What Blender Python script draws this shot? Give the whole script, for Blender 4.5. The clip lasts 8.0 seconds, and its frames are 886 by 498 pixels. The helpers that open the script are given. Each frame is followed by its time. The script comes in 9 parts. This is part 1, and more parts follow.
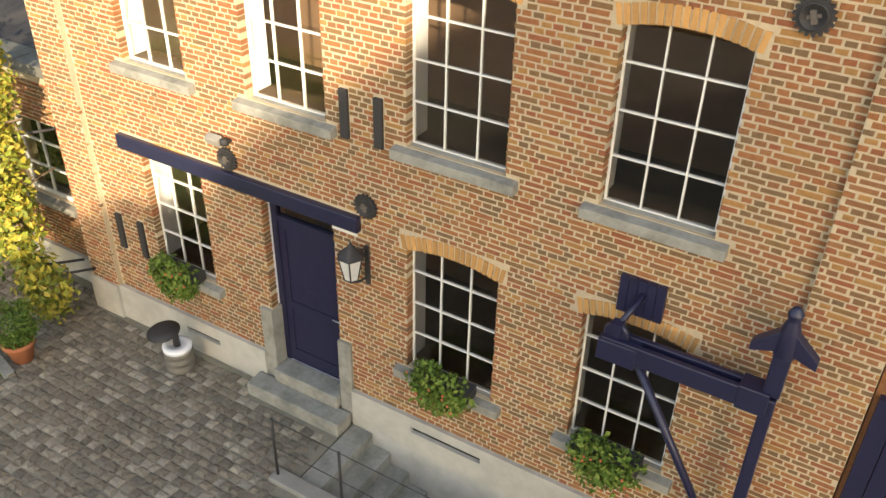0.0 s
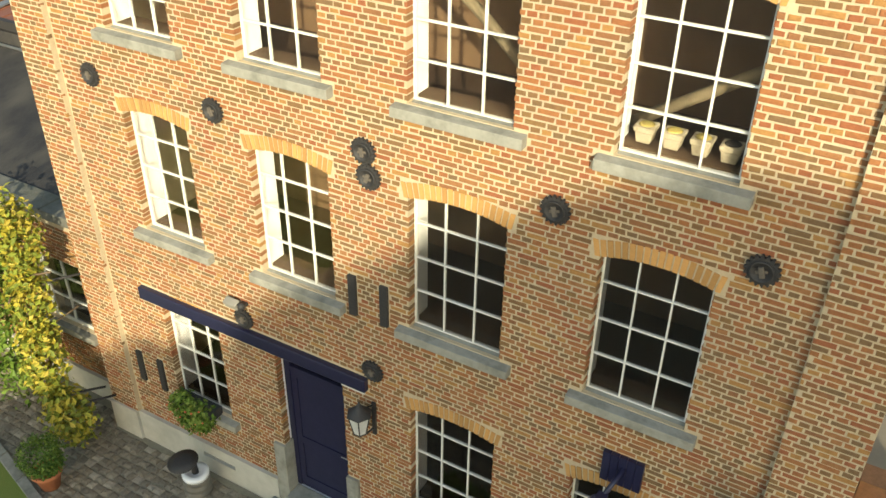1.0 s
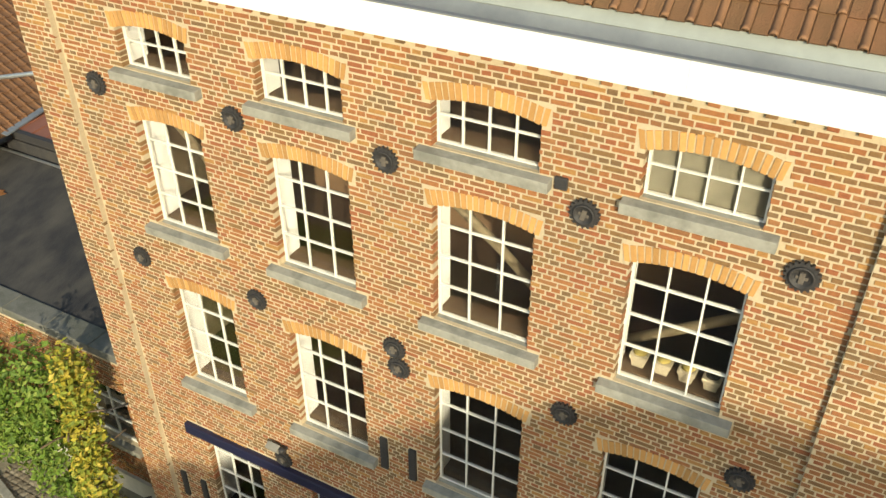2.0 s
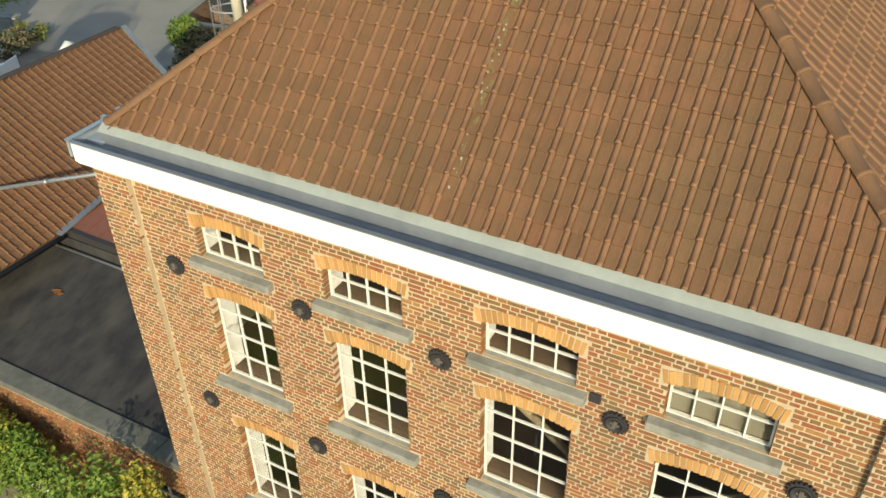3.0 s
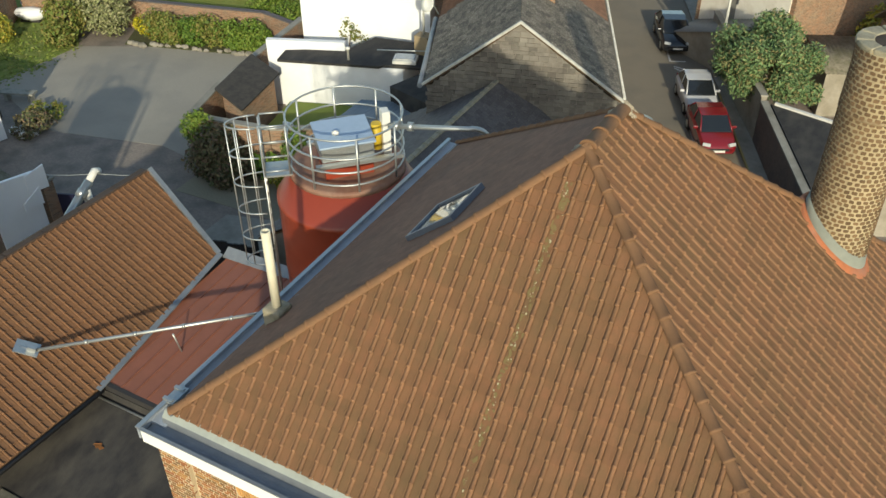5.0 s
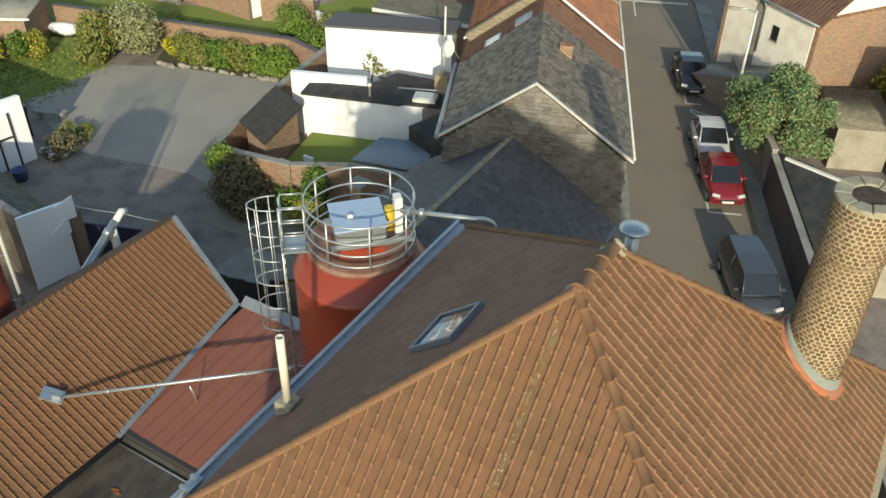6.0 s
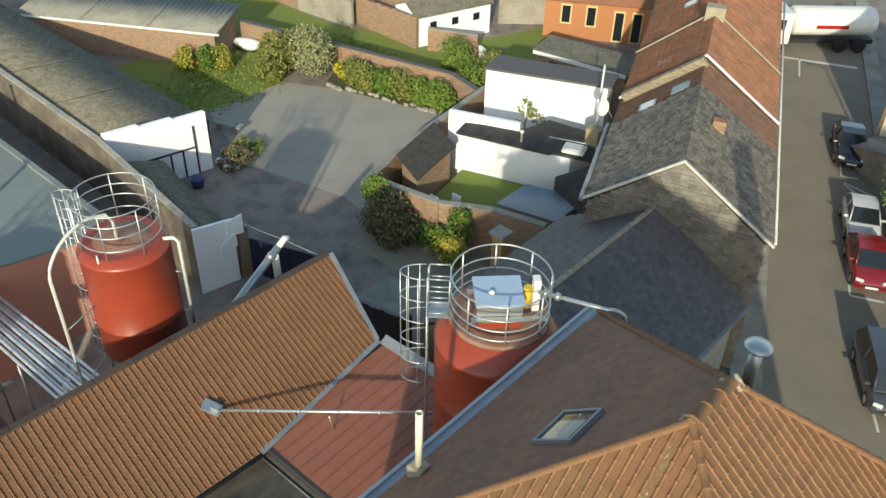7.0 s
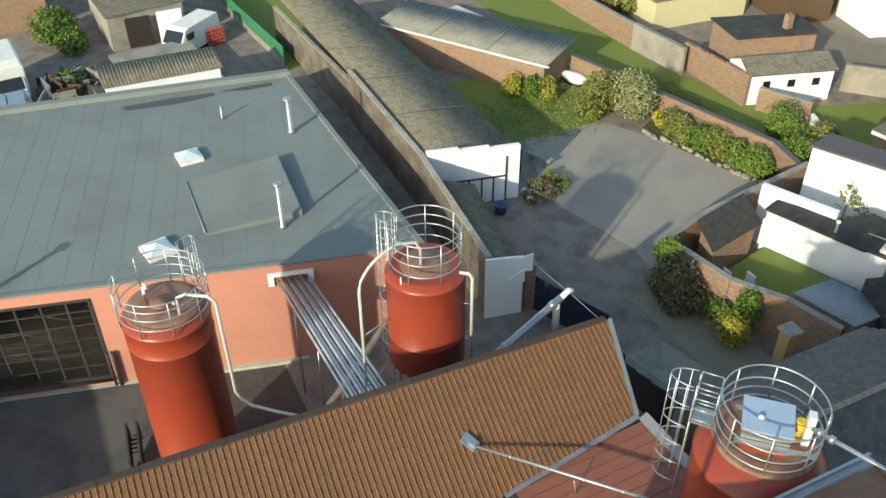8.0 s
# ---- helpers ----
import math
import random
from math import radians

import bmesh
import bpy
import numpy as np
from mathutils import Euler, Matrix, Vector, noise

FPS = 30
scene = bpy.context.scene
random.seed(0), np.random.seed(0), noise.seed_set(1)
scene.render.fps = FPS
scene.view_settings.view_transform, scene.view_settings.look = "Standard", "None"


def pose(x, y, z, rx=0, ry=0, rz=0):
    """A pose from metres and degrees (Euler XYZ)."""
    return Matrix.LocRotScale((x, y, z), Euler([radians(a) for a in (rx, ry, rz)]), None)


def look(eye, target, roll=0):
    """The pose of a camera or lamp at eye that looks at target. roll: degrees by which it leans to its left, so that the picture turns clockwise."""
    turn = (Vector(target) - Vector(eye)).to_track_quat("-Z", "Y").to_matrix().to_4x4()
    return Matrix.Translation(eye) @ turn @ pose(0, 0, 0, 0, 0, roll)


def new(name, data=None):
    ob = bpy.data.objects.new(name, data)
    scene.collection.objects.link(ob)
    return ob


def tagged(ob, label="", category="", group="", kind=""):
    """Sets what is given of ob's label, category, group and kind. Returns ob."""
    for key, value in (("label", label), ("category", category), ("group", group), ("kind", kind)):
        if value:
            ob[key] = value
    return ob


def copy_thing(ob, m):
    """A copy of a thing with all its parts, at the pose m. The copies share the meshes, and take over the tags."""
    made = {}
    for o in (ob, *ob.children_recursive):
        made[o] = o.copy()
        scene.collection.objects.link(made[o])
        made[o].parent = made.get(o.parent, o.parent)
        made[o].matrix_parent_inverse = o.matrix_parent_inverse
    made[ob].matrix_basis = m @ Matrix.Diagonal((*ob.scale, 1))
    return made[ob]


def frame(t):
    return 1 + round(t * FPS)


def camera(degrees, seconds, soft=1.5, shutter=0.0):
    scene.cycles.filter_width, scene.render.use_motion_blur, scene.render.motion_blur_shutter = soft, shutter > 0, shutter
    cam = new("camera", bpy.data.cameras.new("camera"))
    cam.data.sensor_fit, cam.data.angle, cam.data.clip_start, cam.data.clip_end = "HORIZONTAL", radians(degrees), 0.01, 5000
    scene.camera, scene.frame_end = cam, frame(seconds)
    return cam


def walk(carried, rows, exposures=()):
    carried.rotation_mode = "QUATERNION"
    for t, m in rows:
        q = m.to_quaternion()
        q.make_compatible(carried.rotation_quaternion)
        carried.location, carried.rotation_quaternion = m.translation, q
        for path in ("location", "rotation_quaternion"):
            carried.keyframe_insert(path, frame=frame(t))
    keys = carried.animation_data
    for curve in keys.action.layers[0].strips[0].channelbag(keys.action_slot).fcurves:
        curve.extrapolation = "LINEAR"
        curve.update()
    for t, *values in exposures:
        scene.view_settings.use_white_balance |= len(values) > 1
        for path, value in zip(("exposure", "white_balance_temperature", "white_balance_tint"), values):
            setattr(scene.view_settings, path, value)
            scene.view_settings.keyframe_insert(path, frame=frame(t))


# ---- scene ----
cam = camera(54.0, 8.0)
# seconds, eye, target, roll in degrees
PATH = [
    (0, (10.548, -6.252, 7.901), (6.324, 0.909, 2.344), 1.31),
    (0.5, (10.437, -6.208, 8.820), (6.253, 1.064, 3.378), 1.23),
    (1, (10.354, -6.211, 9.855), (6.211, 1.077, 4.404), 0.86),
    (1.5, (10.198, -6.230, 11.146), (6.146, 1.047, 5.611), 0.39),
    (2, (9.971, -6.201, 12.444), (5.984, 1.016, 6.786), -0.30),
    (2.2, (9.870, -6.178, 12.965), (5.872, 1.018, 7.288), -0.37),
    (3.3, (9.327, -6.204, 15.736), (5.363, 0.870, 9.885), -1.40),
    (3.5, (9.253, -6.168, 16.181), (5.280, 0.898, 10.325), -1.26),
    (4, (9.133, -6.075, 17.328), (5.212, 0.998, 11.446), -1.16),
    (4.5, (9.068, -5.950, 18.551), (5.224, 1.147, 12.647), -0.39),
    (4.7, (9.064, -5.886, 19.039), (5.217, 1.197, 13.120), -0.52),
    (5.8, (9.085, -5.322, 21.448), (5.168, 1.624, 15.413), 1.24),
    (6, (9.091, -5.331, 21.898), (5.097, 1.587, 15.882), 1.33),
    (6.5, (9.082, -5.487, 23.046), (4.659, 1.171, 17.037), 1.83),
    (7, (9.062, -5.726, 24.245), (3.833, 0.327, 18.244), 1.66),
    (7.5, (8.953, -5.694, 25.343), (2.695, -0.707, 19.345), 0.70),
    (8, (8.793, -5.645, 26.358), (1.584, -2.127, 20.386), -0.31),
]
walk(cam, [(t, look(eye, target, roll)) for t, eye, target, roll in PATH], exposures=[(0.0, 1.64, 7900, 10), (1.0, 1.19, 7700, -2), (1.5, 1.01, 7600, -4), (2.0, 0.84, 7600, 0), (3.5, 0.6, 7250, 0), (4.4, 0.49, 7200, 0), (6.0, 0.73, 7150, 0), (8.0, 0.9, 7000, -1)])

# ---- world and light ----
SUN_AZ, SUN_EL = (0.54, -0.842), 20.5
world = bpy.data.worlds.new("sky")
scene.world = world
world.use_nodes = True
sky = world.node_tree.nodes.new("ShaderNodeTexSky")
sky.sky_type, sky.sun_disc = "NISHITA", False
sky.sun_elevation = radians(SUN_EL)
sky.sun_rotation = math.atan2(SUN_AZ[0], SUN_AZ[1])
background = world.node_tree.nodes["Background"]
world.node_tree.links.new(sky.outputs[0], background.inputs[0])
background.inputs[1].default_value = 0.15
sun = new("sun", bpy.data.lights.new("sun", "SUN"))
sun.data.energy, sun.data.angle, sun.data.color = 2.75, radians(0.9), (1.0, 0.92, 0.79)
sun.matrix_world = look((SUN_AZ[0] * 60, SUN_AZ[1] * 60, 60 * math.tan(radians(SUN_EL))), (0, 0, 0))


# ---- mesh helpers ----
def box(bm, x0, y0, z0, x1, y1, z1, m=None):
    vs = [bm.verts.new((x, y, z)) for z in (z0, z1) for y in (y0, y1) for x in (x0, x1)]
    for f in ((0, 2, 3, 1), (4, 5, 7, 6), (0, 1, 5, 4), (2, 6, 7, 3), (0, 4, 6, 2), (1, 3, 7, 5)):
        bm.faces.new([vs[i] for i in f])
    if m is not None:
        for v in vs:
            v.co = m @ v.co
    return vs


def prism(bm, poly, z0, z1, m=None):
    """An upright prism over a counter-clockwise outline; z0, z1 numbers or one per corner."""
    n = len(poly)
    a = z0 if isinstance(z0, (list, tuple)) else [z0] * n
    b = z1 if isinstance(z1, (list, tuple)) else [z1] * n
    lo = [bm.verts.new((p[0], p[1], a[i])) for i, p in enumerate(poly)]
    hi = [bm.verts.new((p[0], p[1], b[i])) for i, p in enumerate(poly)]
    bm.faces.new(lo[::-1])
    bm.faces.new(hi)
    for i in range(n):
        j = (i + 1) % n
        bm.faces.new((lo[i], lo[j], hi[j], hi[i]))
    if m is not None:
        for v in lo + hi:
            v.co = m @ v.co


def slab(bm, pts, thick):
    """A plate: its upper face through pts, thick metres deep along its normal."""
    pts = [Vector(p) for p in pts]
    n = (pts[1] - pts[0]).cross(pts[2] - pts[0]).normalized()
    if n.z < 0:
        pts.reverse()
        n = -n
    hi = [bm.verts.new(p) for p in pts]
    lo = [bm.verts.new(p - n * thick) for p in pts]
    bm.faces.new(hi)
    bm.faces.new(lo[::-1])
    for i in range(len(pts)):
        j = (i + 1) % len(pts)
        bm.faces.new((hi[j], hi[i], lo[i], lo[j]))


def tube(bm, pts, r, n=8, closed=False):
    pts = [Vector(p) for p in pts]
    rings = []
    k = len(pts)
    up = Vector((0, 0, 1))
    for i, p in enumerate(pts):
        if closed:
            d = pts[(i + 1) % k] - pts[i - 1]
        else:
            d = pts[min(i + 1, k - 1)] - pts[max(i - 1, 0)]
        d.normalize()
        ref = up if abs(d.z) < 0.95 else Vector((1, 0, 0))
        a = d.cross(ref).normalized()
        b = a.cross(d)
        rings.append([bm.verts.new(p + (a * math.cos(2 * math.pi * j / n) + b * math.sin(2 * math.pi * j / n)) * r) for j in range(n)])
    for i in range(k if closed else k - 1):
        p, q = rings[i], rings[(i + 1) % k]
        for j in range(n):
            f = bm.faces.new((p[j], p[(j + 1) % n], q[(j + 1) % n], q[j]))
            f.smooth = True
    if not closed:
        bm.faces.new(rings[0][::-1])
        bm.faces.new(rings[-1])


def lathe(bm, x, y, prof, n=32, m=None):
    """A turned body about the upright through x, y: prof is a list of (radius, z)."""
    rings = []
    for r, z in prof:
        if r < 1e-4:
            rings.append([bm.verts.new((x, y, z))])
        else:
            rings.append([bm.verts.new((x + r * math.cos(2 * math.pi * j / n), y + r * math.sin(2 * math.pi * j / n), z)) for j in range(n)])
    for p, q in zip(rings, rings[1:]):
        for j in range(n):
            k = (j + 1) % n
            if len(p) == 1 and len(q) == 1:
                continue
            if len(p) == 1:
                f = bm.faces.new((p[0], q[k], q[j]))
            elif len(q) == 1:
                f = bm.faces.new((p[j], p[k], q[0]))
            else:
                f = bm.faces.new((p[j], p[k], q[k], q[j]))
            f.smooth = True
    if len(rings[0]) > 1:
        bm.faces.new(rings[0][::-1])
    if len(rings[-1]) > 1:
        bm.faces.new(rings[-1])
    if m is not None:
        for ring in rings:
            for v in ring:
                v.co = m @ v.co


def mesh_of(name, bm, material):
    bmesh.ops.recalc_face_normals(bm, faces=bm.faces)
    me = bpy.data.meshes.new(name)
    bm.to_mesh(me)
    bm.free()
    me.materials.append(material)
    return me


def part(name, bm, material, parent, label=""):
    ob = new(name, mesh_of(name, bm, material))
    ob.parent = parent
    return tagged(ob, label)


def solo(name, bm, material, label, category, kind="", group=""):
    return tagged(new(name, mesh_of(name, bm, material)), label, category, group, kind)


def thing(name, label, category, group="", kind="", at=(0, 0, 0), rz=0):
    ob = new(name)
    ob.empty_display_size = 0.2
    ob.matrix_world = pose(*at, 0, 0, rz)
    return tagged(ob, label, category, group, kind)


def BM():
    return bmesh.new()


def soften(ob, width, segments=2):
    mod = ob.modifiers.new("bevel", "BEVEL")
    mod.width, mod.segments, mod.limit_method = width, segments, "ANGLE"
    return ob


# ---- materials ----
def hexa(r, g, b):
    return (r, g, b, 1.0)


def material(name, base, other=None, scale=10.0, mix=0.5, stain=None, stain_scale=0.8, stain_amt=0.35, rough=0.8, bump=0.15,
             bump_scale=40.0, metal=0.0, rand=0.0, island=False, ramp=None, spec=0.4, stretch=(1, 1, 1), coat=0.0, courses=None):
    """A surface with fine grain, broad stains, relief and, for repeated pieces, a shade of its own per piece."""
    m = bpy.data.materials.new(name)
    m.use_nodes = True
    nt = m.node_tree
    N, L = nt.nodes, nt.links
    bsdf = N["Principled BSDF"]
    geo = N.new("ShaderNodeNewGeometry")
    mp = N.new("ShaderNodeMapping")
    mp.inputs["Scale"].default_value = stretch
    L.new(geo.outputs["Position"], mp.inputs["Vector"])
    n1 = N.new("ShaderNodeTexNoise")
    n1.inputs["Scale"].default_value, n1.inputs["Detail"].default_value, n1.inputs["Roughness"].default_value = scale, 6.0, 0.65
    L.new(mp.outputs[0], n1.inputs["Vector"])
    col = None
    if ramp:
        rnd = N.new("ShaderNodeNewGeometry").outputs["Random Per Island"] if island else N.new("ShaderNodeObjectInfo").outputs["Random"]
        cr = N.new("ShaderNodeValToRGB")
        cr.color_ramp.interpolation = "CONSTANT"
        els = cr.color_ramp.elements
        while len(els) < len(ramp):
            els.new(0.5)
        for i, c in enumerate(ramp):
            els[i].position = i / len(ramp)
            els[i].color = (*c, 1.0)
        L.new(rnd, cr.inputs[0])
        col = cr.outputs[0]
    mx = N.new("ShaderNodeMix")
    mx.data_type = "RGBA"
    sc = N.new("ShaderNodeMapRange")
    sc.inputs["From Min"].default_value, sc.inputs["From Max"].default_value = 0.35, 0.7
    sc.inputs["To Max"].default_value = mix
    L.new(n1.outputs["Fac"], sc.inputs["Value"])
    L.new(sc.outputs[0], mx.inputs[0])
    if col is not None:
        L.new(col, mx.inputs[6])
        dk = N.new("ShaderNodeMix")
        dk.data_type, dk.blend_type = "RGBA", "MULTIPLY"
        dk.inputs[0].default_value = 1.0
        L.new(col, dk.inputs[6])
        dk.inputs[7].default_value = (*(other or (0.6, 0.6, 0.6)), 1)
        L.new(dk.outputs[2], mx.inputs[7])
    else:
        mx.inputs[6].default_value = (*base, 1)
        mx.inputs[7].default_value = (*(other or tuple(c * 0.6 for c in base)), 1)
    out = mx.outputs[2]
    if stain:
        n2 = N.new("ShaderNodeTexNoise")
        n2.inputs["Scale"].default_value, n2.inputs["Detail"].default_value = stain_scale, 5.0
        L.new(mp.outputs[0], n2.inputs["Vector"])
        s2 = N.new("ShaderNodeMapRange")
        s2.inputs["From Min"].default_value, s2.inputs["From Max"].default_value = 0.45, 0.7
        s2.inputs["To Max"].default_value = stain_amt
        L.new(n2.outputs["Fac"], s2.inputs["Value"])
        m2 = N.new("ShaderNodeMix")
        m2.data_type = "RGBA"
        L.new(s2.outputs[0], m2.inputs[0])
        L.new(out, m2.inputs[6])
        m2.inputs[7].default_value = (*stain, 1)
        out = m2.outputs[2]
    if rand:
        hs = N.new("ShaderNodeHueSaturation")
        rnd = N.new("ShaderNodeNewGeometry").outputs["Random Per Island"] if island else N.new("ShaderNodeObjectInfo").outputs["Random"]
        mr = N.new("ShaderNodeMapRange")
        mr.inputs["To Min"].default_value, mr.inputs["To Max"].default_value = 1 - rand, 1 + rand
        L.new(rnd, mr.inputs["Value"])
        L.new(mr.outputs[0], hs.inputs["Value"])
        L.new(out, hs.inputs["Color"])
        out = hs.outputs[0]
    if courses:
        sp = N.new("ShaderNodeSeparateXYZ")
        L.new(geo.outputs["Position"], sp.inputs[0])
        al = N.new("ShaderNodeMath")
        L.new(sp.outputs[0], al.inputs[0])
        L.new(sp.outputs[1], al.inputs[1])
        cb = N.new("ShaderNodeCombineXYZ")
        L.new(al.outputs[0], cb.inputs[0])
        L.new(sp.outputs[2], cb.inputs[1])
        bk = N.new("ShaderNodeTexBrick")
        bk.inputs["Scale"].default_value, bk.inputs["Mortar Size"].default_value = 1.0, 0.009
        bk.inputs["Brick Width"].default_value, bk.inputs["Row Height"].default_value = 0.23, 0.07
        bk.inputs["Color1"].default_value, bk.inputs["Color2"].default_value = (0.62, 0.62, 0.62, 1), (1.25, 1.2, 1.15, 1)
        bk.inputs["Mortar"].default_value = (1, 1, 1, 1)
        L.new(cb.outputs[0], bk.inputs["Vector"])
        tint = N.new("ShaderNodeMix")
        tint.data_type, tint.blend_type = "RGBA", "MULTIPLY"
        tint.inputs[0].default_value = 1.0
        L.new(out, tint.inputs[6])
        L.new(bk.outputs["Color"], tint.inputs[7])
        jt = N.new("ShaderNodeMix")
        jt.data_type = "RGBA"
        L.new(bk.outputs["Fac"], jt.inputs[0])
        L.new(tint.outputs[2], jt.inputs[6])
        jt.inputs[7].default_value = (*courses, 1)
        out = jt.outputs[2]
    L.new(out, bsdf.inputs["Base Color"])
    rr = N.new("ShaderNodeMapRange")
    rr.inputs["To Min"].default_value, rr.inputs["To Max"].default_value = max(rough - 0.12, 0.02), min(rough + 0.12, 1.0)
    L.new(n1.outputs["Fac"], rr.inputs["Value"])
    L.new(rr.outputs[0], bsdf.inputs["Roughness"])
    bsdf.inputs["Metallic"].default_value = metal
    bsdf.inputs["Specular IOR Level"].default_value = spec
    bsdf.inputs["Coat Weight"].default_value = coat
    if bump:
        n3 = N.new("ShaderNodeTexNoise")
        n3.inputs["Scale"].default_value, n3.inputs["Detail"].default_value = bump_scale, 4.0
        L.new(mp.outputs[0], n3.inputs["Vector"])
        bp = N.new("ShaderNodeBump")
        bp.inputs["Strength"].default_value, bp.inputs["Distance"].default_value = bump, 0.02
        L.new(n3.outputs["Fac"], bp.inputs["Height"])
        L.new(bp.outputs[0], bsdf.inputs["Normal"])
    return m


def glass(name, tint, rough=0.03):
    m = bpy.data.materials.new(name)
    m.use_nodes = True
    b = m.node_tree.nodes["Principled BSDF"]
    b.inputs["Base Color"].default_value = (*tint, 1)
    b.inputs["Roughness"].default_value = rough
    b.inputs["Transmission Weight"].default_value = 1.0
    b.inputs["IOR"].default_value = 1.45
    return m

BRICKS = [(0.32, 0.125, 0.052), (0.35, 0.145, 0.058), (0.27, 0.122, 0.055), (0.225, 0.124, 0.057), (0.33, 0.15, 0.064), (0.31, 0.108, 0.049), (0.2, 0.12, 0.06), (0.34, 0.135, 0.052), (0.39, 0.2, 0.07), (0.235, 0.132, 0.056)]
M_BRICK = material("brick", (0.35, 0.15, 0.06), scale=22, mix=0.65, ramp=BRICKS, island=True, rough=0.9, bump=0.4, bump_scale=90)
M_BRICK_PIECE = material("brick_piece", (0.35, 0.15, 0.06), scale=22, mix=0.65, ramp=BRICKS, rough=0.9, bump=0.4, bump_scale=90)
M_FARBRICK = material("garden_brick", (0.3, 0.15, 0.085), (0.2, 0.105, 0.065), scale=9, mix=0.8, stain=(0.2, 0.17, 0.12), stain_scale=1.2, stain_amt=0.6, rough=0.95, bump=0.4, bump_scale=25, courses=(0.34, 0.29, 0.22))
M_ARCH = material("arch_brick", (0.5, 0.27, 0.1), scale=30, mix=0.4, rough=0.9, bump=0.3, rand=0.2, island=True)
M_MORTAR = material("mortar", (0.57, 0.46, 0.31), (0.43, 0.345, 0.23), scale=25, mix=0.6, stain=(0.3, 0.27, 0.22), stain_scale=0.7, rough=0.95, bump=0.5, bump_scale=120)
M_STONE = material("blue_stone", (0.31, 0.3, 0.26), (0.2, 0.195, 0.17), scale=14, stain=(0.12, 0.12, 0.1), stain_scale=3.5, stain_amt=0.6, rough=0.85, bump=0.25)
M_RENDER = material("plinth_render", (0.5, 0.48, 0.42), (0.38, 0.36, 0.31), scale=6, stain=(0.25, 0.24, 0.2), stain_scale=1.5, rough=0.9)
M_WHITE = material("white_paint", (0.72, 0.71, 0.67), (0.6, 0.59, 0.54), scale=5, mix=0.4, stain=(0.5, 0.48, 0.42), stain_scale=1.5, stain_amt=0.3, rough=0.55, bump=0.05)
M_WALLWHITE = material("whitewash", (0.83, 0.84, 0.86), (0.74, 0.75, 0.77), scale=3, mix=0.4, stain=(0.66, 0.65, 0.63), stain_scale=0.6, stain_amt=0.4, rough=0.85, bump=0.2)
M_BLUE = material("blue_paint", (0.017, 0.018, 0.05), (0.011, 0.012, 0.032), scale=8, rough=0.35, bump=0.05, spec=0.5)
M_IRON = material("black_iron", (0.03, 0.03, 0.032), (0.06, 0.05, 0.045), scale=40, rough=0.6, bump=0.3, spec=0.4)
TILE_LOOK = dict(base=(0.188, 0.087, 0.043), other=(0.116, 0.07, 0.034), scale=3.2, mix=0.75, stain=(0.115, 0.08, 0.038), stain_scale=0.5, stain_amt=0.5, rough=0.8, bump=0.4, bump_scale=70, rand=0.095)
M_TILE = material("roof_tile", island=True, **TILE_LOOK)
# Rolls paler than pans: cleaner tile plus lit edges put into the colour.
ROLL_LIT_LOOK = dict(base=(0.245, 0.124, 0.064), other=(0.19, 0.1, 0.052), scale=14, mix=0.6, stain=(0.15, 0.09, 0.045), stain_scale=0.7, stain_amt=0.4, rough=0.75, bump=0.3, bump_scale=70, rand=0.1)
M_ROLL_LIT = material("tile_roll_lit", island=True, **ROLL_LIT_LOOK)
M_TILE_DARK = material("dark_tile", (0.055, 0.035, 0.03), (0.04, 0.03, 0.028), scale=6, rough=0.7, rand=0.2, island=True)
ORANGE_LOOK = dict(base=(0.19, 0.092, 0.045), other=(0.14, 0.071, 0.036), scale=9, mix=0.5, stain=(0.13, 0.075, 0.04), stain_scale=0.6, rough=0.8, rand=0.06)
M_TILE_ORANGE = material("orange_tile", island=True, **ORANGE_LOOK)
M_ZINC = material("zinc", (0.3, 0.32, 0.34), (0.2, 0.22, 0.25), scale=4, stain=(0.12, 0.13, 0.15), stain_scale=1.5, rough=0.5, metal=0.5, bump=0.05)
M_GALV = material("galvanised", (0.48, 0.5, 0.5), (0.36, 0.38, 0.39), scale=20, rough=0.4, metal=0.75, bump=0.05)
M_SILO = material("silo_red", (0.28, 0.046, 0.023), (0.22, 0.037, 0.02), scale=1.5, mix=0.5, stain=(0.22, 0.04, 0.025), stain_scale=0.9, stain_amt=0.35, rough=0.35, bump=0.03, spec=0.5)
M_REDSHEET = material("red_sheet", (0.25, 0.095, 0.062), (0.2, 0.08, 0.055), scale=3, stain=(0.17, 0.075, 0.055), rough=0.6, bump=0.05)
M_BITUMEN = material("bitumen", (0.022, 0.021, 0.023), (0.052, 0.048, 0.045), scale=2.4, mix=1.0, stain=(0.085, 0.077, 0.066), stain_scale=1.3, stain_amt=0.6, rough=0.8, bump=0.4, bump_scale=25, stretch=(1.4, 0.7, 1))
M_ASPHALT = material("asphalt", (0.203, 0.169, 0.146), (0.304, 0.256, 0.222), scale=9, mix=0.8, stain=(0.115, 0.106, 0.095), stain_scale=0.9, stain_amt=0.8, rough=0.9, bump=0.3, bump_scale=80)
M_ROAD = material("road_asphalt", (0.2, 0.172, 0.135), (0.24, 0.208, 0.163), scale=12, stain=(0.15, 0.135, 0.115), stain_scale=0.4, stain_amt=0.6, rough=0.9, bump=0.2, bump_scale=80)
M_GRAVEL = material("yard_gravel", (0.32, 0.295, 0.255), (0.25, 0.23, 0.2), scale=16, stain=(0.22, 0.21, 0.195), stain_scale=0.35, stain_amt=0.6, rough=0.95, bump=0.5, bump_scale=60)
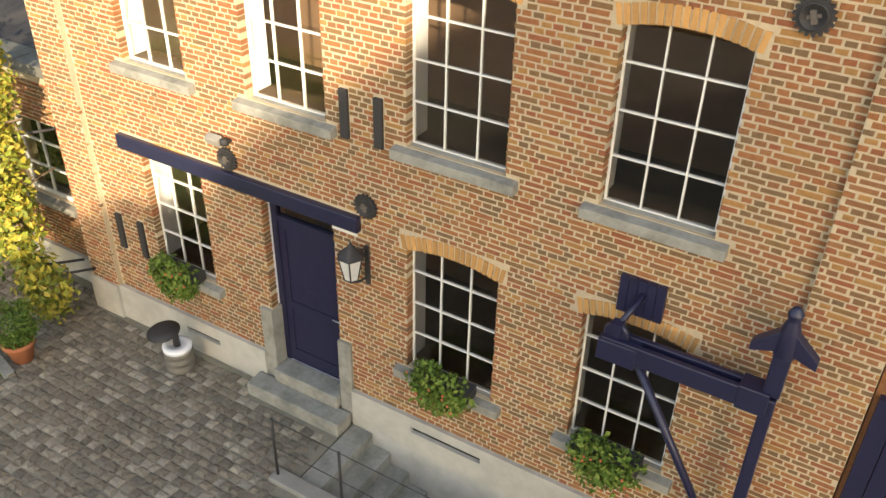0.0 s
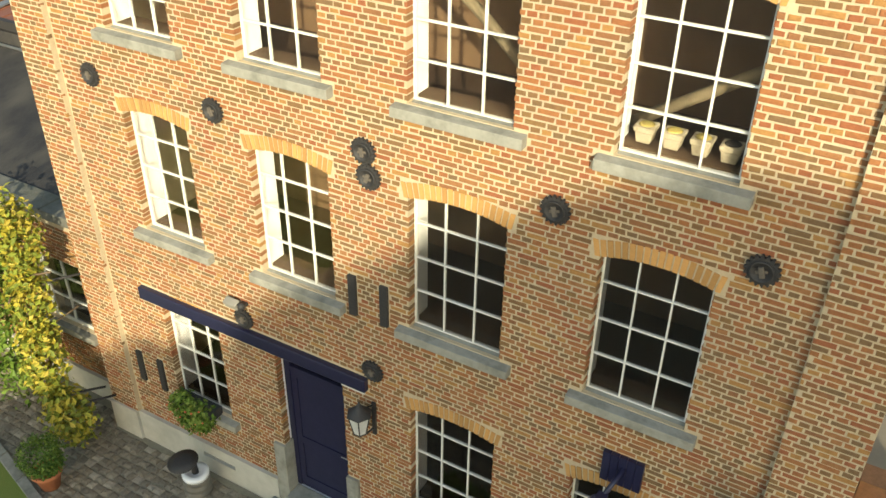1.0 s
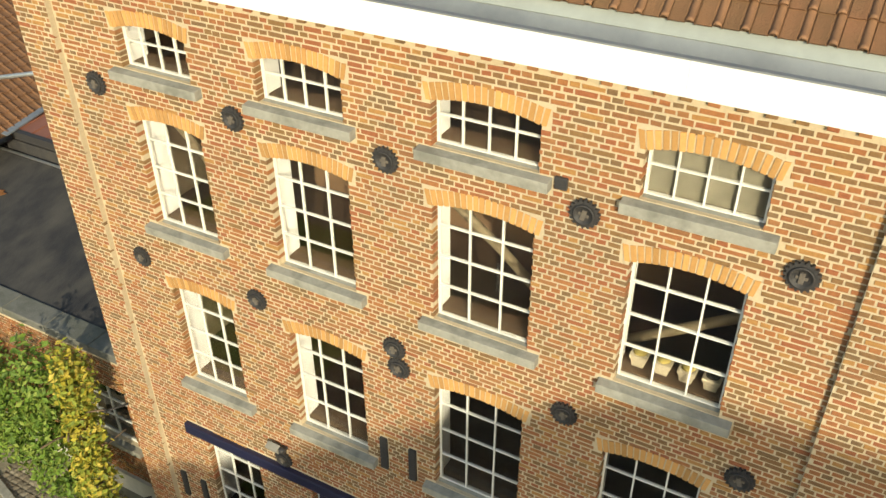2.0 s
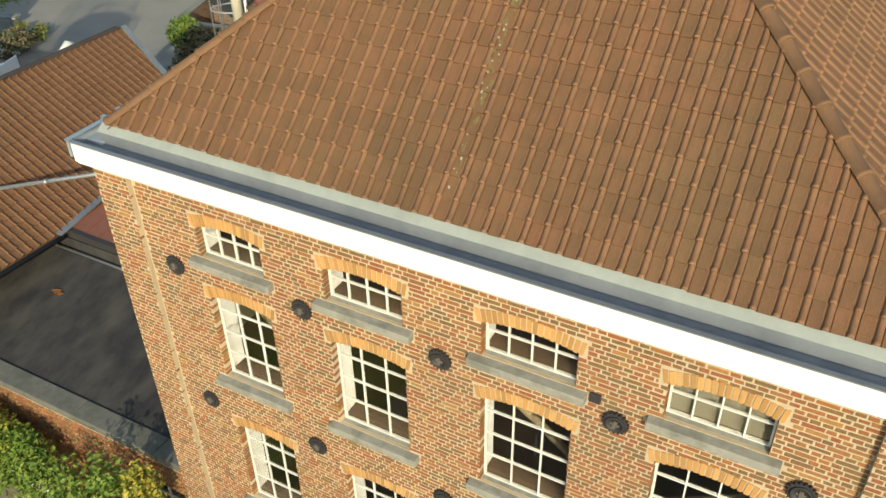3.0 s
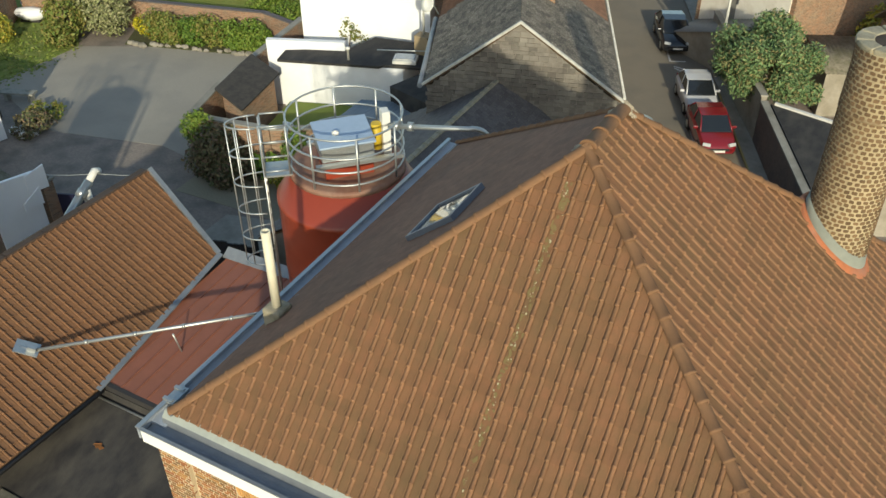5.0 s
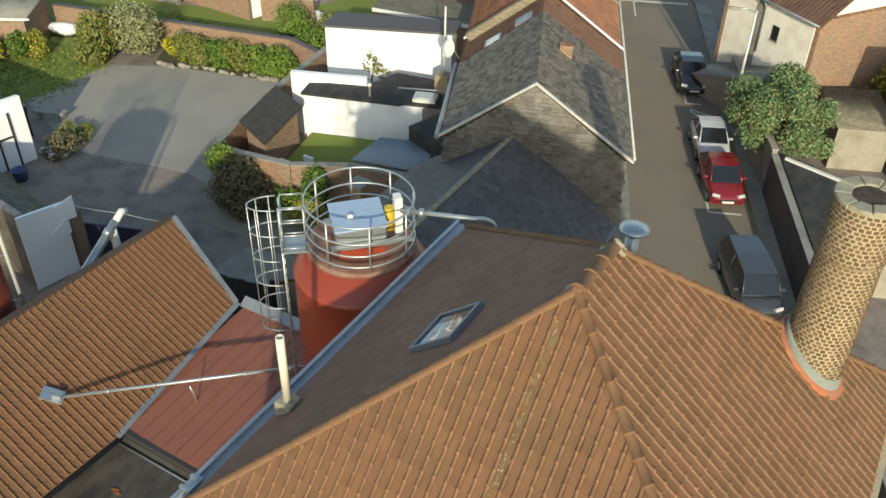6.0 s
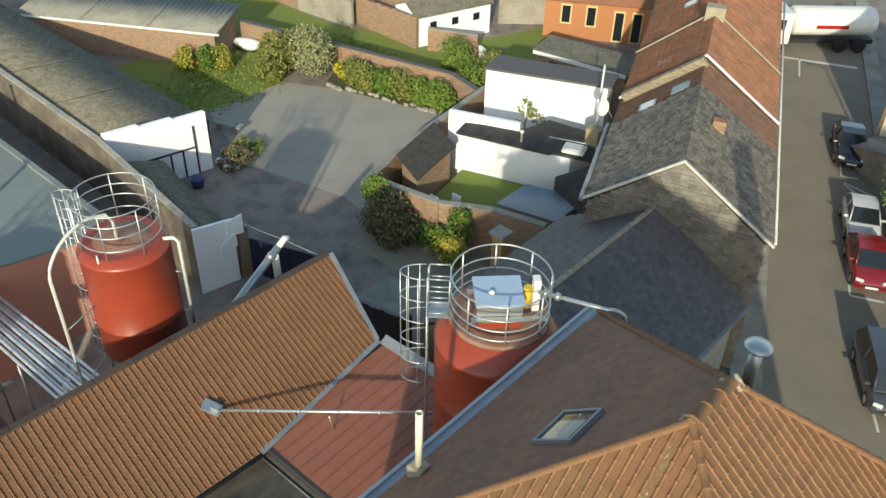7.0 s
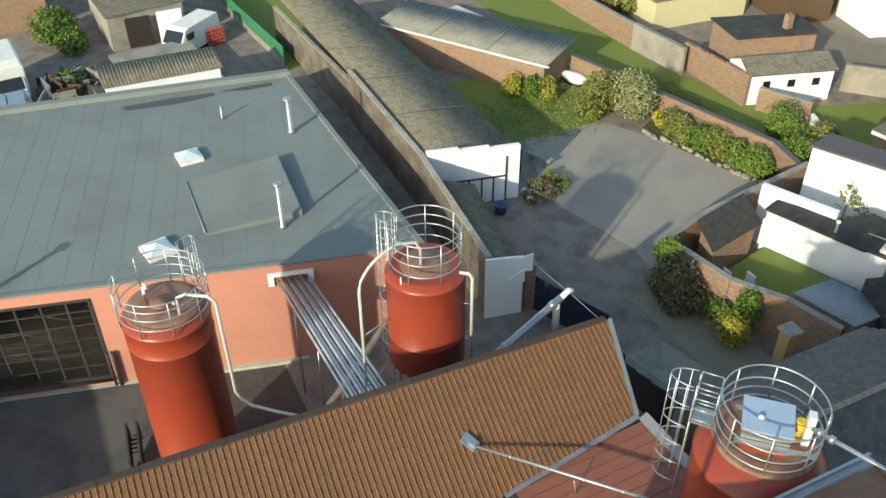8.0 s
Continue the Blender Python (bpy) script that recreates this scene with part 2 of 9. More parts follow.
M_GRASS = material("grass", (0.15, 0.205, 0.04), (0.2, 0.225, 0.055), scale=9, stain=(0.19, 0.18, 0.06), stain_scale=0.7, stain_amt=0.5, rough=0.95, bump=0.6, bump_scale=50)
M_SLATE = material("slate", (0.104, 0.092, 0.097), (0.06, 0.055, 0.06), scale=9, stain=(0.16, 0.15, 0.13), stain_scale=14.0, stain_amt=0.4, rough=0.7, rand=0.2, island=True, bump=0.2)
M_HALLROOF = material("hall_roof", (0.19, 0.215, 0.21), (0.16, 0.18, 0.175), scale=4, stain=(0.13, 0.145, 0.14), stain_scale=0.3, stain_amt=0.5, rough=0.85, bump=0.1)
M_SALMON = material("salmon_render", (0.5, 0.225, 0.165), (0.43, 0.195, 0.145), scale=4, stain=(0.4, 0.19, 0.14), stain_scale=0.5, rough=0.85, bump=0.15)
M_CONCRETE = material("concrete", (0.3, 0.285, 0.25), (0.2, 0.19, 0.17), scale=5, stain=(0.13, 0.12, 0.1), stain_scale=0.8, stain_amt=0.6, rough=0.9, bump=0.3)
# Near-black that stands in for shade inside openings; also one planter's soil.
M_DARK = material("opening_shade_and_soil", (0.03, 0.025, 0.022), rough=0.9, bump=0)
M_COPING = material("mossy_coping", (0.17, 0.165, 0.145), (0.11, 0.11, 0.09), scale=7, mix=0.7, stain=(0.05, 0.06, 0.03), stain_scale=1.6, stain_amt=0.6, rough=0.95, bump=0.4)
# Darker than M_CONCRETE: shadow over the slab put into the base colour.
M_SLABFLOOR_SHADED = material("slab_concrete_shaded", (0.12, 0.115, 0.108), (0.085, 0.08, 0.076), scale=5, stain=(0.05, 0.048, 0.045), stain_scale=0.6, stain_amt=0.7, rough=0.9, bump=0.3)

# ---- ground: one sheet to the horizon, sunk behind the barn ----
def ground_z(x, y):
    if not -25.2 < x < -10.38 or y < -70:
        return -0.03
    t = max(0.0, min(1.0, (y - 0.5) / 8.5))
    return -2.45 + 2.42 * t * t * (3 - 2 * t)


b = BM()
gx = [-600, -25.3, -25.1, -18.0, -10.4, -10.35, 5.65, 12.0, 600]
gy = [-600, -71, -69, -1.15, -0.04, 0.5] + [0.5 + 8.5 * k / 10 for k in range(1, 11)] + [30, 600]
gv = [[b.verts.new((x, y, ground_z(x, y))) for x in gx] for y in gy]
for j in range(len(gy) - 1):
    for i in range(len(gx) - 1):
        if gx[i] == 5.65 and gy[j] == -1.15:
            continue
        b.faces.new((gv[j][i], gv[j][i + 1], gv[j + 1][i + 1], gv[j + 1][i]))
solo("ground", b, M_ASPHALT, "grey asphalt ground of the works yard", "ground", "structure")

# ---- the mill: walls ----
MX0, MX1, MDEPTH, MTOP = 1.05, 10.9, 9.35, 9.72
COLS = [(3.02, 0.97), (4.93, 1.03), (6.96, 1.06), (8.91, 1.0)]
ROWS_W = {"A": (1.28, 2.88), "B": (4.07, 5.66), "C": (6.65, 8.05), "D": (8.69, 9.15)}
RISE = 0.07
openings = []
for key, (z0, z1) in ROWS_W.items():
    for i, (cx, w) in enumerate(COLS):
        if key == "A" and i == 1:
            continue
        openings.append((key, i, cx - w / 2, cx + w / 2, z0, z1 + RISE))
DOOR = (4.44, 5.46, 0.38, 2.92)
holes = [(o[2], o[3], o[4], o[5]) for o in openings] + [DOOR]
SLITS = [(1.84, 1.26, 1.8), (2.25, 1.24, 1.8), (5.7, 3.97, 4.5), (6.11, 3.97, 4.5)]
PLINTH = 0.55


def wall_cells(x0, x1, z0, z1, cut):
    """Splits a wall into rectangles that leave the openings free."""
    zs = sorted({z0, z1, *[c for h in cut for c in (h[2], h[3]) if z0 < c < z1]})
    for a, c in zip(zs, zs[1:]):
        mid = (a + c) / 2
        xs = sorted([(h[0], h[1]) for h in cut if h[2] < mid < h[3]])
        x = x0
        for p, q in xs:
            if p > x:
                yield x, p, a, c
            x = max(x, q)
        if x < x1:
            yield x, x1, a, c


mill = thing("mill_building", "tall red-brown brick mill with white windows and tiled hip roof", "building")
for x0, x1, z0, z1 in wall_cells(MX0, MX1, 0.0, MTOP, [(h[0] - 0.012, h[1] + 0.012, h[2], h[3]) for h in holes]):
    b = BM()
    box(b, x0, 0.007, z0, x1, 0.115, z1)
    part("wall", b, M_MORTAR, mill, "pale lime mortar joints of the brick front")
b = BM()
grown = [(h[0] - 0.03, h[1] + 0.03, h[2] - 0.02, h[3] + 0.02) for h in holes]
for x0, x1, z0, z1 in wall_cells(MX0, MX1, 0.0, MTOP, grown):
    box(b, x0, 0.117, z0, x1, 0.42, z1)
part("inner_wall", b, M_WALLWHITE, mill, "whitewashed inner face and reveals of the wall")
b = BM()
box(b, MX0, 0.42, 0, MX0 + 0.4, MDEPTH, MTOP)
box(b, MX1 - 0.4, 0.42, 0, MX1, MDEPTH, MTOP)
box(b, MX0 + 0.4, MDEPTH - 0.4, 0, MX1 - 0.4, MDEPTH, MTOP)
part("side_wall", b, M_MORTAR, mill)
M_BOARDS = material("old_boards", (0.11, 0.065, 0.035), (0.06, 0.04, 0.025), scale=6, stretch=(6, 0.6, 1), rough=0.85, bump=0.2)
M_INNER = material("inner_brick", (0.27, 0.165, 0.09), (0.18, 0.11, 0.07), scale=7, rough=0.95)
b = BM()
for z in (0.6, 3.3, 6.0, 8.35, 9.5):
    box(b, MX0 + 0.4, 0.42, z - 0.12, MX1 - 0.4, 2.6, z)
part("storey_floor", b, M_BOARDS, mill, "dark board floors inside")
for x in (2.0, 3.95, 5.9, 7.9, 9.8):
    for z in (3.3, 6.0, 8.35, 9.5):
        b = BM()
        box(b, x - 0.1, 0.42, z - 0.36, x + 0.1, 2.6, z - 0.122)
        part("floor_beam", b, M_BOARDS, mill)
b = BM()
box(b, MX0 + 0.4, 2.61, 0.6, MX1 - 0.4, 2.8, 9.38)
part("inner_partition", b, M_INNER, mill)

# corner piers stand proud of the field
for a, e in ((MX0, 1.6), (10.24, MX1)):
    b = BM()
    box(b, a, -0.067, PLINTH, e, 0.004, 9.64)
    part("pier", b, M_MORTAR, mill)

COURSE, BRICK_L, JOINT = 0.0612, 0.198, 0.0125
rnd = random.Random(4)


def add_brick(bm, x0, x1, z0, z1, y, depth):
    a = rnd.uniform(-0.003, 0.003)
    e = 0.005
    x0, x1, z0, z1 = x0 + rnd.uniform(0, e), x1 - rnd.uniform(0, e), z0 + rnd.uniform(0, e), z1 - rnd.uniform(0, e)
    f = y + a
    g = 0.005
    vs = [bm.verts.new(p) for p in ((x0, f + g, z0), (x1, f + g, z0), (x1, f + g, z1), (x0, f + g, z1),
                                    (x0 + g, f, z0 + g), (x1 - g, f, z0 + g), (x1 - g, f, z1 - g), (x0 + g, f, z1 - g),
                                    (x0, y + depth, z0), (x1, y + depth, z0), (x1, y + depth, z1), (x0, y + depth, z1))]
    for v in vs[:8]:
        v.co.x += rnd.uniform(-0.0035, 0.0035)
        v.co.z += rnd.uniform(-0.0035, 0.0035)
    for q in ((4, 5, 6, 7), (0, 1, 5, 4), (1, 2, 6, 5), (2, 3, 7, 6), (3, 0, 4, 7), (8, 9, 1, 0), (9, 10, 2, 1), (10, 11, 3, 2), (11, 8, 0, 3)):
        bm.faces.new([vs[i] for i in q])


def brick_rows(x0, x1, z0, z1, cut):
    """Old mixed bond: a stretcher, then two headers, now and then three. Gives each brick's rectangle."""
    pick = random.Random(int(x0 * 100) + 7)
    half = (BRICK_L + JOINT) / 2
    n = int((z1 - z0) / COURSE)
    for c in range(n):
        za, zb = z0 + c * COURSE + JOINT / 2, z0 + (c + 1) * COURSE - JOINT / 2
        mid = (za + zb) / 2
        x = x0 - 0.6 + (c % 8) * half * 1.5 % (half * 4) + pick.uniform(-0.015, 0.015)
        course = []
        while x < x1:
            for size in (2, 1, 1, 1) if pick.random() < 0.5 else (2, 1, 1):
                course.append((x, x + half * size))
                x += half * size
        gaps = sorted([(h[0], h[1]) for h in cut if h[2] - 0.02 < mid < h[3] + 0.01])
        runs, x = [], x0
        for p, q in gaps:
            if p > x:
                runs.append((x, p))
            x = max(x, q)
        if x < x1:
            runs.append((x, x1))
        for ra, rb in runs:
            for p, q in course:
                a, e = max(ra, p + JOINT / 2), min(rb, q - JOINT / 2)
                if e - a > 0.03:
                    yield a, e, za, zb


ARCH_H = 0.18
field_cut = [(o[2], o[3], o[4] - 0.12, o[5] - RISE) for o in openings]
field_cut += [(o[2] - 0.1, o[3] + 0.1, o[5] - RISE, o[5] + ARCH_H - 0.04) for o in openings]
field_cut += [(o[2] - 0.15, o[3] + 0.15, o[4] - 0.15, o[4] + 0.005) for o in openings]
field_cut += [DOOR, (2.2, 5.84, 2.9, 3.09), (4.26, 4.44, 0.3, 1.26), (5.46, 5.64, 0.3, 1.26)]
field_cut += [(s[0] - 0.06, s[0] + 0.06, s[1], s[2]) for s in SLITS]
near_stretch = (7.45, 8.28, 5.65, 8.55)
near_bricks = []
b = BM()
for q in brick_rows(1.62, 10.24, PLINTH, 9.66, field_cut):
    cx, cz = (q[0] + q[1]) / 2, (q[2] + q[3]) / 2
    if near_stretch[0] < cx < near_stretch[1] and near_stretch[2] < cz < near_stretch[3] and len(near_bricks) < 300:
        near_bricks.append(q)
    else:
        add_brick(b, *q, 0.0, 0.112)
tagged(part("brick_field", b, M_BRICK, mill), kind="stuff")
b = BM()
for a, e in ((MX0, 1.6), (10.24, MX1)):
    for q in brick_rows(a, e, PLINTH, 9.66, []):
        add_brick(b, *q, -0.074, 0.07)
tagged(part("pier_bricks", b, M_BRICK, mill), kind="stuff")
# toothed course under the gutter
b = BM()
for k in range(int((MX1 - MX0) / 0.105)):
    x = MX0 + k * 0.105
    if k % 2 == 0:
        add_brick(b, x + 0.006, x + 0.1, 9.645, 9.73, -0.05, 0.07)
tagged(part("tooth_course", b, M_BRICK, mill), kind="stuff")
b = BM()
box(b, MX0, -0.012, 9.64, MX1, 0.01, MTOP + 0.02)
part("cornice_bed", b, M_MORTAR, mill)

# rendered plinth with its slots
slots = [(2.86, 3.46, 0.28, 0.36), (6.5, 7.44, 0.32, 0.41), (8.5, 9.3, -0.35, -0.27)]
for x0, x1, z0, z1 in wall_cells(MX0 - 0.02, 4.26, -0.02, PLINTH, slots[:1]):
    b = BM()
    box(b, x0, -0.05, z0, x1, 0.011, z1)
    part("plinth", b, M_RENDER, mill, "pale cement-rendered plinth with damp stains")
b = BM()
box(b, MX0 - 0.02, -0.1, -0.02, 1.58, -0.052, PLINTH)
part("pier_plinth", b, M_RENDER, mill)
for x0, x1, z0, z1 in wall_cells(5.64, MX1 + 0.02, -1.6, PLINTH, slots[1:]):
    b = BM()
    box(b, x0, -0.05, z0, x1, 0.011, z1)
    part("plinth", b, M_RENDER, mill, "pale cement-rendered plinth with damp stains")
# near-black backing: the shade inside the slots as colour
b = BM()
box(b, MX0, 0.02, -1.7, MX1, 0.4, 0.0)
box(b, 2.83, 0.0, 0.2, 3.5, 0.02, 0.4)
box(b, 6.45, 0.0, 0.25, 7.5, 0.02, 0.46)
part("slot_shade_backing", b, M_DARK, mill)

# ---- windows ----
M_PANE = glass("window_glass", (0.7, 0.69, 0.66), 0.02)
pane_cache = {}


def window(no, key, x0, x1, z0, z1, cols, rows):
    cx = (x0 + x1) / 2
    w = thing("window_%d" % no, "white small-paned window under a flat brick arch", "window", "mill windows", "structure", at=(cx, 0.0, z0))
    hw, h = (x1 - x0) / 2, z1 - z0
    spring = h - RISE
    yf = 0.105
    arc = lambda x: spring + RISE * (1 - (x / hw) ** 2)
    b = BM()
    t = 0.022
    box(b, -hw, yf, 0, -hw + t, yf + 0.05, spring)
    box(b, hw - t, yf, 0, hw, yf + 0.05, spring)
    box(b, -hw + t, yf, 0, hw - t, yf + 0.05, t)
    n = 10
    for i in range(n):
        a, c = -hw + 2 * hw * i / n, -hw + 2 * hw * (i + 1) / n
        za, zc = arc(a), arc(c)
        prism(b, [(a, yf), (c, yf), (c, yf + 0.05), (a, yf + 0.05)], [za - t, zc - t, zc - t, za - t], [za, zc, zc, za])
    part("window_frame", b, M_WHITE, w)
    for i in range(1, cols):
        x = -hw + 2 * hw * i / cols
        b = BM()
        box(b, x - 0.008, yf + 0.004, t, x + 0.008, yf + 0.04, arc(x) - t)
        part("mullion", b, M_WHITE, w)
    for j in range(1, rows):
        z = 0.03 + h * j / rows
        b = BM()
        box(b, -hw + t, yf, z - 0.008, hw - t, yf + 0.036, z + 0.008)
        part("glazing_bar", b, M_WHITE, w)
    for i in range(cols):
        for j in range(rows):
            a, c = -hw + 2 * hw * i / cols, -hw + 2 * hw * (i + 1) / cols
            za, zc = (0.03 + h * j / rows) if j else 0.0, 0.03 + h * (j + 1) / rows if j < rows - 1 else spring
            k = (round(c - a, 3), round(zc - za, 3))
            if k not in pane_cache:
                b = BM()
                box(b, -k[0] / 2 + 0.008, 0, -k[1] / 2 + 0.008, k[0] / 2 - 0.008, 0.004, k[1] / 2 - 0.008)
                pane_cache[k] = mesh_of("pane", b, M_PANE)
            p = new("pane", pane_cache[k])
            p.parent = w
            p.location = ((a + c) / 2, yf + 0.02, (za + zc) / 2)
            p.rotation_euler = (random.uniform(-0.008, 0.008), 0, random.uniform(-0.008, 0.008))
            p.visible_shadow = False
    b = BM()
    prism(b, [(-hw - 0.14, -0.1), (hw + 0.14, -0.1), (hw + 0.14, 0.03), (-hw - 0.14, 0.03)], -0.125, [-0.02, -0.02, -0.005, -0.005])
    prism(b, [(-hw + 0.002, 0.03), (hw - 0.002, 0.03), (hw - 0.002, 0.16), (-hw + 0.002, 0.16)], -0.12, [-0.005, -0.005, 0.02, 0.02])
    soften(part("window_sill", b, M_STONE, w, "weathered grey stone sill"), 0.006)
    b = BM()
    box(b, -hw - 0.025, 0.165, -0.03, hw + 0.025, 0.44, 0.012)
    part("window_board", b, M_BOARDS, w, "dark inner window board")
    # flat arch of bricks on edge
    m = round((2 * hw + 0.12) / 0.062)
    for i in range(m):
        b = BM()
        u0, u1 = (i + 0.13) / m, (i + 0.87) / m
        pts = []
        for u, up in ((u0, 0), (u1, 0), (u1, 1), (u0, 1)):
            x = -hw - 0.06 + (2 * hw + 0.12) * u
            lean = (u - 0.5) * 0.07 * up
            xx = max(-hw, min(hw, x))
            pts.append((x + lean, arc(xx) + (0.004 if not up else ARCH_H - 0.012)))
        y0 = -0.003 + rnd.uniform(-0.003, 0.003)
        lo = [b.verts.new((p[0], y0, p[1])) for p in pts]
        hi = [b.verts.new((p[0], 0.11, p[1])) for p in pts]
        b.faces.new(lo[::-1])
        for q in range(4):
            b.faces.new((lo[q], lo[(q + 1) % 4], hi[(q + 1) % 4], hi[q]))
        part("arch_brick", b, M_ARCH_PIECE, w)
    b = BM()
    for i in range(n):
        a, c = -hw - 0.06 + (2 * hw + 0.12) * i / n, -hw - 0.06 + (2 * hw + 0.12) * (i + 1) / n
        za, zc = arc(max(-hw, min(hw, a))) + 0.006, arc(max(-hw, min(hw, c))) + 0.006
        prism(b, [(a, 0.009), (c, 0.009), (c, 0.112), (a, 0.112)], [za, zc, zc, za], [za + ARCH_H, zc + ARCH_H, zc + ARCH_H, za + ARCH_H])
    part("arch_mortar", b, M_MORTAR, w)
    return w


M_PALE_SHEET = material("dull_pale_sheet", (0.2, 0.185, 0.14), (0.13, 0.12, 0.09), scale=7, mix=0.8, rough=0.9)
M_ARCH_PIECE = material("arch_brick_piece", (0.5, 0.27, 0.095), (0.38, 0.2, 0.075), scale=25, mix=0.5, rough=0.9, bump=0.3, rand=0.22)
for no, (key, i, x0, x1, z0, z1) in enumerate(openings):
    w = window(no + 1, key, x0, x1, z0, z1, 4 if key == "D" else 3, 2 if key == "D" else 4)
    if (key, i) in (("D", 3),):
        b = BM()
        for k in range(9):
            xa, xb = -(x1 - x0) / 2 + (x1 - x0) * k / 9, -(x1 - x0) / 2 + (x1 - x0) * (k + 1) / 9
            prism(b, [(xa, 0.17 + 0.004 * (k % 2)), (xb, 0.174 - 0.004 * (k % 2)), (xb, 0.179 - 0.004 * (k % 2)), (xa, 0.175 + 0.004 * (k % 2))], 0.02, z1 - z0 - 0.03)
        part("pale_sheet", b, M_PALE_SHEET, w, "dull pale pleated sheet behind the panes")

# ---- wall anchors: toothed iron discs ----
b = BM()
n = 18
prof = []
for k in range(n * 4):
    a = 2 * math.pi * k / (n * 4)
    r = 0.145 if k % 4 in (0, 1) else 0.122
    prof.append((r * math.cos(a), r * math.sin(a)))
front = [b.verts.new((x, -0.035, z)) for x, z in prof]
back = [b.verts.new((x, 0.0, z)) for x, z in prof]
b.faces.new(front)
for k in range(len(prof)):
    b.faces.new((front[k], back[k], back[(k + 1) % len(prof)], front[(k + 1) % len(prof)]))
anchor = thing("wall_anchor", "round toothed black iron anchor plate on the brick wall", "wall anchor", "wall anchors", at=(2.12, 0.0, 6.03))
part("disc", b, M_IRON, anchor)
b = BM()
lathe(b, 0, 0, [(0.098, 0.0), (0.1, 0.02), (0.085, 0.022), (0.083, 0.006), (0.0, 0.006)], 20, pose(0, -0.036, 0, 90))
part("rim", b, M_IRON, anchor)
b = BM()
box(b, -0.022, -0.062, -0.05, 0.022, -0.03, 0.05)
box(b, -0.05, -0.052, -0.014, 0.05, -0.03, 0.014)
soften(part("wedge", b, material("worn_iron", (0.13, 0.11, 0.09), (0.06, 0.05, 0.045), scale=30, rough=0.8), anchor, "pale worn iron wedge"), 0.006)
for x, z in ((3.99, 6.02), (5.93, 6.05), (5.98, 5.78), (7.96, 6.01), (9.74, 6.0), (2.06, 8.42), (4.05, 8.43), (5.93, 8.43), (7.96, 8.43), (9.78, 8.39), (4.02, 3.25), (5.93, 3.25)):
    copy_thing(anchor, pose(x, -0.005, z, 0, rnd.uniform(-25, 25), 0))
for x, z0, z1 in SLITS:
    b = BM()
    box(b, x - 0.05, -0.03, z0, x + 0.05, 0.03, z1)
    soften(solo("wall_plate", b, M_IRON, "narrow upright black iron plate on brickwork", "wall plate", group="wall plates"), 0.006)
b = BM()
box(b, 7.66, -0.03, 8.6, 7.78, 0.02, 8.72)
soften(solo("wall_box", b, M_IRON, "small square black box on the brick wall", "junction box"), 0.008)

# ---- door with its stone jambs, lintel beam and steps ----
door = thing("door_1", "navy blue panelled door with a glass fanlight", "door", kind="structure", at=(DOOR[0], 0.2, DOOR[2]))
dw, dh = DOOR[1] - DOOR[0], DOOR[3] - DOOR[2]
b = BM()
for x0, x1, z0, z1 in ((-0.04, 0.06, 0, dh), (dw - 0.06, dw + 0.04, 0, dh), (0.06, dw - 0.06, dh - 0.05, dh), (0.06, dw - 0.06, 2.12, 2.19)):
    box(b, x0, -0.03, z0, x1, 0.05, z1)
part("door_frame", b, M_BLUE, door)
b = BM()
box(b, 0.06, 0.0, 0.0, dw - 0.06, 0.045, 2.12)
for x0, x1, z0, z1 in ((0.06, 0.15, 0, 2.12), (dw - 0.15, dw - 0.06, 0, 2.12), (0.15, dw - 0.15, 0, 0.2), (0.15, dw - 0.15, 0.85, 0.97), (0.15, dw - 0.15, 2.0, 2.12)):
    box(b, x0, -0.014, z0, x1, 0.0, z1)
leaf = part("door_leaf", b, M_BLUE, door)
b = BM()
tube(b, [(dw - 0.1, -0.015, 0.98), (dw - 0.1, -0.06, 0.98), (dw - 0.2, -0.06, 0.98)], 0.009)
part("door_handle", b, M_GALV, leaf, "bright metal lever handle")
b = BM()
box(b, 0.06, 0.01, 2.19, dw - 0.06, 0.016, dh - 0.05)
f = part("fanlight", b, M_PANE, door)
f.visible_shadow = False
for x0, x1 in ((-0.18, 0.006), (dw - 0.006, dw + 0.18)):
    b = BM()
    box(b, x0, -0.24, -0.38, x1, -0.035, 0.88)
    soften(part("door_jamb", b, M_STONE, door, "pale stone jamb block"), 0.01)
b = BM()
box(b, 2.2, -0.07, 2.9, 5.84, 0.1, 3.09)
soften(solo("lintel_beam", b, M_BLUE, "long navy painted beam across door and window", "beam"), 0.012)
b = BM()
box(b, 5.47, -0.02, 2.83, 5.8, 0.1, 2.9)
solo("lintel_pad", b, M_WHITE, "white pad stone under the painted beam", "stone", "structure")
steps = thing("door_steps", "worn grey stone steps before the door", "steps")
for x0, x1, y0, z0, z1 in ((4.447, 5.453, -0.12, 0.19, 0.387), (4.16, 5.62, -0.34, -0.02, 0.185)):
    b = BM()
    box(b, x0, y0, z0, x1, 0.168 if z1 > 0.2 else -0.055, z1)
    soften(part("step", b, M_STONE, steps), 0.02)

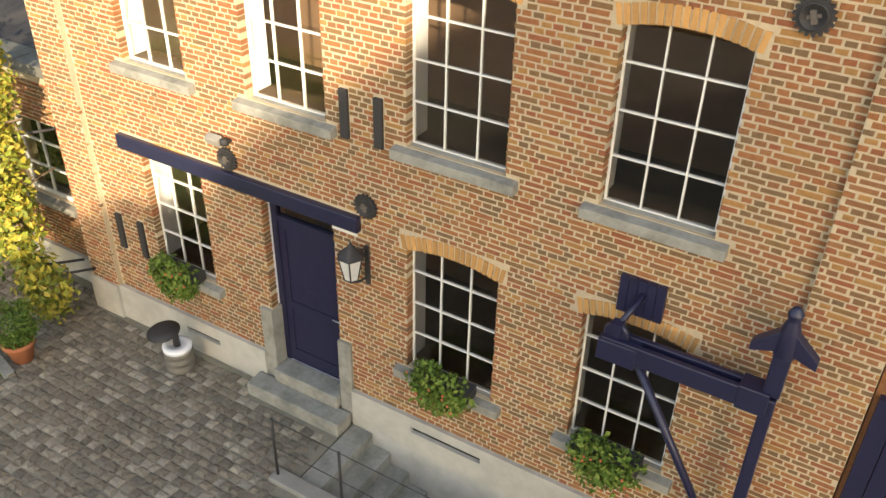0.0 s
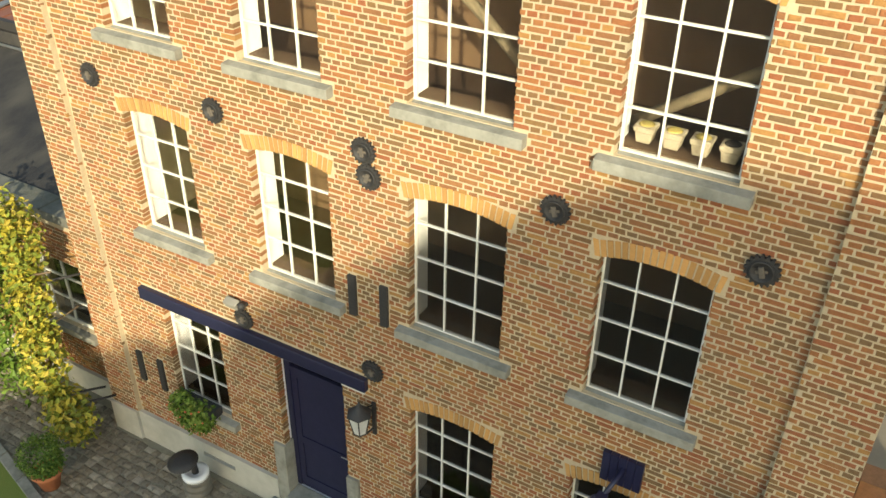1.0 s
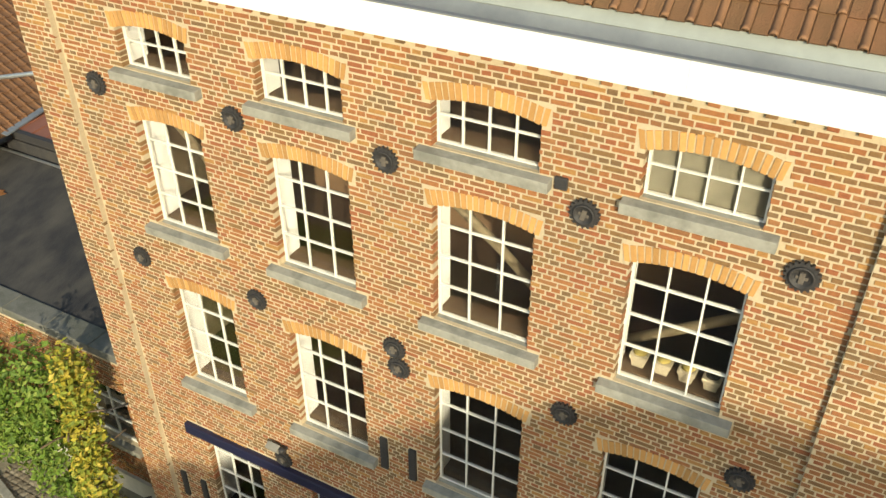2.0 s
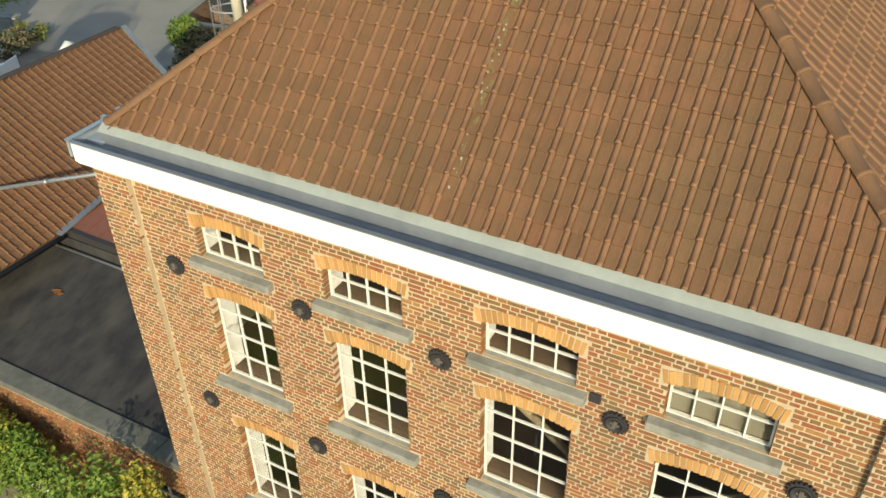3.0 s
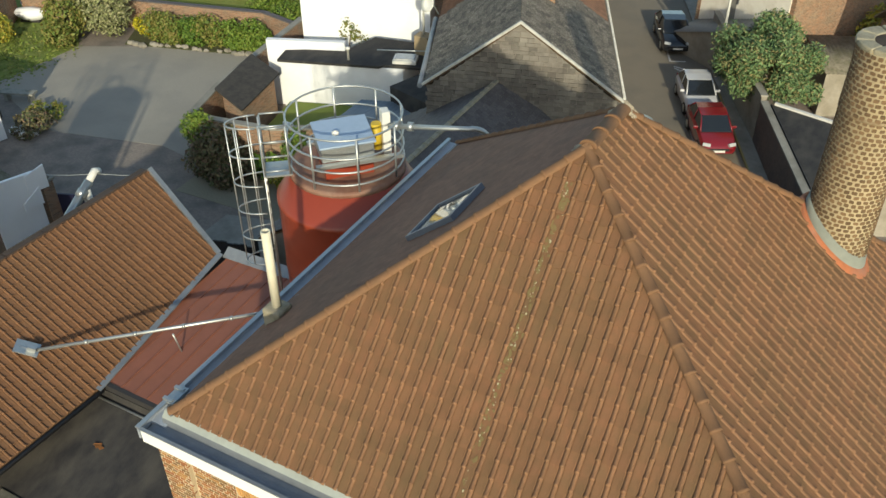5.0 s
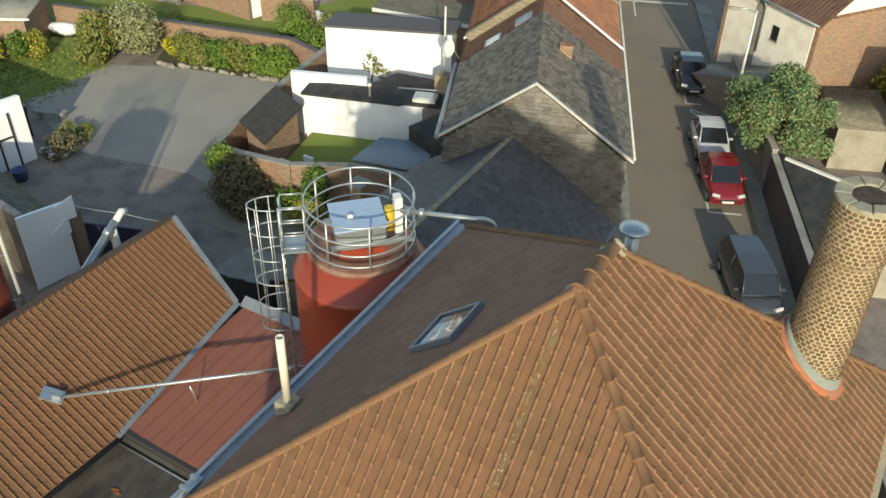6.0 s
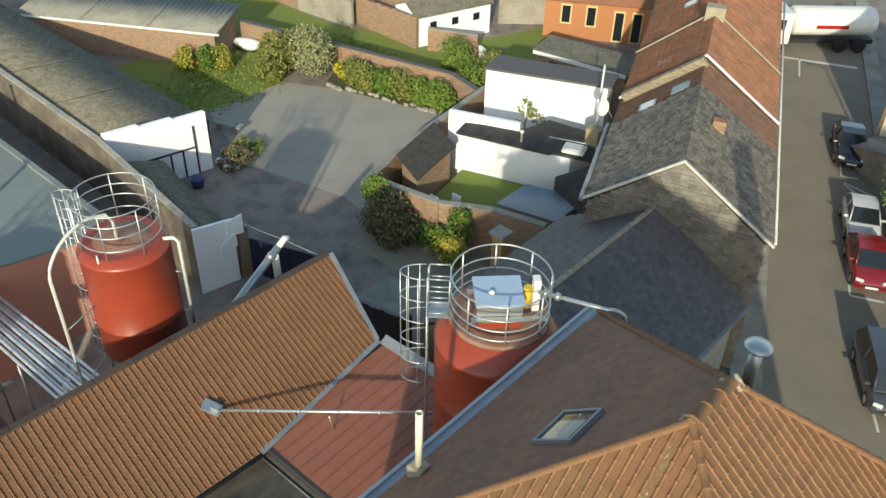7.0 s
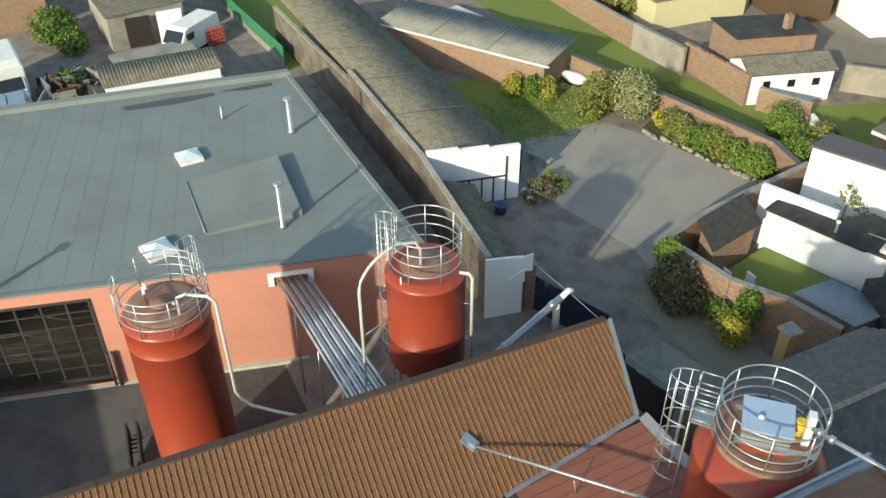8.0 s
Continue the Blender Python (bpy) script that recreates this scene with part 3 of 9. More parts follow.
# ---- lantern, floodlight ----
lantern = thing("wall_lantern", "black iron wall lantern with frosted panes", "lantern", at=(5.86, -0.22, 2.42))
b = BM()
lathe(b, 0, 0, [(0.16, 0.3), (0.15, 0.31), (0.05, 0.4), (0.03, 0.43), (0.015, 0.46), (0.0, 0.5)], 6)
part("roof", b, M_IRON, lantern)
M_FROST = material("frosted_glass", (0.62, 0.62, 0.6), rough=0.25, bump=0.05, scale=6)
for k in range(6):
    b = BM()
    a, c = 2 * math.pi * k / 6, 2 * math.pi * (k + 1) / 6
    q = [(0.075 * math.cos(a), 0.075 * math.sin(a), 0.02), (0.075 * math.cos(c), 0.075 * math.sin(c), 0.02), (0.135 * math.cos(c), 0.135 * math.sin(c), 0.3), (0.135 * math.cos(a), 0.135 * math.sin(a), 0.3)]
    slab(b, q, 0.004)
    part("lantern_pane", b, M_FROST, lantern)
    b = BM()
    tube(b, [(0.078 * math.cos(a), 0.078 * math.sin(a), 0.0), (0.14 * math.cos(a), 0.14 * math.sin(a), 0.3)], 0.008, 6)
    part("glazing_rod", b, M_IRON, lantern)
b = BM()
lathe(b, 0, 0, [(0.0, -0.04), (0.03, -0.03), (0.08, 0.0), (0.08, 0.02)], 6)
part("base", b, M_IRON, lantern)
b = BM()
tube(b, [(0.02, 0.0, -0.03), (0.03, 0.1, -0.08), (0.06, 0.21, -0.06)], 0.014)
box(b, 0.04, 0.19, -0.16, 0.09, 0.22, 0.34)
tube(b, [(0.06, 0.21, 0.3), (0.03, 0.1, 0.33), (0.0, 0.0, 0.4)], 0.01)
part("bracket", b, M_IRON, lantern)
flood = thing("floodlight", "small grey floodlight on the brick wall", "lamp", at=(3.97, -0.08, 3.5))
b = BM()
box(b, -0.14, -0.06, -0.05, 0.06, 0.04, 0.05, pose(0, 0, 0, 25, 0, 0))
soften(part("housing", b, M_CONCRETE, flood), 0.01)
b = BM()
lathe(b, 0.1, 0.0, [(0.0, -0.05), (0.05, -0.03), (0.05, 0.03), (0.0, 0.05)], 12)
box(b, 0.06, 0.0, -0.02, 0.14, 0.08, 0.02)
part("sensor", b, M_IRON, flood)

# ---- tiled roofs ----
def pan(s, roll):
    """Cross-section of a tile: a flat pan, a groove, then a steep narrow roll."""
    if s < 0.6:
        return -0.004 * math.sin(math.pi * s / 0.6)
    if s < 0.7:
        return -0.25 * roll * math.sin(math.pi * (s - 0.6) / 0.1)
    return roll * max(0.0, math.sin(math.pi * (s - 0.7) / 0.3)) ** 0.55


def tile_geometry(bm, w, l, roll, lift, seg, m):
    """One tile, laid from its lower left corner: across x, up the slope y, proud z; a flat pan and a round roll with a collar."""
    if roll:
        steps = [0.0, 0.055, 0.065, 0.4, 0.6, 0.65, 0.7, 0.715, 0.75, 0.81, 0.88, 0.945, 0.985, 1.0] if seg >= 6 else [0.0, 0.68, 0.74, 0.84, 0.94, 1.0]
        rows = ((0.0, 0.012), (0.14, 0.011), (0.17, 0.0), (1.12, -0.004)) if seg >= 6 else ((0.0, 0.006), (1.12, 0.0))
    else:
        steps, rows = [0.0, 1.0], ((0.0, 0.0), (1.12, 0.0))
    grid = []
    for k, (v, collar) in enumerate(rows):
        ring = []
        for s in steps:
            h = (pan(s, roll) if roll else 0.0) + lift * (1 - v / 1.12)
            if roll and s > 0.69:
                h += collar
            elif roll and s < 0.06:
                h -= 0.012
            ring.append(bm.verts.new(m @ Vector((s * w * 1.015, v * l, h))))
        grid.append(ring)
    for p, q in zip(grid, grid[1:]):
        for k in range(len(p) - 1):
            f = bm.faces.new((p[k], p[k + 1], q[k + 1], q[k]))
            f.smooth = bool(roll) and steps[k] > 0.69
            # second slot: the paler roll colour that carries the lit edges
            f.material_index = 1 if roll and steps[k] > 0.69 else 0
    lo = grid[0]
    back = m.to_3x3() @ Vector((0, 0, -0.016))
    ed = [bm.verts.new(v.co + back) for v in lo]
    for a, c, d, e in zip(ed, ed[1:], lo[1:], lo):
        bm.faces.new((a, c, d, e))


def tiled(parent, name, mat_joined, mat_piece, corners, w, l, roll=0.034, lift=0.024, seg=6, near=None, limit=300, jitter=0.004):
    """Lays tiles on the plane through corners (first edge: the eave, left to right seen from outside). near: (u0, u1, v0, v1) whose tiles are objects of their own."""
    P = [Vector(p) for p in corners]
    U = (P[1] - P[0]).normalized()
    N = U.cross(P[2] - P[0]).normalized()
    if N.z < 0:
        N = -N
    V = N.cross(U).normalized()
    uv = [((p - P[0]).dot(U), (p - P[0]).dot(V)) for p in P]
    u0, u1, v1 = min(p[0] for p in uv), max(p[0] for p in uv), max(p[1] for p in uv)
    frame_m = Matrix((U, V, N)).transposed().to_4x4()
    bm = BM()
    pieces = []
    cen = sum(P, Vector()) / len(P)

    def inside(u, v):
        q = P[0] + U * u + V * v
        for i in range(len(P)):
            e = P[(i + 1) % len(P)] - P[i]
            n = e.cross(N)
            if n.dot(cen - P[i]) > 0:
                n = -n
            if n.normalized().dot(q - P[i]) > 0:
                return False
        return True

    r = random.Random(len(name) + int(w * 1000))
    for j in range(int(v1 / l) + 1):
        for i in range(int(math.floor(u0 / w)), int(u1 / w) + 1):
            u, v = i * w + (0.0 if roll else (j % 2) * w / 2), j * l
            cs = [inside(u + a * w, v + c * l) for a in (0.02, 0.98) for c in (0.02, 1.0)]
            if not any(cs):
                continue
            m = Matrix.Translation(P[0] + U * (u + r.uniform(-jitter, jitter)) + V * (v + r.uniform(-jitter, jitter)) + N * r.uniform(0, jitter)) @ frame_m
            if near and all(cs) and near[0] < u < near[1] and near[2] < v < near[3] and len(pieces) < limit:
                pieces.append(m)
            else:
                tile_geometry(bm, w, l, roll, lift, seg, m)
    for i in range(len(P)):
        e = P[(i + 1) % len(P)] - P[i]
        n = e.cross(N)
        if n.dot(cen - P[i]) > 0:
            n = -n
        if i == 0:
            continue
        bmesh.ops.bisect_plane(bm, geom=bm.verts[:] + bm.edges[:] + bm.faces[:], plane_co=P[i], plane_no=n, clear_outer=True)
    me = bpy.data.meshes.new(name)
    bm.to_mesh(me)
    bm.free()
    me.materials.append(mat_joined)
    me.materials.append(M_ROLL_LIT if mat_joined == M_TILE else mat_joined)
    ob = new(name, me)
    ob.parent = parent
    tagged(ob, kind="stuff")
    if pieces:
        bm = BM()
        tile_geometry(bm, w, l, roll, lift, seg, Matrix())
        shared = bpy.data.meshes.new("roof_tile")
        bm.to_mesh(shared)
        bm.free()
        shared.materials.append(mat_piece)
        shared.materials.append(M_ROLL_LIT_PIECE if mat_piece == M_TILE_PIECE else mat_piece)
        later.append((shared, parent, pieces, "roof_tile"))


later = []


def caps(parent, a, c, r, length, mat_, name="hip_tile", drop=0.03):
    """Half-round cap tiles laid along the line from a to c."""
    a, c = Vector(a), Vector(c)
    d = (c - a).normalized()
    side = d.cross(Vector((0, 0, 1))).normalized()
    up = side.cross(d)
    n = max(1, round((c - a).length / length))
    step = (c - a).length / n
    bm = BM()
    for half, z0 in ((0, 0.0),):
        rings = []
        for t, rr, hh in ((0.0, r * 1.04, 0.008), (0.1, r * 1.04, 0.008), (0.12, r, 0.0), (1.06, r * 0.94, -0.006)):
            rings.append([bm.verts.new((rr * math.cos(math.pi * k / 8), t * step, rr * 0.75 * math.sin(math.pi * k / 8) - drop + hh)) for k in range(9)])
        for p, q in zip(rings, rings[1:]):
            for k in range(8):
                bm.faces.new((p[k], p[k + 1], q[k + 1], q[k])).smooth = True
        bm.faces.new(rings[0])
    shared = mesh_of(name, bm, mat_)
    m = Matrix((side, d, up)).transposed().to_4x4()
    later.append((shared, parent, [Matrix.Translation(a + d * (step * i)) @ m for i in range(n)], name))


M_TILE_PIECE = material("roof_tile_piece", **TILE_LOOK)
M_ORANGE_PIECE = material("orange_tile_piece", **ORANGE_LOOK)
M_ROLL_LIT_PIECE = material("tile_roll_lit_piece", **ROLL_LIT_LOOK)
M_HIP = material("hip_tile", (0.19, 0.098, 0.05), (0.14, 0.082, 0.045), scale=9, mix=0.6, rough=0.85, rand=0.07, bump=0.3)
M_MOSSY = material("mossy_mortar", (0.34, 0.3, 0.23), (0.2, 0.18, 0.12), scale=12, stain=(0.12, 0.11, 0.04), stain_scale=5, rough=0.95, bump=0.5)

EZ = 10.1
FL, FR, BR, BL = (1.27, 0.12, EZ + 0.085), (10.72, 0.12, EZ + 0.085), (10.72, 9.3, EZ), (1.27, 9.3, EZ)
A1, A2 = (5.95, 4.0, 13.95), (6.02, 5.2, 13.97)
roof = thing("mill_roof", "hip roof of weathered red-brown pantiles with mossy streak", "roof")
b = BM()
for q in ((FL, FR, A1), (FR, BR, A2, A1), (BR, BL, A2), (BL, FL, A1, A2)):
    slab(b, [Vector(p) - Vector((0, 0, 0.05)) for p in q], 0.06)
part("roof_boarding", b, M_BOARDS, roof)
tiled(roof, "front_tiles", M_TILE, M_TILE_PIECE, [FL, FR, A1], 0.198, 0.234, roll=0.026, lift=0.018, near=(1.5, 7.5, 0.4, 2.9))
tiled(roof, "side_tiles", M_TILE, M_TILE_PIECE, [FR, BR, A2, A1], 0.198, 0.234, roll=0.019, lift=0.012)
# Same pantiles as the front, recoloured and flattened for the slope in shade.
M_TILE_IN_SHADE = material("tile_in_shade", (0.225, 0.115, 0.078), (0.155, 0.085, 0.06), scale=8, mix=0.7, stain=(0.11, 0.075, 0.058), stain_scale=0.6, rough=0.8, rand=0.1, island=True)
tiled(roof, "shaded_tiles", M_TILE_IN_SHADE, M_TILE_IN_SHADE, [BL, FL, A1, A2], 0.198, 0.234, roll=0.0, lift=0.012, seg=1)
tiled(roof, "back_tiles", M_TILE, M_TILE_PIECE, [BR, BL, A2], 0.198, 0.234, lift=0.008, seg=4)
UPZ = Vector((0, 0, 0.05))
for p, q in ((FL, A1), (FR, A1), (BL, A2), (BR, A2)):
    caps(roof, Vector(p) + UPZ, Vector(q) + UPZ, 0.085, 0.36, M_HIP, drop=0.04)
caps(roof, Vector(A1) + UPZ * 0.9, Vector(A2) + UPZ * 0.9, 0.12, 0.4, M_HIP, "ridge_tile", drop=0.04)
b = BM()
r7 = random.Random(7)
for p in (A1, A2):
    for k in range(16):
        dx = r7.uniform(-0.2, 0.2)
        c = Vector(p) + Vector((dx, r7.uniform(-0.02, 0.14), 0.06 - abs(dx) * 0.78))
        lean = Matrix.Rotation(math.copysign(0.6, dx), 4, "Y")
        bmesh.ops.create_icosphere(b, subdivisions=2, radius=r7.uniform(0.025, 0.055), matrix=Matrix.Translation(c) @ lean @ Matrix.Diagonal((1.4, 0.9, 0.3, 1)))
for v in b.verts:
    v.co += Vector((r7.uniform(-0.012, 0.012), r7.uniform(-0.012, 0.012), r7.uniform(-0.006, 0.006)))
part("ridge_mortar", b, material("ridge_mortar", (0.4, 0.35, 0.27), (0.23, 0.17, 0.11), scale=18, mix=0.8, rough=0.95, bump=0.6), roof, "pale crumbling mortar on the ridge ends")
# lichen down one row of tiles
M_LICHEN = material("lichen", (0.4, 0.38, 0.27), (0.22, 0.2, 0.11), scale=30, rough=0.95)
b = BM()
vf = (Vector(A1) - Vector((5.95, 0.03, EZ))).normalized()
nf = Vector((0, -vf.z, vf.y))
for k in range(80):
    s = 0.4 + 4.6 * r7.random() ** 0.75
    c = Vector((5.87 + r7.gauss(0, 0.035), 0.03, EZ)) + vf * s + nf * 0.016
    rr = r7.uniform(0.004, 0.014)
    m = Matrix.Translation(c) @ Matrix((Vector((1, 0, 0)), vf, nf)).transposed().to_4x4() @ Matrix.Diagonal((rr, rr * r7.uniform(0.7, 1.8), 0.004, 1))
    bmesh.ops.create_icosphere(b, subdivisions=1, radius=1.0, matrix=m)
tagged(part("lichen", b, M_LICHEN, roof, "pale green-white lichen spots"), kind="stuff")

b = BM()
for k in range(170):
    s = 0.5 + 4.5 * r7.random() ** 0.7
    c = Vector((5.87 + r7.gauss(0, 0.038), 0.03, EZ)) + vf * s + nf * 0.014
    rr = r7.uniform(0.01, 0.028)
    m = Matrix.Translation(c) @ Matrix((Vector((1, 0, 0)), vf, nf)).transposed().to_4x4() @ Matrix.Diagonal((rr, rr * r7.uniform(0.8, 2.2), 0.003, 1))
    bmesh.ops.create_icosphere(b, subdivisions=1, radius=1.0, matrix=m)
tagged(part("moss", b, material("roof_moss", (0.16, 0.12, 0.052), (0.125, 0.095, 0.042), scale=20, rough=0.95), roof, "thin yellow-green moss film"), kind="stuff")

# ---- gutters ----
gutter = thing("box_gutter", "white painted box gutter lined with grey zinc", "gutter")
b = BM()
box(b, 1.02, -0.255, 9.8, 10.95, -0.225, 10.06)
box(b, 1.02, -0.225, 9.76, 10.95, 0.0, 9.8)
for x in (3.9, 6.3, 8.7):
    box(b, x, -0.262, 9.8, x + 0.012, -0.255, 10.06)
part("fascia", b, material("gloss_white", (0.8, 0.8, 0.8), (0.73, 0.73, 0.73), scale=3, mix=0.4, stain=(0.66, 0.66, 0.64), stain_scale=1.2, stain_amt=0.3, rough=0.4, bump=0.03), gutter)
b = BM()
box(b, 0.99, -0.27, 10.06, 10.95, -0.215, 10.075)
part("front_capping", b, M_ZINC, gutter)
b = BM()
box(b, 1.02, -0.215, 9.93, 10.95, 0.1, 9.95)
part("trough", b, material("zinc_trough", (0.23, 0.25, 0.29), (0.15, 0.165, 0.2), scale=3, mix=0.8, stain=(0.24, 0.26, 0.28), stain_scale=1.2, stain_amt=0.5, rough=0.45, metal=0.3, bump=0.05), gutter)
b = BM()
slab(b, [(1.16, 0.045, 9.95), (10.95, 0.045, 9.95), (10.95, 0.06, 10.085), (1.16, 0.06, 10.085)], 0.01)
part("rear_upstand", b, M_ZINC, gutter)
b = BM()
slab(b, [(1.16, 0.055, 10.095), (10.85, 0.055, 10.095), (10.85, 0.16, 10.175), (1.16, 0.16, 10.175)], 0.012)
part("apron", b, material("zinc_apron", (0.36, 0.385, 0.36), (0.27, 0.295, 0.28), scale=5, stain=(0.22, 0.23, 0.2), stain_scale=2.0, rough=0.65, metal=0.1, bump=0.05), gutter)
M_ZINC_BLUE = material("zinc_blue", (0.2, 0.23, 0.28), (0.14, 0.16, 0.2), scale=5, rough=0.45, metal=0.4, bump=0.04)
side = thing("side_gutter", "pale blue-grey zinc gutter along the side eave", "gutter")
b = BM()
box(b, 0.95, -0.255, 9.85, 0.985, 9.45, 10.06)
box(b, 0.985, 0.0, 9.85, 1.25, 9.45, 9.985)
part("trough", b, material("pale_zinc", (0.42, 0.46, 0.52), (0.32, 0.36, 0.42), scale=4, stain=(0.2, 0.22, 0.26), stain_scale=1.6, rough=0.5, metal=0.25, bump=0.05), side)
b = BM()
box(b, 0.93, -0.26, 10.06, 1.01, 9.45, 10.085)
part("capping", b, M_GALV, side, "pale folded zinc capping")
b = BM()
slab(b, [(1.2, 9.28, 10.06), (1.2, 0.1, 10.06), (1.33, 0.1, 10.17), (1.33, 9.28, 10.17)], 0.012)
part("flashing", b, M_ZINC_BLUE, side)
b = BM()
for y in (0.35, 0.6):
    box(b, 0.9, y, 10.06, 1.08, y + 0.06, 10.11)
box(b, 1.0, 0.33, 10.05, 1.12, 0.7, 10.09)
part("clamp", b, M_GALV, side)

# ---- roof window, flue, round chimney ----
vl = Vector((4.7, 0, 3.87)).normalized()
nl = Vector((-vl.z, 0, vl.x))
ml = Matrix.Translation(Vector((3.5, 3.38, EZ + (3.5 - 1.27) * 3.87 / 4.7 + 0.03))) @ Matrix((Vector((0, 1, 0)), vl, -nl)).transposed().to_4x4()
sky_w = thing("roof_window", "grey-framed roof window with a pale blind", "roof window")
b = BM()
for q in ((0, 0, 1.02, 0.065), (0, 0.935, 1.02, 1.0), (0, 0.065, 0.06, 0.935), (0.96, 0.065, 1.02, 0.935)):
    box(b, q[0], q[1], -0.09, q[2], q[3], 0.05, ml)
part("frame", b, M_ZINC_BLUE, sky_w)
b = BM()
box(b, 0.06, 0.065, -0.06, 0.96, 0.935, -0.05, ml)
p = part("pane", b, M_PANE, sky_w)
p.visible_shadow = False
b = BM()
box(b, 0.08, 0.1, -0.03, 0.72, 0.8, -0.02, ml)
part("blind", b, M_WALLWHITE, sky_w)
b = BM()
box(b, 0.1, 0.12, 0.0, 0.92, 0.88, 0.01, ml)
part("shaft", b, M_CONCRETE, sky_w)
flue = thing("flue", "cream flue pipe on a mossy stone base", "flue")
b = BM()
box(b, 1.36, 2.26, 10.05, 1.72, 2.62, 10.62)
soften(part("flue_base", b, M_MOSSY, flue), 0.04)
b = BM()
lathe(b, 1.54, 2.44, [(0.075, 10.62), (0.075, 12.1), (0.06, 12.1), (0.058, 11.9), (0.0, 11.9)], 16)
part("flue_pipe", b, material("cream_pipe", (0.62, 0.58, 0.46), (0.5, 0.46, 0.36), scale=6, rough=0.6), flue)
b = BM()
box(b, 1.3, 2.2, 10.16, 2.05, 2.75, 10.19, pose(0, 0, 0))
slab(b, [(1.28, 2.15, 10.14), (1.28, 2.85, 10.14), (2.0, 2.85, 10.76), (2.0, 2.15, 10.76)], 0.012)
part("lead_flashing", b, M_ZINC_BLUE, flue)

CHX, CHY = 9.16, 7.5
M_CHIMNEY_JOINT = material("chimney_joint", (0.43, 0.355, 0.23), (0.33, 0.27, 0.17), scale=12, mix=0.7, stain=(0.3, 0.26, 0.17), stain_scale=1.4, stain_amt=0.5, rough=0.95, bump=0.5, bump_scale=50)
chimney = thing("round_chimney", "tapering round brick chimney with wide pale joints", "chimney")


def chimney_r(z):
    """Outer radius: a straight taper with a slight band and a flaring head."""
    return 0.555 - (z - 9.9) * 0.0145 + (0.012 if z > 13.7 else 0.0) + 0.05 * max(0.0, z - 14.3)


b = BM()
lathe(b, CHX, CHY, [(chimney_r(z), z) for z in (9.9, 12.0, 13.69, 13.71, 14.3, 14.6, 14.72)] + [(0.3, 14.74), (0.27, 14.6), (0.26, 13.2), (0.0, 13.2)], 44)
part("shaft", b, M_CHIMNEY_JOINT, chimney)
b = BM()
lathe(b, CHX, CHY, [(0.5, 13.66), (0.522, 13.68), (0.522, 13.715), (0.5, 13.74)], 44)
part("string_course", b, material("chimney_band", (0.2, 0.14, 0.08), (0.34, 0.28, 0.18), scale=14, mix=0.8, rough=0.95, bump=0.5), chimney, "thin brown brick band")
b = BM()
lathe(b, CHX, CHY, [(0.288, 14.745), (0.25, 14.5), (0.25, 13.25), (0.0, 13.25)], 28)
part("dark_liner", b, material("dark_lining", (0.035, 0.025, 0.02), (0.09, 0.065, 0.05), scale=7, mix=0.8, rough=0.95), chimney, "dark brown flue lining")
b = BM()
CB = material("chimney_brick", (0.17, 0.105, 0.054), (0.1, 0.066, 0.04), scale=22, mix=0.7, rough=0.9, rand=0.3, island=True, bump=0.4)
rc = random.Random(31)
z, row, n = 10.2, 0, 31
while z < 14.64:
    for k in range(n):
        am = 2 * math.pi * (k + 0.5 * (row % 2) + rc.uniform(-0.06, 0.06)) / n
        hw = (0.37 + rc.uniform(-0.05, 0.05)) * 2 * math.pi / n
        hh = 0.0265 + rc.uniform(-0.004, 0.003)
        zm = z + 0.036 + rc.uniform(-0.005, 0.005)
        tilt = rc.uniform(-0.006, 0.006)
        outline = ((-1, -0.45), (-0.78, -1), (0.78, -1), (1, -0.45), (1, 0.45), (0.78, 1), (-0.78, 1), (-1, 0.45))
        front, back = [], []
        for u, v in outline:
            zz = zm + v * hh + u * tilt
            for ring, grow, out in ((front, 0.93, 0.011), (back, 1.0, -0.012)):
                a, q = am + u * hw * grow, chimney_r(zz) + out
                ring.append(b.verts.new((CHX + q * math.cos(a), CHY + q * math.sin(a), zz)))
        b.faces.new(front)
        for i in range(8):
            b.faces.new((back[i], back[(i + 1) % 8], front[(i + 1) % 8], front[i]))
    z += 0.076
    row += 1
tagged(part("brickwork", b, CB, chimney), kind="stuff")
M_CAP = material("cap_stone", (0.32, 0.29, 0.215), (0.2, 0.18, 0.125), scale=9, mix=0.8, stain=(0.5, 0.46, 0.34), stain_scale=4, rough=0.95, bump=0.7)
for k in range(9):
    b = BM()
    a0, a1 = 2 * math.pi * (k + 0.02) / 9, 2 * math.pi * (k + 0.98) / 9
    arc_in = [a0 + (a1 - a0) * i / 5 for i in range(6)]
    ro, ri = 0.535 + rc.uniform(-0.012, 0.012), 0.285 + rc.uniform(-0.025, 0.02)
    prism(b, [(CHX + ro * math.cos(t), CHY + ro * math.sin(t)) for t in arc_in] + [(CHX + ri * math.cos(t), CHY + ri * math.sin(t)) for t in arc_in[::-1]], 14.68, 14.77 + rc.uniform(-0.012, 0.015))
    soften(part("cap_stone", b, M_CAP, chimney, "lichen-grey cap stone"), 0.02)
slope_z = lambda x: EZ + (10.72 - x) * 0.81
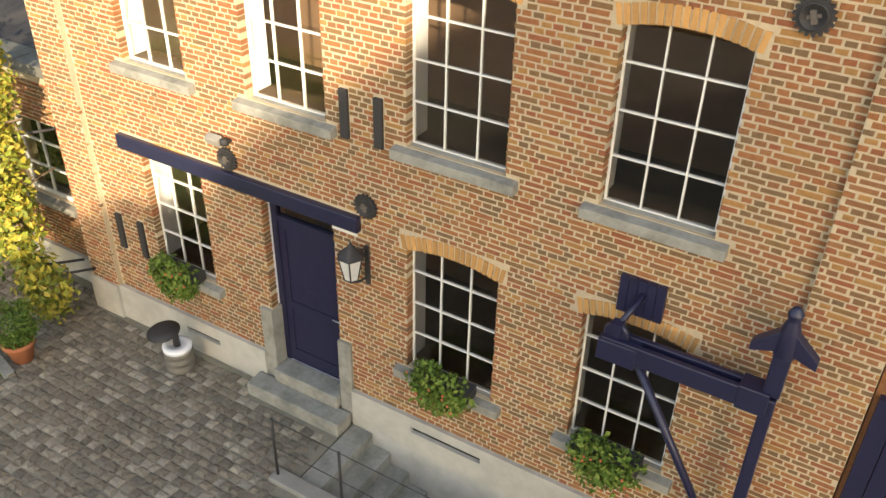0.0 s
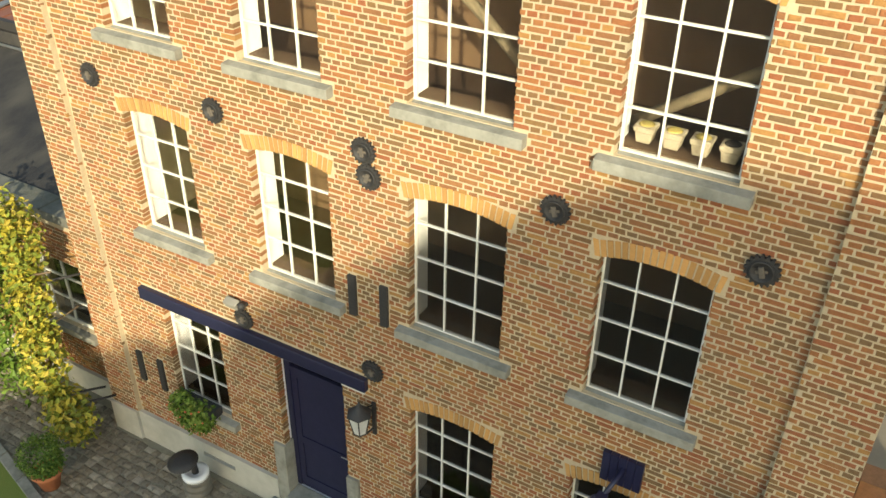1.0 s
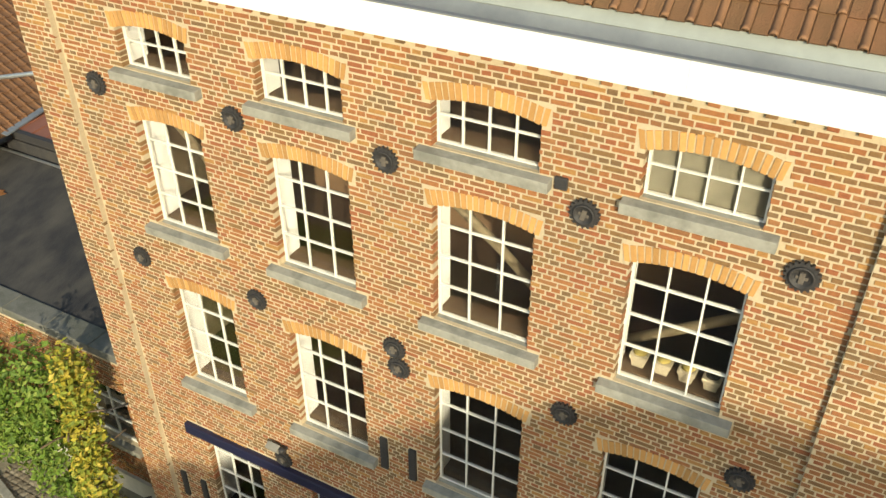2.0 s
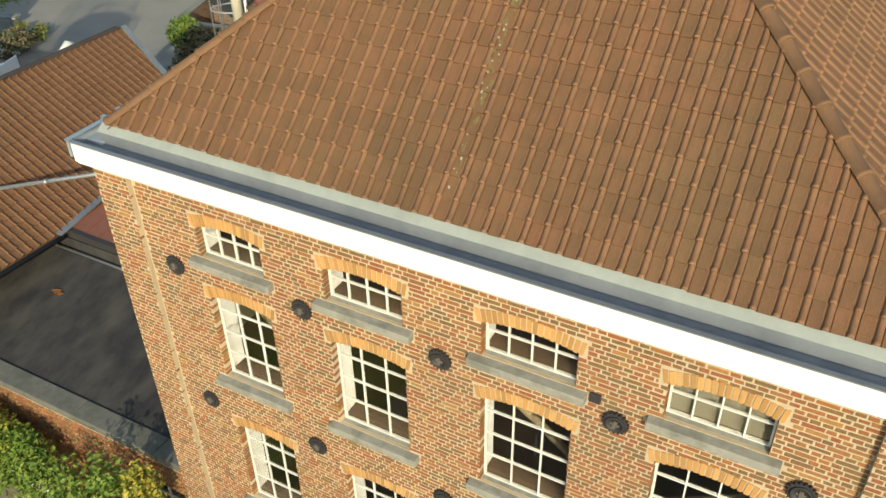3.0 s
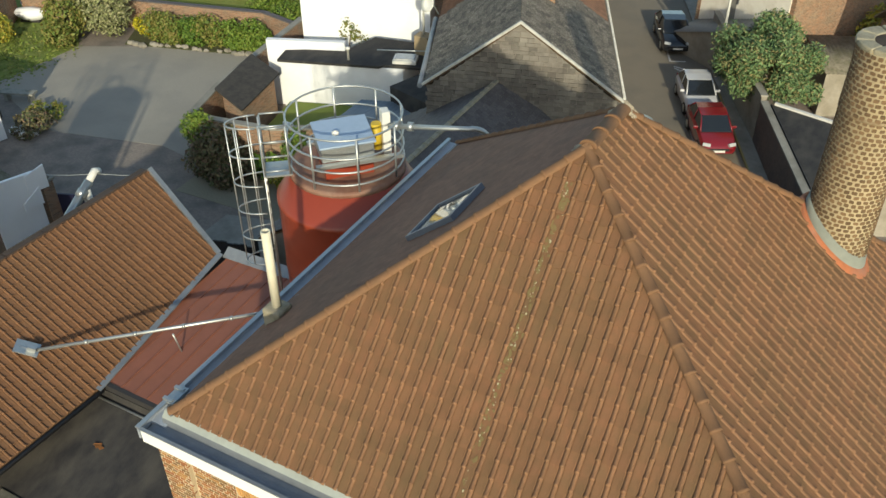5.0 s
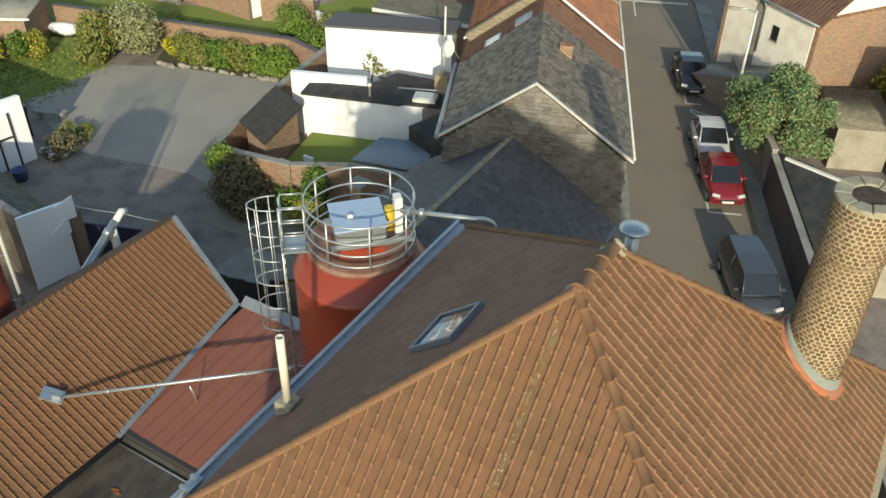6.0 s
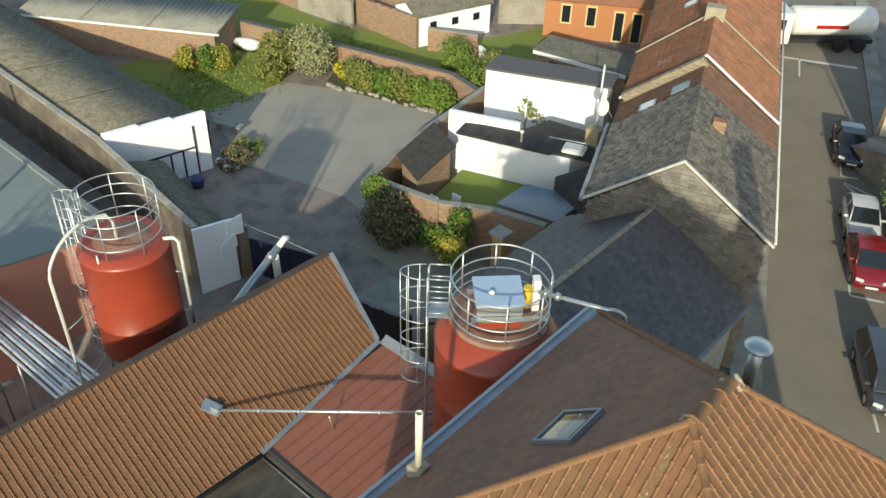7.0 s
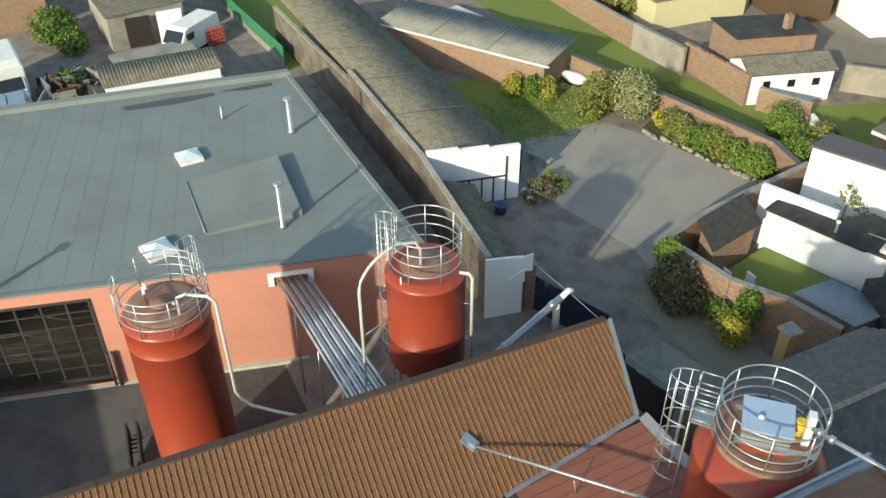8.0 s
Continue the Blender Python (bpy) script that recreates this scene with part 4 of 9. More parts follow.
for nm, lab, mat_, prof in (
        ("lead_collar", "grey-green lead collar at the roof", material("old_lead", (0.21, 0.225, 0.2), (0.15, 0.165, 0.15), scale=7, stain=(0.3, 0.31, 0.27), stain_scale=2.0, rough=0.8, bump=0.1), ((0.535, 0.3), (0.55, 0.29), (0.58, 0.08))),
        ("foot_fillet", "orange mortar fillet at the roof", material("orange_fillet", (0.4, 0.135, 0.06), (0.29, 0.105, 0.055), scale=9, mix=0.8, stain=(0.2, 0.19, 0.18), stain_scale=2.5, stain_amt=0.4, rough=0.9), ((0.56, 0.11), (0.6, 0.11), (0.645, 0.06), (0.675, 0.0)))):
    b = BM()
    rings = []
    for rad, up in prof:
        ring_v = []
        for k in range(40):
            rr_ = rad + (0.012 if k % 4 < 2 and nm == "foot_fillet" else 0.0)
            x = CHX + rr_ * math.cos(2 * math.pi * k / 40)
            ring_v.append(b.verts.new((x, CHY + rr_ * math.sin(2 * math.pi * k / 40), slope_z(x) + up)))
        rings.append(ring_v)
    for p, q in zip(rings, rings[1:]):
        for k in range(40):
            b.faces.new((p[k], p[(k + 1) % 40], q[(k + 1) % 40], q[k])).smooth = True
    part(nm, b, mat_, chimney, lab)
vent = thing("round_vent", "galvanised vent pipe with a wide round hood", "vent", at=(5.36, 8.65, 11.06))
b = BM()
lathe(b, 0, 0, [(0.14, -0.4), (0.14, 0.8)], 16)
part("pipe", b, M_GALV, vent)
b = BM()
lathe(b, 0, 0, [(0.0, 0.86), (0.26, 0.88), (0.3, 0.9), (0.3, 0.94), (0.16, 0.985), (0.0, 1.0)], 24)
part("hood", b, M_GALV, vent)

# ---- low annex beside the mill: flat bitumen roof, brick front ----
annex = thing("annex", "low brick annex with a black bitumen flat roof", "building")
AF = 0.3
b = BM()
awin = (-0.55, 0.45, 1.3, 2.55)
for x0, x1, z0, z1 in wall_cells(-6.1, MX0, 0.0, 3.3, [awin]):
    box(b, x0, AF + 0.012, z0, x1, AF + 0.3, z1)
box(b, -6.1, AF + 0.3, 0, -5.8, 3.9, 3.3)
part("wall", b, M_MORTAR, annex)
b = BM()
box(b, -5.8, 3.6, 0, MX0, 3.88, 4.2)
part("rear_upstand", b, M_BITUMEN, annex)
b = BM()
tube(b, [(-6.1, 3.5, 3.97), (-3.2, 3.5, 3.96), (0.95, 3.5, 3.97)], 0.028, 8)
part("edge_pipe", b, M_GALV, annex, "thin pale pipe along the roof edge")
b = BM()
for q in brick_rows(-6.1, MX0 - 0.01, 0.42, 3.2, [awin, (awin[0] - 0.1, awin[1] + 0.1, awin[2] - 0.14, awin[2])]):
    add_brick(b, *q, AF, 0.1)
tagged(part("bricks", b, M_BRICK, annex), kind="stuff")
b = BM()
box(b, -6.1, AF - 0.05, -0.02, MX0 - 0.02, AF + 0.011, 0.42)
part("plinth", b, M_RENDER, annex)
b = BM()
slab(b, [(-6.9, AF + 0.35, 3.42), (MX0 - 0.01, AF + 0.35, 3.42), (MX0 - 0.01, 3.62, 3.95), (-6.9, 3.62, 3.95)], 0.1)
part("flat_roof", b, M_BITUMEN, annex, "stained black bitumen roofing with pale patches")
for x in range(7):
    b = BM()
    box(b, -6.0 + x, AF - 0.06, 3.3, -5.01 + x, AF + 0.36, 3.46)
    soften(part("coping_stone", b, M_COPING, annex), 0.015)
w = thing("window_17", "white barred window in the annex wall", "window", kind="structure", at=((awin[0] + awin[1]) / 2, AF + 0.08, awin[2]))
hw, h = (awin[1] - awin[0]) / 2, awin[3] - awin[2]
b = BM()
for q in ((-hw, 0, -hw + 0.06, h), (hw - 0.06, 0, hw, h), (-hw + 0.06, 0, hw - 0.06, 0.06), (-hw + 0.06, h - 0.06, hw - 0.06, h)):
    box(b, q[0], 0, q[1], q[2], 0.05, q[3])
part("window_frame", b, M_WHITE, w)
for q in ((-0.02, 0.06, 0.02, h - 0.06), (-hw + 0.06, h * 0.35, hw - 0.06, h * 0.35 + 0.03), (-hw + 0.06, h * 0.68, hw - 0.06, h * 0.68 + 0.03)):
    b = BM()
    box(b, q[0], 0.005, q[1], q[2], 0.04, q[3])
    part("glazing_bar", b, M_WHITE, w)
b = BM()
box(b, -hw + 0.05, 0.02, 0.05, hw - 0.05, 0.026, h - 0.05)
part("pane", b, M_PANE, w)
b = BM()
box(b, -hw - 0.1, -0.18, -0.12, hw + 0.1, 0.02, -0.01)
part("window_sill", b, M_STONE, w)
# near-black sheet stands in for the unlit room behind the pane
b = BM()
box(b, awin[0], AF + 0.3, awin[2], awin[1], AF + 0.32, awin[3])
part("pane_shade_backing", b, M_DARK, annex)
leafm = material("autumn_leaf", (0.25, 0.1, 0.03), (0.2, 0.09, 0.03), rough=0.9)
b = BM()
r8 = random.Random(8)
for k in range(6):
    slab(b, [(-4.75 + r8.uniform(-0.12, 0.12) + a, 2.4 + r8.uniform(-0.06, 0.06) + c, 3.78 + r8.uniform(0, 0.02)) for a, c in ((0, 0), (0.12, 0.02), (0.1, 0.1), (0.0, 0.08))], 0.006)
solo("fallen_leaves", b, leafm, "small heap of brown leaves on the bitumen roof", "leaves", "stuff")

# ---- red seamed sheet roof ----
red = thing("sheet_roof", "low roof of matt red standing-seam metal sheets", "roof")
RZ = lambda x: 4.38 + (x + 5.9) * 0.02
b = BM()
box(b, -5.9, 3.9, 0.0, 0.9, 8.8, 4.28)
part("wall", b, M_BITUMEN, red)
for k in range(17):
    x = -5.9 + k * 0.42
    b = BM()
    slab(b, [(x, 3.72, RZ(x)), (x + 0.405, 3.72, RZ(x)), (x + 0.405, 8.95, RZ(x) + 0.3), (x, 8.95, RZ(x) + 0.3)], 0.02)
    slab(b, [(x - 0.012, 3.72, RZ(x) + 0.025), (x + 0.012, 3.72, RZ(x) + 0.025), (x + 0.012, 8.95, RZ(x) + 0.325), (x - 0.012, 8.95, RZ(x) + 0.325)], 0.03)
    part("roof_sheet", b, M_REDSHEET, red)
b = BM()
box(b, -6.05, 3.6, RZ(-6) - 0.14, 0.95, 3.72, RZ(-6) + 0.03)
part("edge_gutter", b, M_IRON, red)
b = BM()
slab(b, [(-6.05, 8.75, 4.7), (0.95, 8.85, 4.8), (0.95, 9.15, 4.95), (-6.05, 9.05, 4.88)], 0.05)
part("ridge_flashing", b, M_ZINC, red)

# ---- long barn with an orange pantile roof ----
M_DARKWALL = material("dark_brown_brick", (0.1, 0.07, 0.055), (0.065, 0.05, 0.042), scale=6, mix=0.7, stain=(0.05, 0.05, 0.04), stain_scale=0.9, rough=0.95, bump=0.4)
barn = thing("long_barn", "long low barn under a one-sided orange pantile roof", "building")
E0, EM = Vector((-6.1, -10.5, 4.36)), Vector((-5.52, 3.5, 4.38))
R0, R1 = Vector((-9.78, -10.0, 6.28)), Vector((-9.08, 9.4, 6.33))
barn_n = (EM - E0).cross(R1 - E0).normalized()
on_barn = lambda x, y: Vector((x, y, E0.z - (barn_n.x * (x - E0.x) + barn_n.y * (y - E0.y)) / barn_n.z))
R0, E1 = on_barn(R0.x, R0.y), on_barn(-6.1, 8.62)  # E1: corner above the slanting valley
W0, W1 = R0 + Vector((-0.42, 0.02, -0.06)), R1 + Vector((-0.42, 0.02, -0.06))
M_RIDGE = material("brown_ridge", (0.07, 0.046, 0.034), (0.05, 0.035, 0.028), scale=9, rough=0.8, rand=0.15)
tiled(barn, "roof_tiles", M_TILE_ORANGE, M_ORANGE_PIECE, [E0, EM, E1, R1, R0], 0.198, 0.234, roll=0.03, lift=0.024, near=(13.0, 18.8, 0.3, 2.6))
b = BM()
slab(b, [E0 - UPZ, EM - UPZ, R1 - UPZ, R0 - UPZ], 0.06)
slab(b, [EM - UPZ, E1 - UPZ, R1 - UPZ], 0.06)
slab(b, [W1 - UPZ, W0 - UPZ, R0 - UPZ, R1 - UPZ], 0.06)
part("roof_boarding", b, M_BOARDS, barn)
for k in range(16):
    b = BM()
    p, q = R0.lerp(R1, k / 16) + UPZ * 1.5, R0.lerp(R1, (k + 0.985) / 16) + UPZ * 1.5
    slab(b, [p, q, q + Vector((-0.26, 0.02, -0.03)), p + Vector((-0.26, 0.02, -0.03))], 0.1)
    part("ridge_board", b, M_RIDGE, barn)
b = BM()
d = (R1 - E1).normalized()
slab(b, [E1 + Vector((0, 0.02, 0.07)), E1 + Vector((0, 0.17, 0.07)), R1 + Vector((0, 0.17, 0.09)), R1 + Vector((0, 0.02, 0.09))], 0.12)
part("verge_strip", b, M_ZINC, barn, "pale grey metal verge strip")
b = BM()
slab(b, [EM + Vector((-0.05, -0.1, 0.05)), EM + Vector((0.12, -0.1, 0.05)), E1 + Vector((0.12, 0.1, 0.05)), E1 + Vector((-0.05, 0.1, 0.07))], 0.03)
part("valley_flashing", b, M_ZINC, barn)
b = BM()
prism(b, [(-7.1, -10.3), (-6.75, 8.75), (-9.4, 9.35), (-10.2, -9.9)], -2.5, [4.62, 4.62, 6.14, 6.14])
part("wall", b, M_DARKWALL, barn)
b = BM()
tube(b, [E0 + Vector((0.06, 0, -0.06)), EM + Vector((0.06, 0, -0.06))], 0.06)
part("eave_gutter", b, M_IRON, barn)

# ---- conveying pipe over the roofs ----
arm = thing("conveyor_pipe", "thin galvanised conveying pipe crossing the roofs", "pipe")
b = BM()
pa, pb = Vector((-7.0, 3.15, 5.27)), Vector((-1.6, 7.6, 5.6))
tube(b, [pa, pa.lerp(pb, 0.5), pb], 0.045, 10)
part("pipe", b, M_GALV, arm)
for k in range(1, 6):
    b = BM()
    q = pa.lerp(pb, k / 6)
    tube(b, [q - (pb - pa).normalized() * 0.04, q + (pb - pa).normalized() * 0.04], 0.06, 10)
    part("coupling", b, M_GALV, arm)
b = BM()
box(b, -0.28, -0.22, 0.0, 0.28, 0.22, 0.03, pose(-7.15, 3.02, 5.36, 0, 28, 35))
box(b, -0.1, -0.1, 0.0, 0.1, 0.1, 0.16, pose(-7.07, 3.06, 5.3, 0, 28, 35))
tube(b, [(-7.3, 2.9, 5.42), (-7.0, 3.12, 5.26)], 0.07)
part("roof_plate", b, M_GALV, arm)
b = BM()
tube(b, [(-4.55, 5.2, 5.2), (-4.55, 5.35, 4.42)], 0.022)
tube(b, [(-4.95, 5.45, 4.43), (-4.2, 5.25, 4.43)], 0.028)
part("support", b, M_GALV, arm)

# ---- silos ----
def ring(bm, x, y, z, r, t, a0=0.0, a1=2 * math.pi, n=36):
    full = a1 - a0 > 6.2
    k = n if full else n + 1
    tube(bm, [(x + r * math.cos(a0 + (a1 - a0) * i / n), y + r * math.sin(a0 + (a1 - a0) * i / n), z) for i in range(k)], t, 6, closed=full)


def guard_rail(parent, z0, r, heights, posts, gap=None, rail=0.022):
    """Round railing: hoops at the heights, posts between; gap: angles left open for the ladder."""
    a0, a1 = gap if gap else (0, 2 * math.pi)
    for h in heights:
        b = BM()
        ring(b, 0, 0, z0 + h, r, rail, a0, a1)
        part("rail", b, M_GALV, parent)
    for k in range(posts):
        a = a0 + (a1 - a0) * (k + (0 if not gap else 0.0)) / (posts if not gap else posts - 1)
        b = BM()
        tube(b, [(r * math.cos(a), r * math.sin(a), z0 - 0.25), (r * math.cos(a), r * math.sin(a), z0 + heights[-1])], 0.024, 6)
        part("post", b, M_GALV, parent)


def caged_ladder(parent, a, r, z0, z1, cage_z, width=0.42, out=0.62):
    """Ladder on the wall of a tank at angle a, with safety hoops from cage_z up."""
    rad, tan = Vector((math.cos(a), math.sin(a), 0)), Vector((-math.sin(a), math.cos(a), 0))
    for s in (-1, 1):
        b = BM()
        tube(b, [rad * r + tan * (s * width / 2) + Vector((0, 0, z)) for z in (z0, z1)], 0.022, 6)
        part("stile", b, M_GALV, parent)
    b = BM()
    z = z0 + 0.15
    while z < z1:
        tube(b, [rad * r + tan * (-width / 2) + Vector((0, 0, z)), rad * r + tan * (width / 2) + Vector((0, 0, z))], 0.013, 5)
        z += 0.28
    tagged(part("ladder_rung", b, M_GALV, parent), kind="stuff")
    z = cage_z
    while z < z1 + 0.01:
        b = BM()
        pts = []
        for i in range(13):
            t = math.pi * i / 12
            pts.append(rad * (r + 0.06 + out * math.sin(t)) + tan * ((width / 2 + 0.1) * -math.cos(t)) + Vector((0, 0, z)))
        tube(b, pts, 0.018, 6)
        part("hoop", b, M_GALV, parent)
        z += (z1 - cage_z) / max(1, round((z1 - cage_z) / 0.75))
    for i in (1, 3, 6, 9, 11):
        t = math.pi * i / 12
        b = BM()
        q = rad * (r + 0.06 + out * math.sin(t)) + tan * ((width / 2 + 0.1) * -math.cos(t))
        tube(b, [q + Vector((0, 0, cage_z)), q + Vector((0, 0, z1))], 0.014, 5)
        part("cage_bar", b, M_GALV, parent)


M_SILOTOP = material("silo_top", (0.2, 0.09, 0.06), (0.28, 0.16, 0.11), scale=3, mix=0.8, stain=(0.35, 0.25, 0.2), stain_scale=1.5, rough=0.6)
M_PIPEWHITE = material("pale_pipe", (0.6, 0.6, 0.55), (0.48, 0.48, 0.44), scale=5, rough=0.45, metal=0.2)


def silo(label, x, y, r, z0, z_shoulder, z_top, seams, neck=None):
    s = thing("silo", label, "silo", "red silos", at=(x, y, z0))
    H, T = z_shoulder - z0, z_top - z0
    b = BM()
    prof = [(r * 0.98, 0.0), (r, 0.04)]
    for q in seams:
        zz = q * H
        prof += [(r, zz - 0.03), (r + 0.012, zz - 0.02), (r + 0.012, zz + 0.02), (r, zz + 0.03)]
    prof += [(r, H - 0.12), (r + 0.02, H - 0.1), (r + 0.02, H), (r * 0.98, H + 0.03), (neck or r * 0.86, T)]
    lathe(b, 0, 0, prof, 48)
    part("shell", b, M_SILO, s)
    return s


# silo with the filter box, behind the mill
s = silo("tall glossy red steel silo with railed top and ladder", -0.62, 7.7, 1.6, 0.0, 9.25, 9.85, (0.5, 0.8), 1.26)
part_top = BM()
lathe(part_top, 0, 0, [(1.28, 9.8), (1.28, 9.92), (1.2, 9.93), (0.95, 9.94), (0.0, 9.98)], 40)
part("lid", part_top, M_SILOTOP, s)
guard_rail(s, 10.1, 1.24, (0.0, 0.3, 0.62, 1.05), 8)
box_b = BM()
box(box_b, -0.52, -0.46, 9.9, 0.52, 0.46, 10.35, pose(0.05, -0.15, 0, 0, 0, 46))
part("filter_skirt", box_b, M_SILO, s)
fil = thing("filter_unit", "pale blue-grey filter box on the silo top", "filter unit", at=(-0.57, 7.55, 9.9 + 0.46), rz=46)
b = BM()
box(b, -0.58, -0.5, 0.0, 0.55, 0.48, 0.42)
soften(part("housing", b, M_GALV, fil), 0.03)
b = BM()
box(b, -0.62, -0.54, 0.42, 0.58, 0.5, 0.47, pose(0, 0, 0, 6, 0, 0))
soften(part("cover", b, material("blue_grey_sheet", (0.36, 0.46, 0.6), (0.3, 0.4, 0.52), scale=4, rough=0.4, metal=0.2, bump=0.03), fil, "pale blue sheet cover"), 0.015)
b = BM()
lathe(b, 0, 0, [(0.0, 0.0), (0.07, 0.02), (0.08, 0.07), (0.0, 0.12)], 16, pose(-0.2, -0.2, 0.47))
part("knob", b, M_WHITE, fil)
b = BM()
lathe(b, 0.72, 0.0, [(0.11, -0.1), (0.11, 0.5)], 16)
part("yellow_band", b, material("yellow", (0.6, 0.42, 0.04), rough=0.5, scale=8), fil, "yellow painted valve")
b = BM()
box(b, 0.82, -0.18, -0.2, 1.0, 0.1, 0.8)
soften(part("valve_panel", b, M_WHITE, fil), 0.02)
for y in (-0.62, 0.46):
    b = BM()
    box(b, -0.72, y, -0.08, 1.15, y + 0.12, 0.0)
    part("beam", b, M_GALV, fil)
vb = thing("blow_pipe", "pale bent filling pipe from silo to eave", "pipe")
b = BM()
pts = [(0.22, 8.1, 10.85), (1.9, 8.55, 10.98)]
for k in range(7):
    t = math.pi / 2 * k / 6
    pts.append((1.95 + 0.3 * math.sin(t), 8.6 + 0.2 * math.sin(t), 10.68 + 0.3 * math.cos(t)))
pts.append((2.25, 8.8, 9.75))
tube(b, pts, 0.055, 10)
part("pipe", b, M_GALV, vb)
b = BM()
lathe(b, 0, 0, [(0.1, 0.0), (0.1, 0.12)], 14, pose(0.45, 8.16, 10.87, 90, 0, -75))
lathe(b, 0, 0, [(0.1, 0.0), (0.1, 0.12)], 14, pose(0.75, 8.24, 10.89, 90, 0, -75))
part("flange", b, M_GALV, vb)
lad = math.atan2(-0.95, -1.2)
caged_ladder(s, lad, 1.8, 4.6, 11.1, 7.6)
for w in (-0.3, 0.3):
    b = BM()
    rad, tan = Vector((math.cos(lad), math.sin(lad), 0)), Vector((-math.sin(lad), math.cos(lad), 0))
    for h in (10.05, 10.4, 10.75, 11.12):
        tube(b, [rad * 1.25 + tan * w + Vector((0, 0, h)), rad * 1.78 + tan * w + Vector((0, 0, h))], 0.02, 6)
    for q in (1.25, 1.78):
        tube(b, [rad * q + tan * w + Vector((0, 0, 9.95)), rad * q + tan * w + Vector((0, 0, 11.1))], 0.02, 6)
    part("bridge_rail", b, M_GALV, s)
b = BM()
box(b, -0.3, 1.2, 9.9, 0.3, 1.8, 9.94, pose(0, 0, 0, 0, 0, math.degrees(lad) - 90))
part("bridge_plate", b, M_GALV, s)

# silo on legs in the works yard
s2 = silo("red steel silo on legs with caged ladder", -13.65, 4.6, 1.46, 2.95, 7.1, 7.35, (0.33,))
b = BM()
lathe(b, 0, 0, [(0.0, 4.3), (1.17, 4.3), (1.12, 4.38), (0.0, 4.5)], 40)
part("lid", b, M_SILOTOP, s2)
b = BM()
lathe(b, 0, 0, [(0.22, -1.3), (1.2, -0.14), (1.36, -0.08), (1.42, 0.0), (0.2, 0.02)], 40)
part("cone", b, M_IRON, s2)
for k in range(4):
    a = math.pi / 4 + math.pi / 2 * k
    b = BM()
    tube(b, [(1.15 * math.cos(a), 1.15 * math.sin(a), 0.2), (1.2 * math.cos(a), 1.2 * math.sin(a), ground_z(-13.6 + 1.2 * math.cos(a), 4.6 + 1.2 * math.sin(a)) - 2.95)], 0.07, 8)
    part("leg", b, M_GALV, s2)
    c = a + math.pi / 2
    b = BM()
    tube(b, [(1.18 * math.cos(a), 1.18 * math.sin(a), -0.3), (1.18 * math.cos(c), 1.18 * math.sin(c), -2.2)], 0.03, 6)
    tube(b, [(1.18 * math.cos(c), 1.18 * math.sin(c), -0.3), (1.18 * math.cos(a), 1.18 * math.sin(a), -2.2)], 0.03, 6)
    part("brace", b, M_GALV, s2)
guard_rail(s2, 4.45, 1.3, (0.3, 0.8, 1.2, 1.6), 7)
caged_ladder(s2, math.radians(205), 1.62, -2.6, 5.65, -1.05)
b = BM()
box(b, -0.07, -1.42, 3.4, 0.07, -1.37, 3.6, pose(0, 0, 0, 0, 0, 55))
part("label_plate", b, material("yellow_plate", (0.7, 0.5, 0.06), rough=0.5), s2, "small yellow label plate")
b = BM()
tube(b, [(0.55, -1.2, 4.6), (0.55, -1.2, 3.45)], 0.035)
part("bracket", b, M_GALV, s2)
pipe2 = thing("filling_pipe", "tall arched pale filling pipe beside the silo", "pipe")
b = BM()
pts = [(-13.25, 1.9, ground_z(-13.25, 1.9)), (-13.3, 1.9, 7.2)]
for k in range(10):
    t = math.pi / 2 * k / 9
    pts.append((-13.3 - 0.35 * (1 - math.cos(t)), 1.9 + 1.7 * (1 - math.cos(t)), 7.2 + 1.35 * math.sin(t)))
pts += [(-13.6, 4.2, 8.45), (-13.6, 4.4, 8.1), (-13.6, 4.4, 7.3)]
tube(b, pts, 0.055, 10)
part("pipe", b, M_PIPEWHITE, pipe2)
b = BM()
tube(b, [(-13.3, 1.9, 5.2), (-13.7, 3.4, 5.4)], 0.02, 6)
part("stay", b, M_GALV, pipe2)
b = BM()
tube(b, [(-13.3, 1.9, 2.6), (-13.9, 3.4, 3.2)], 0.02, 6)
part("stay", b, M_GALV, pipe2)
pipe3 = thing("down_pipe", "pale vent pipe down the side of the silo", "pipe")
b = BM()
tube(b, [(-12.85, 5.4, 7.25), (-12.5, 5.75, 7.3), (-12.4, 5.85, 7.15), (-12.4, 5.85, 2.9)], 0.065, 10)
part("pipe", b, M_PIPEWHITE, pipe3)
b = BM()
for z in (4.2, 5.9):
    tube(b, [(-12.75, 5.5, z), (-12.4, 5.85, z)], 0.02, 6)
part("clip", b, M_GALV, pipe3)

# large silo standing on the ground
s3 = silo("large red steel silo with dusty railed top", -15.95, -4.25, 1.5, -2.45, 6.7, 7.0, (0.3, 0.9))
b = BM()
lathe(b, 0, 0, [(1.32, 9.43), (1.3, 9.51), (1.1, 9.55), (0.0, 9.67)], 40)
part("lid", b, M_SILOTOP, s3)
guard_rail(s3, 9.5, 1.55, (0.12, 0.55, 0.9, 1.2), 9)
b = BM()
tube(b, [(-0.75, -0.5, 9.55), (-0.75, -0.5, 9.9), (-0.65, -0.45, 10.03), (-0.55, -0.4, 9.9)], 0.07)
part("breather", b, M_WHITE, s3)
b = BM()
lathe(b, 0.1, -0.1, [(0.36, 9.65), (0.36, 9.73), (0.0, 9.75)], 20)
part("hatch", b, M_SILOTOP, s3)
b = BM()
bmesh.ops.create_icosphere(b, subdivisions=2, radius=0.07, matrix=Matrix.Translation((0.35, 0.3, 9.7)))
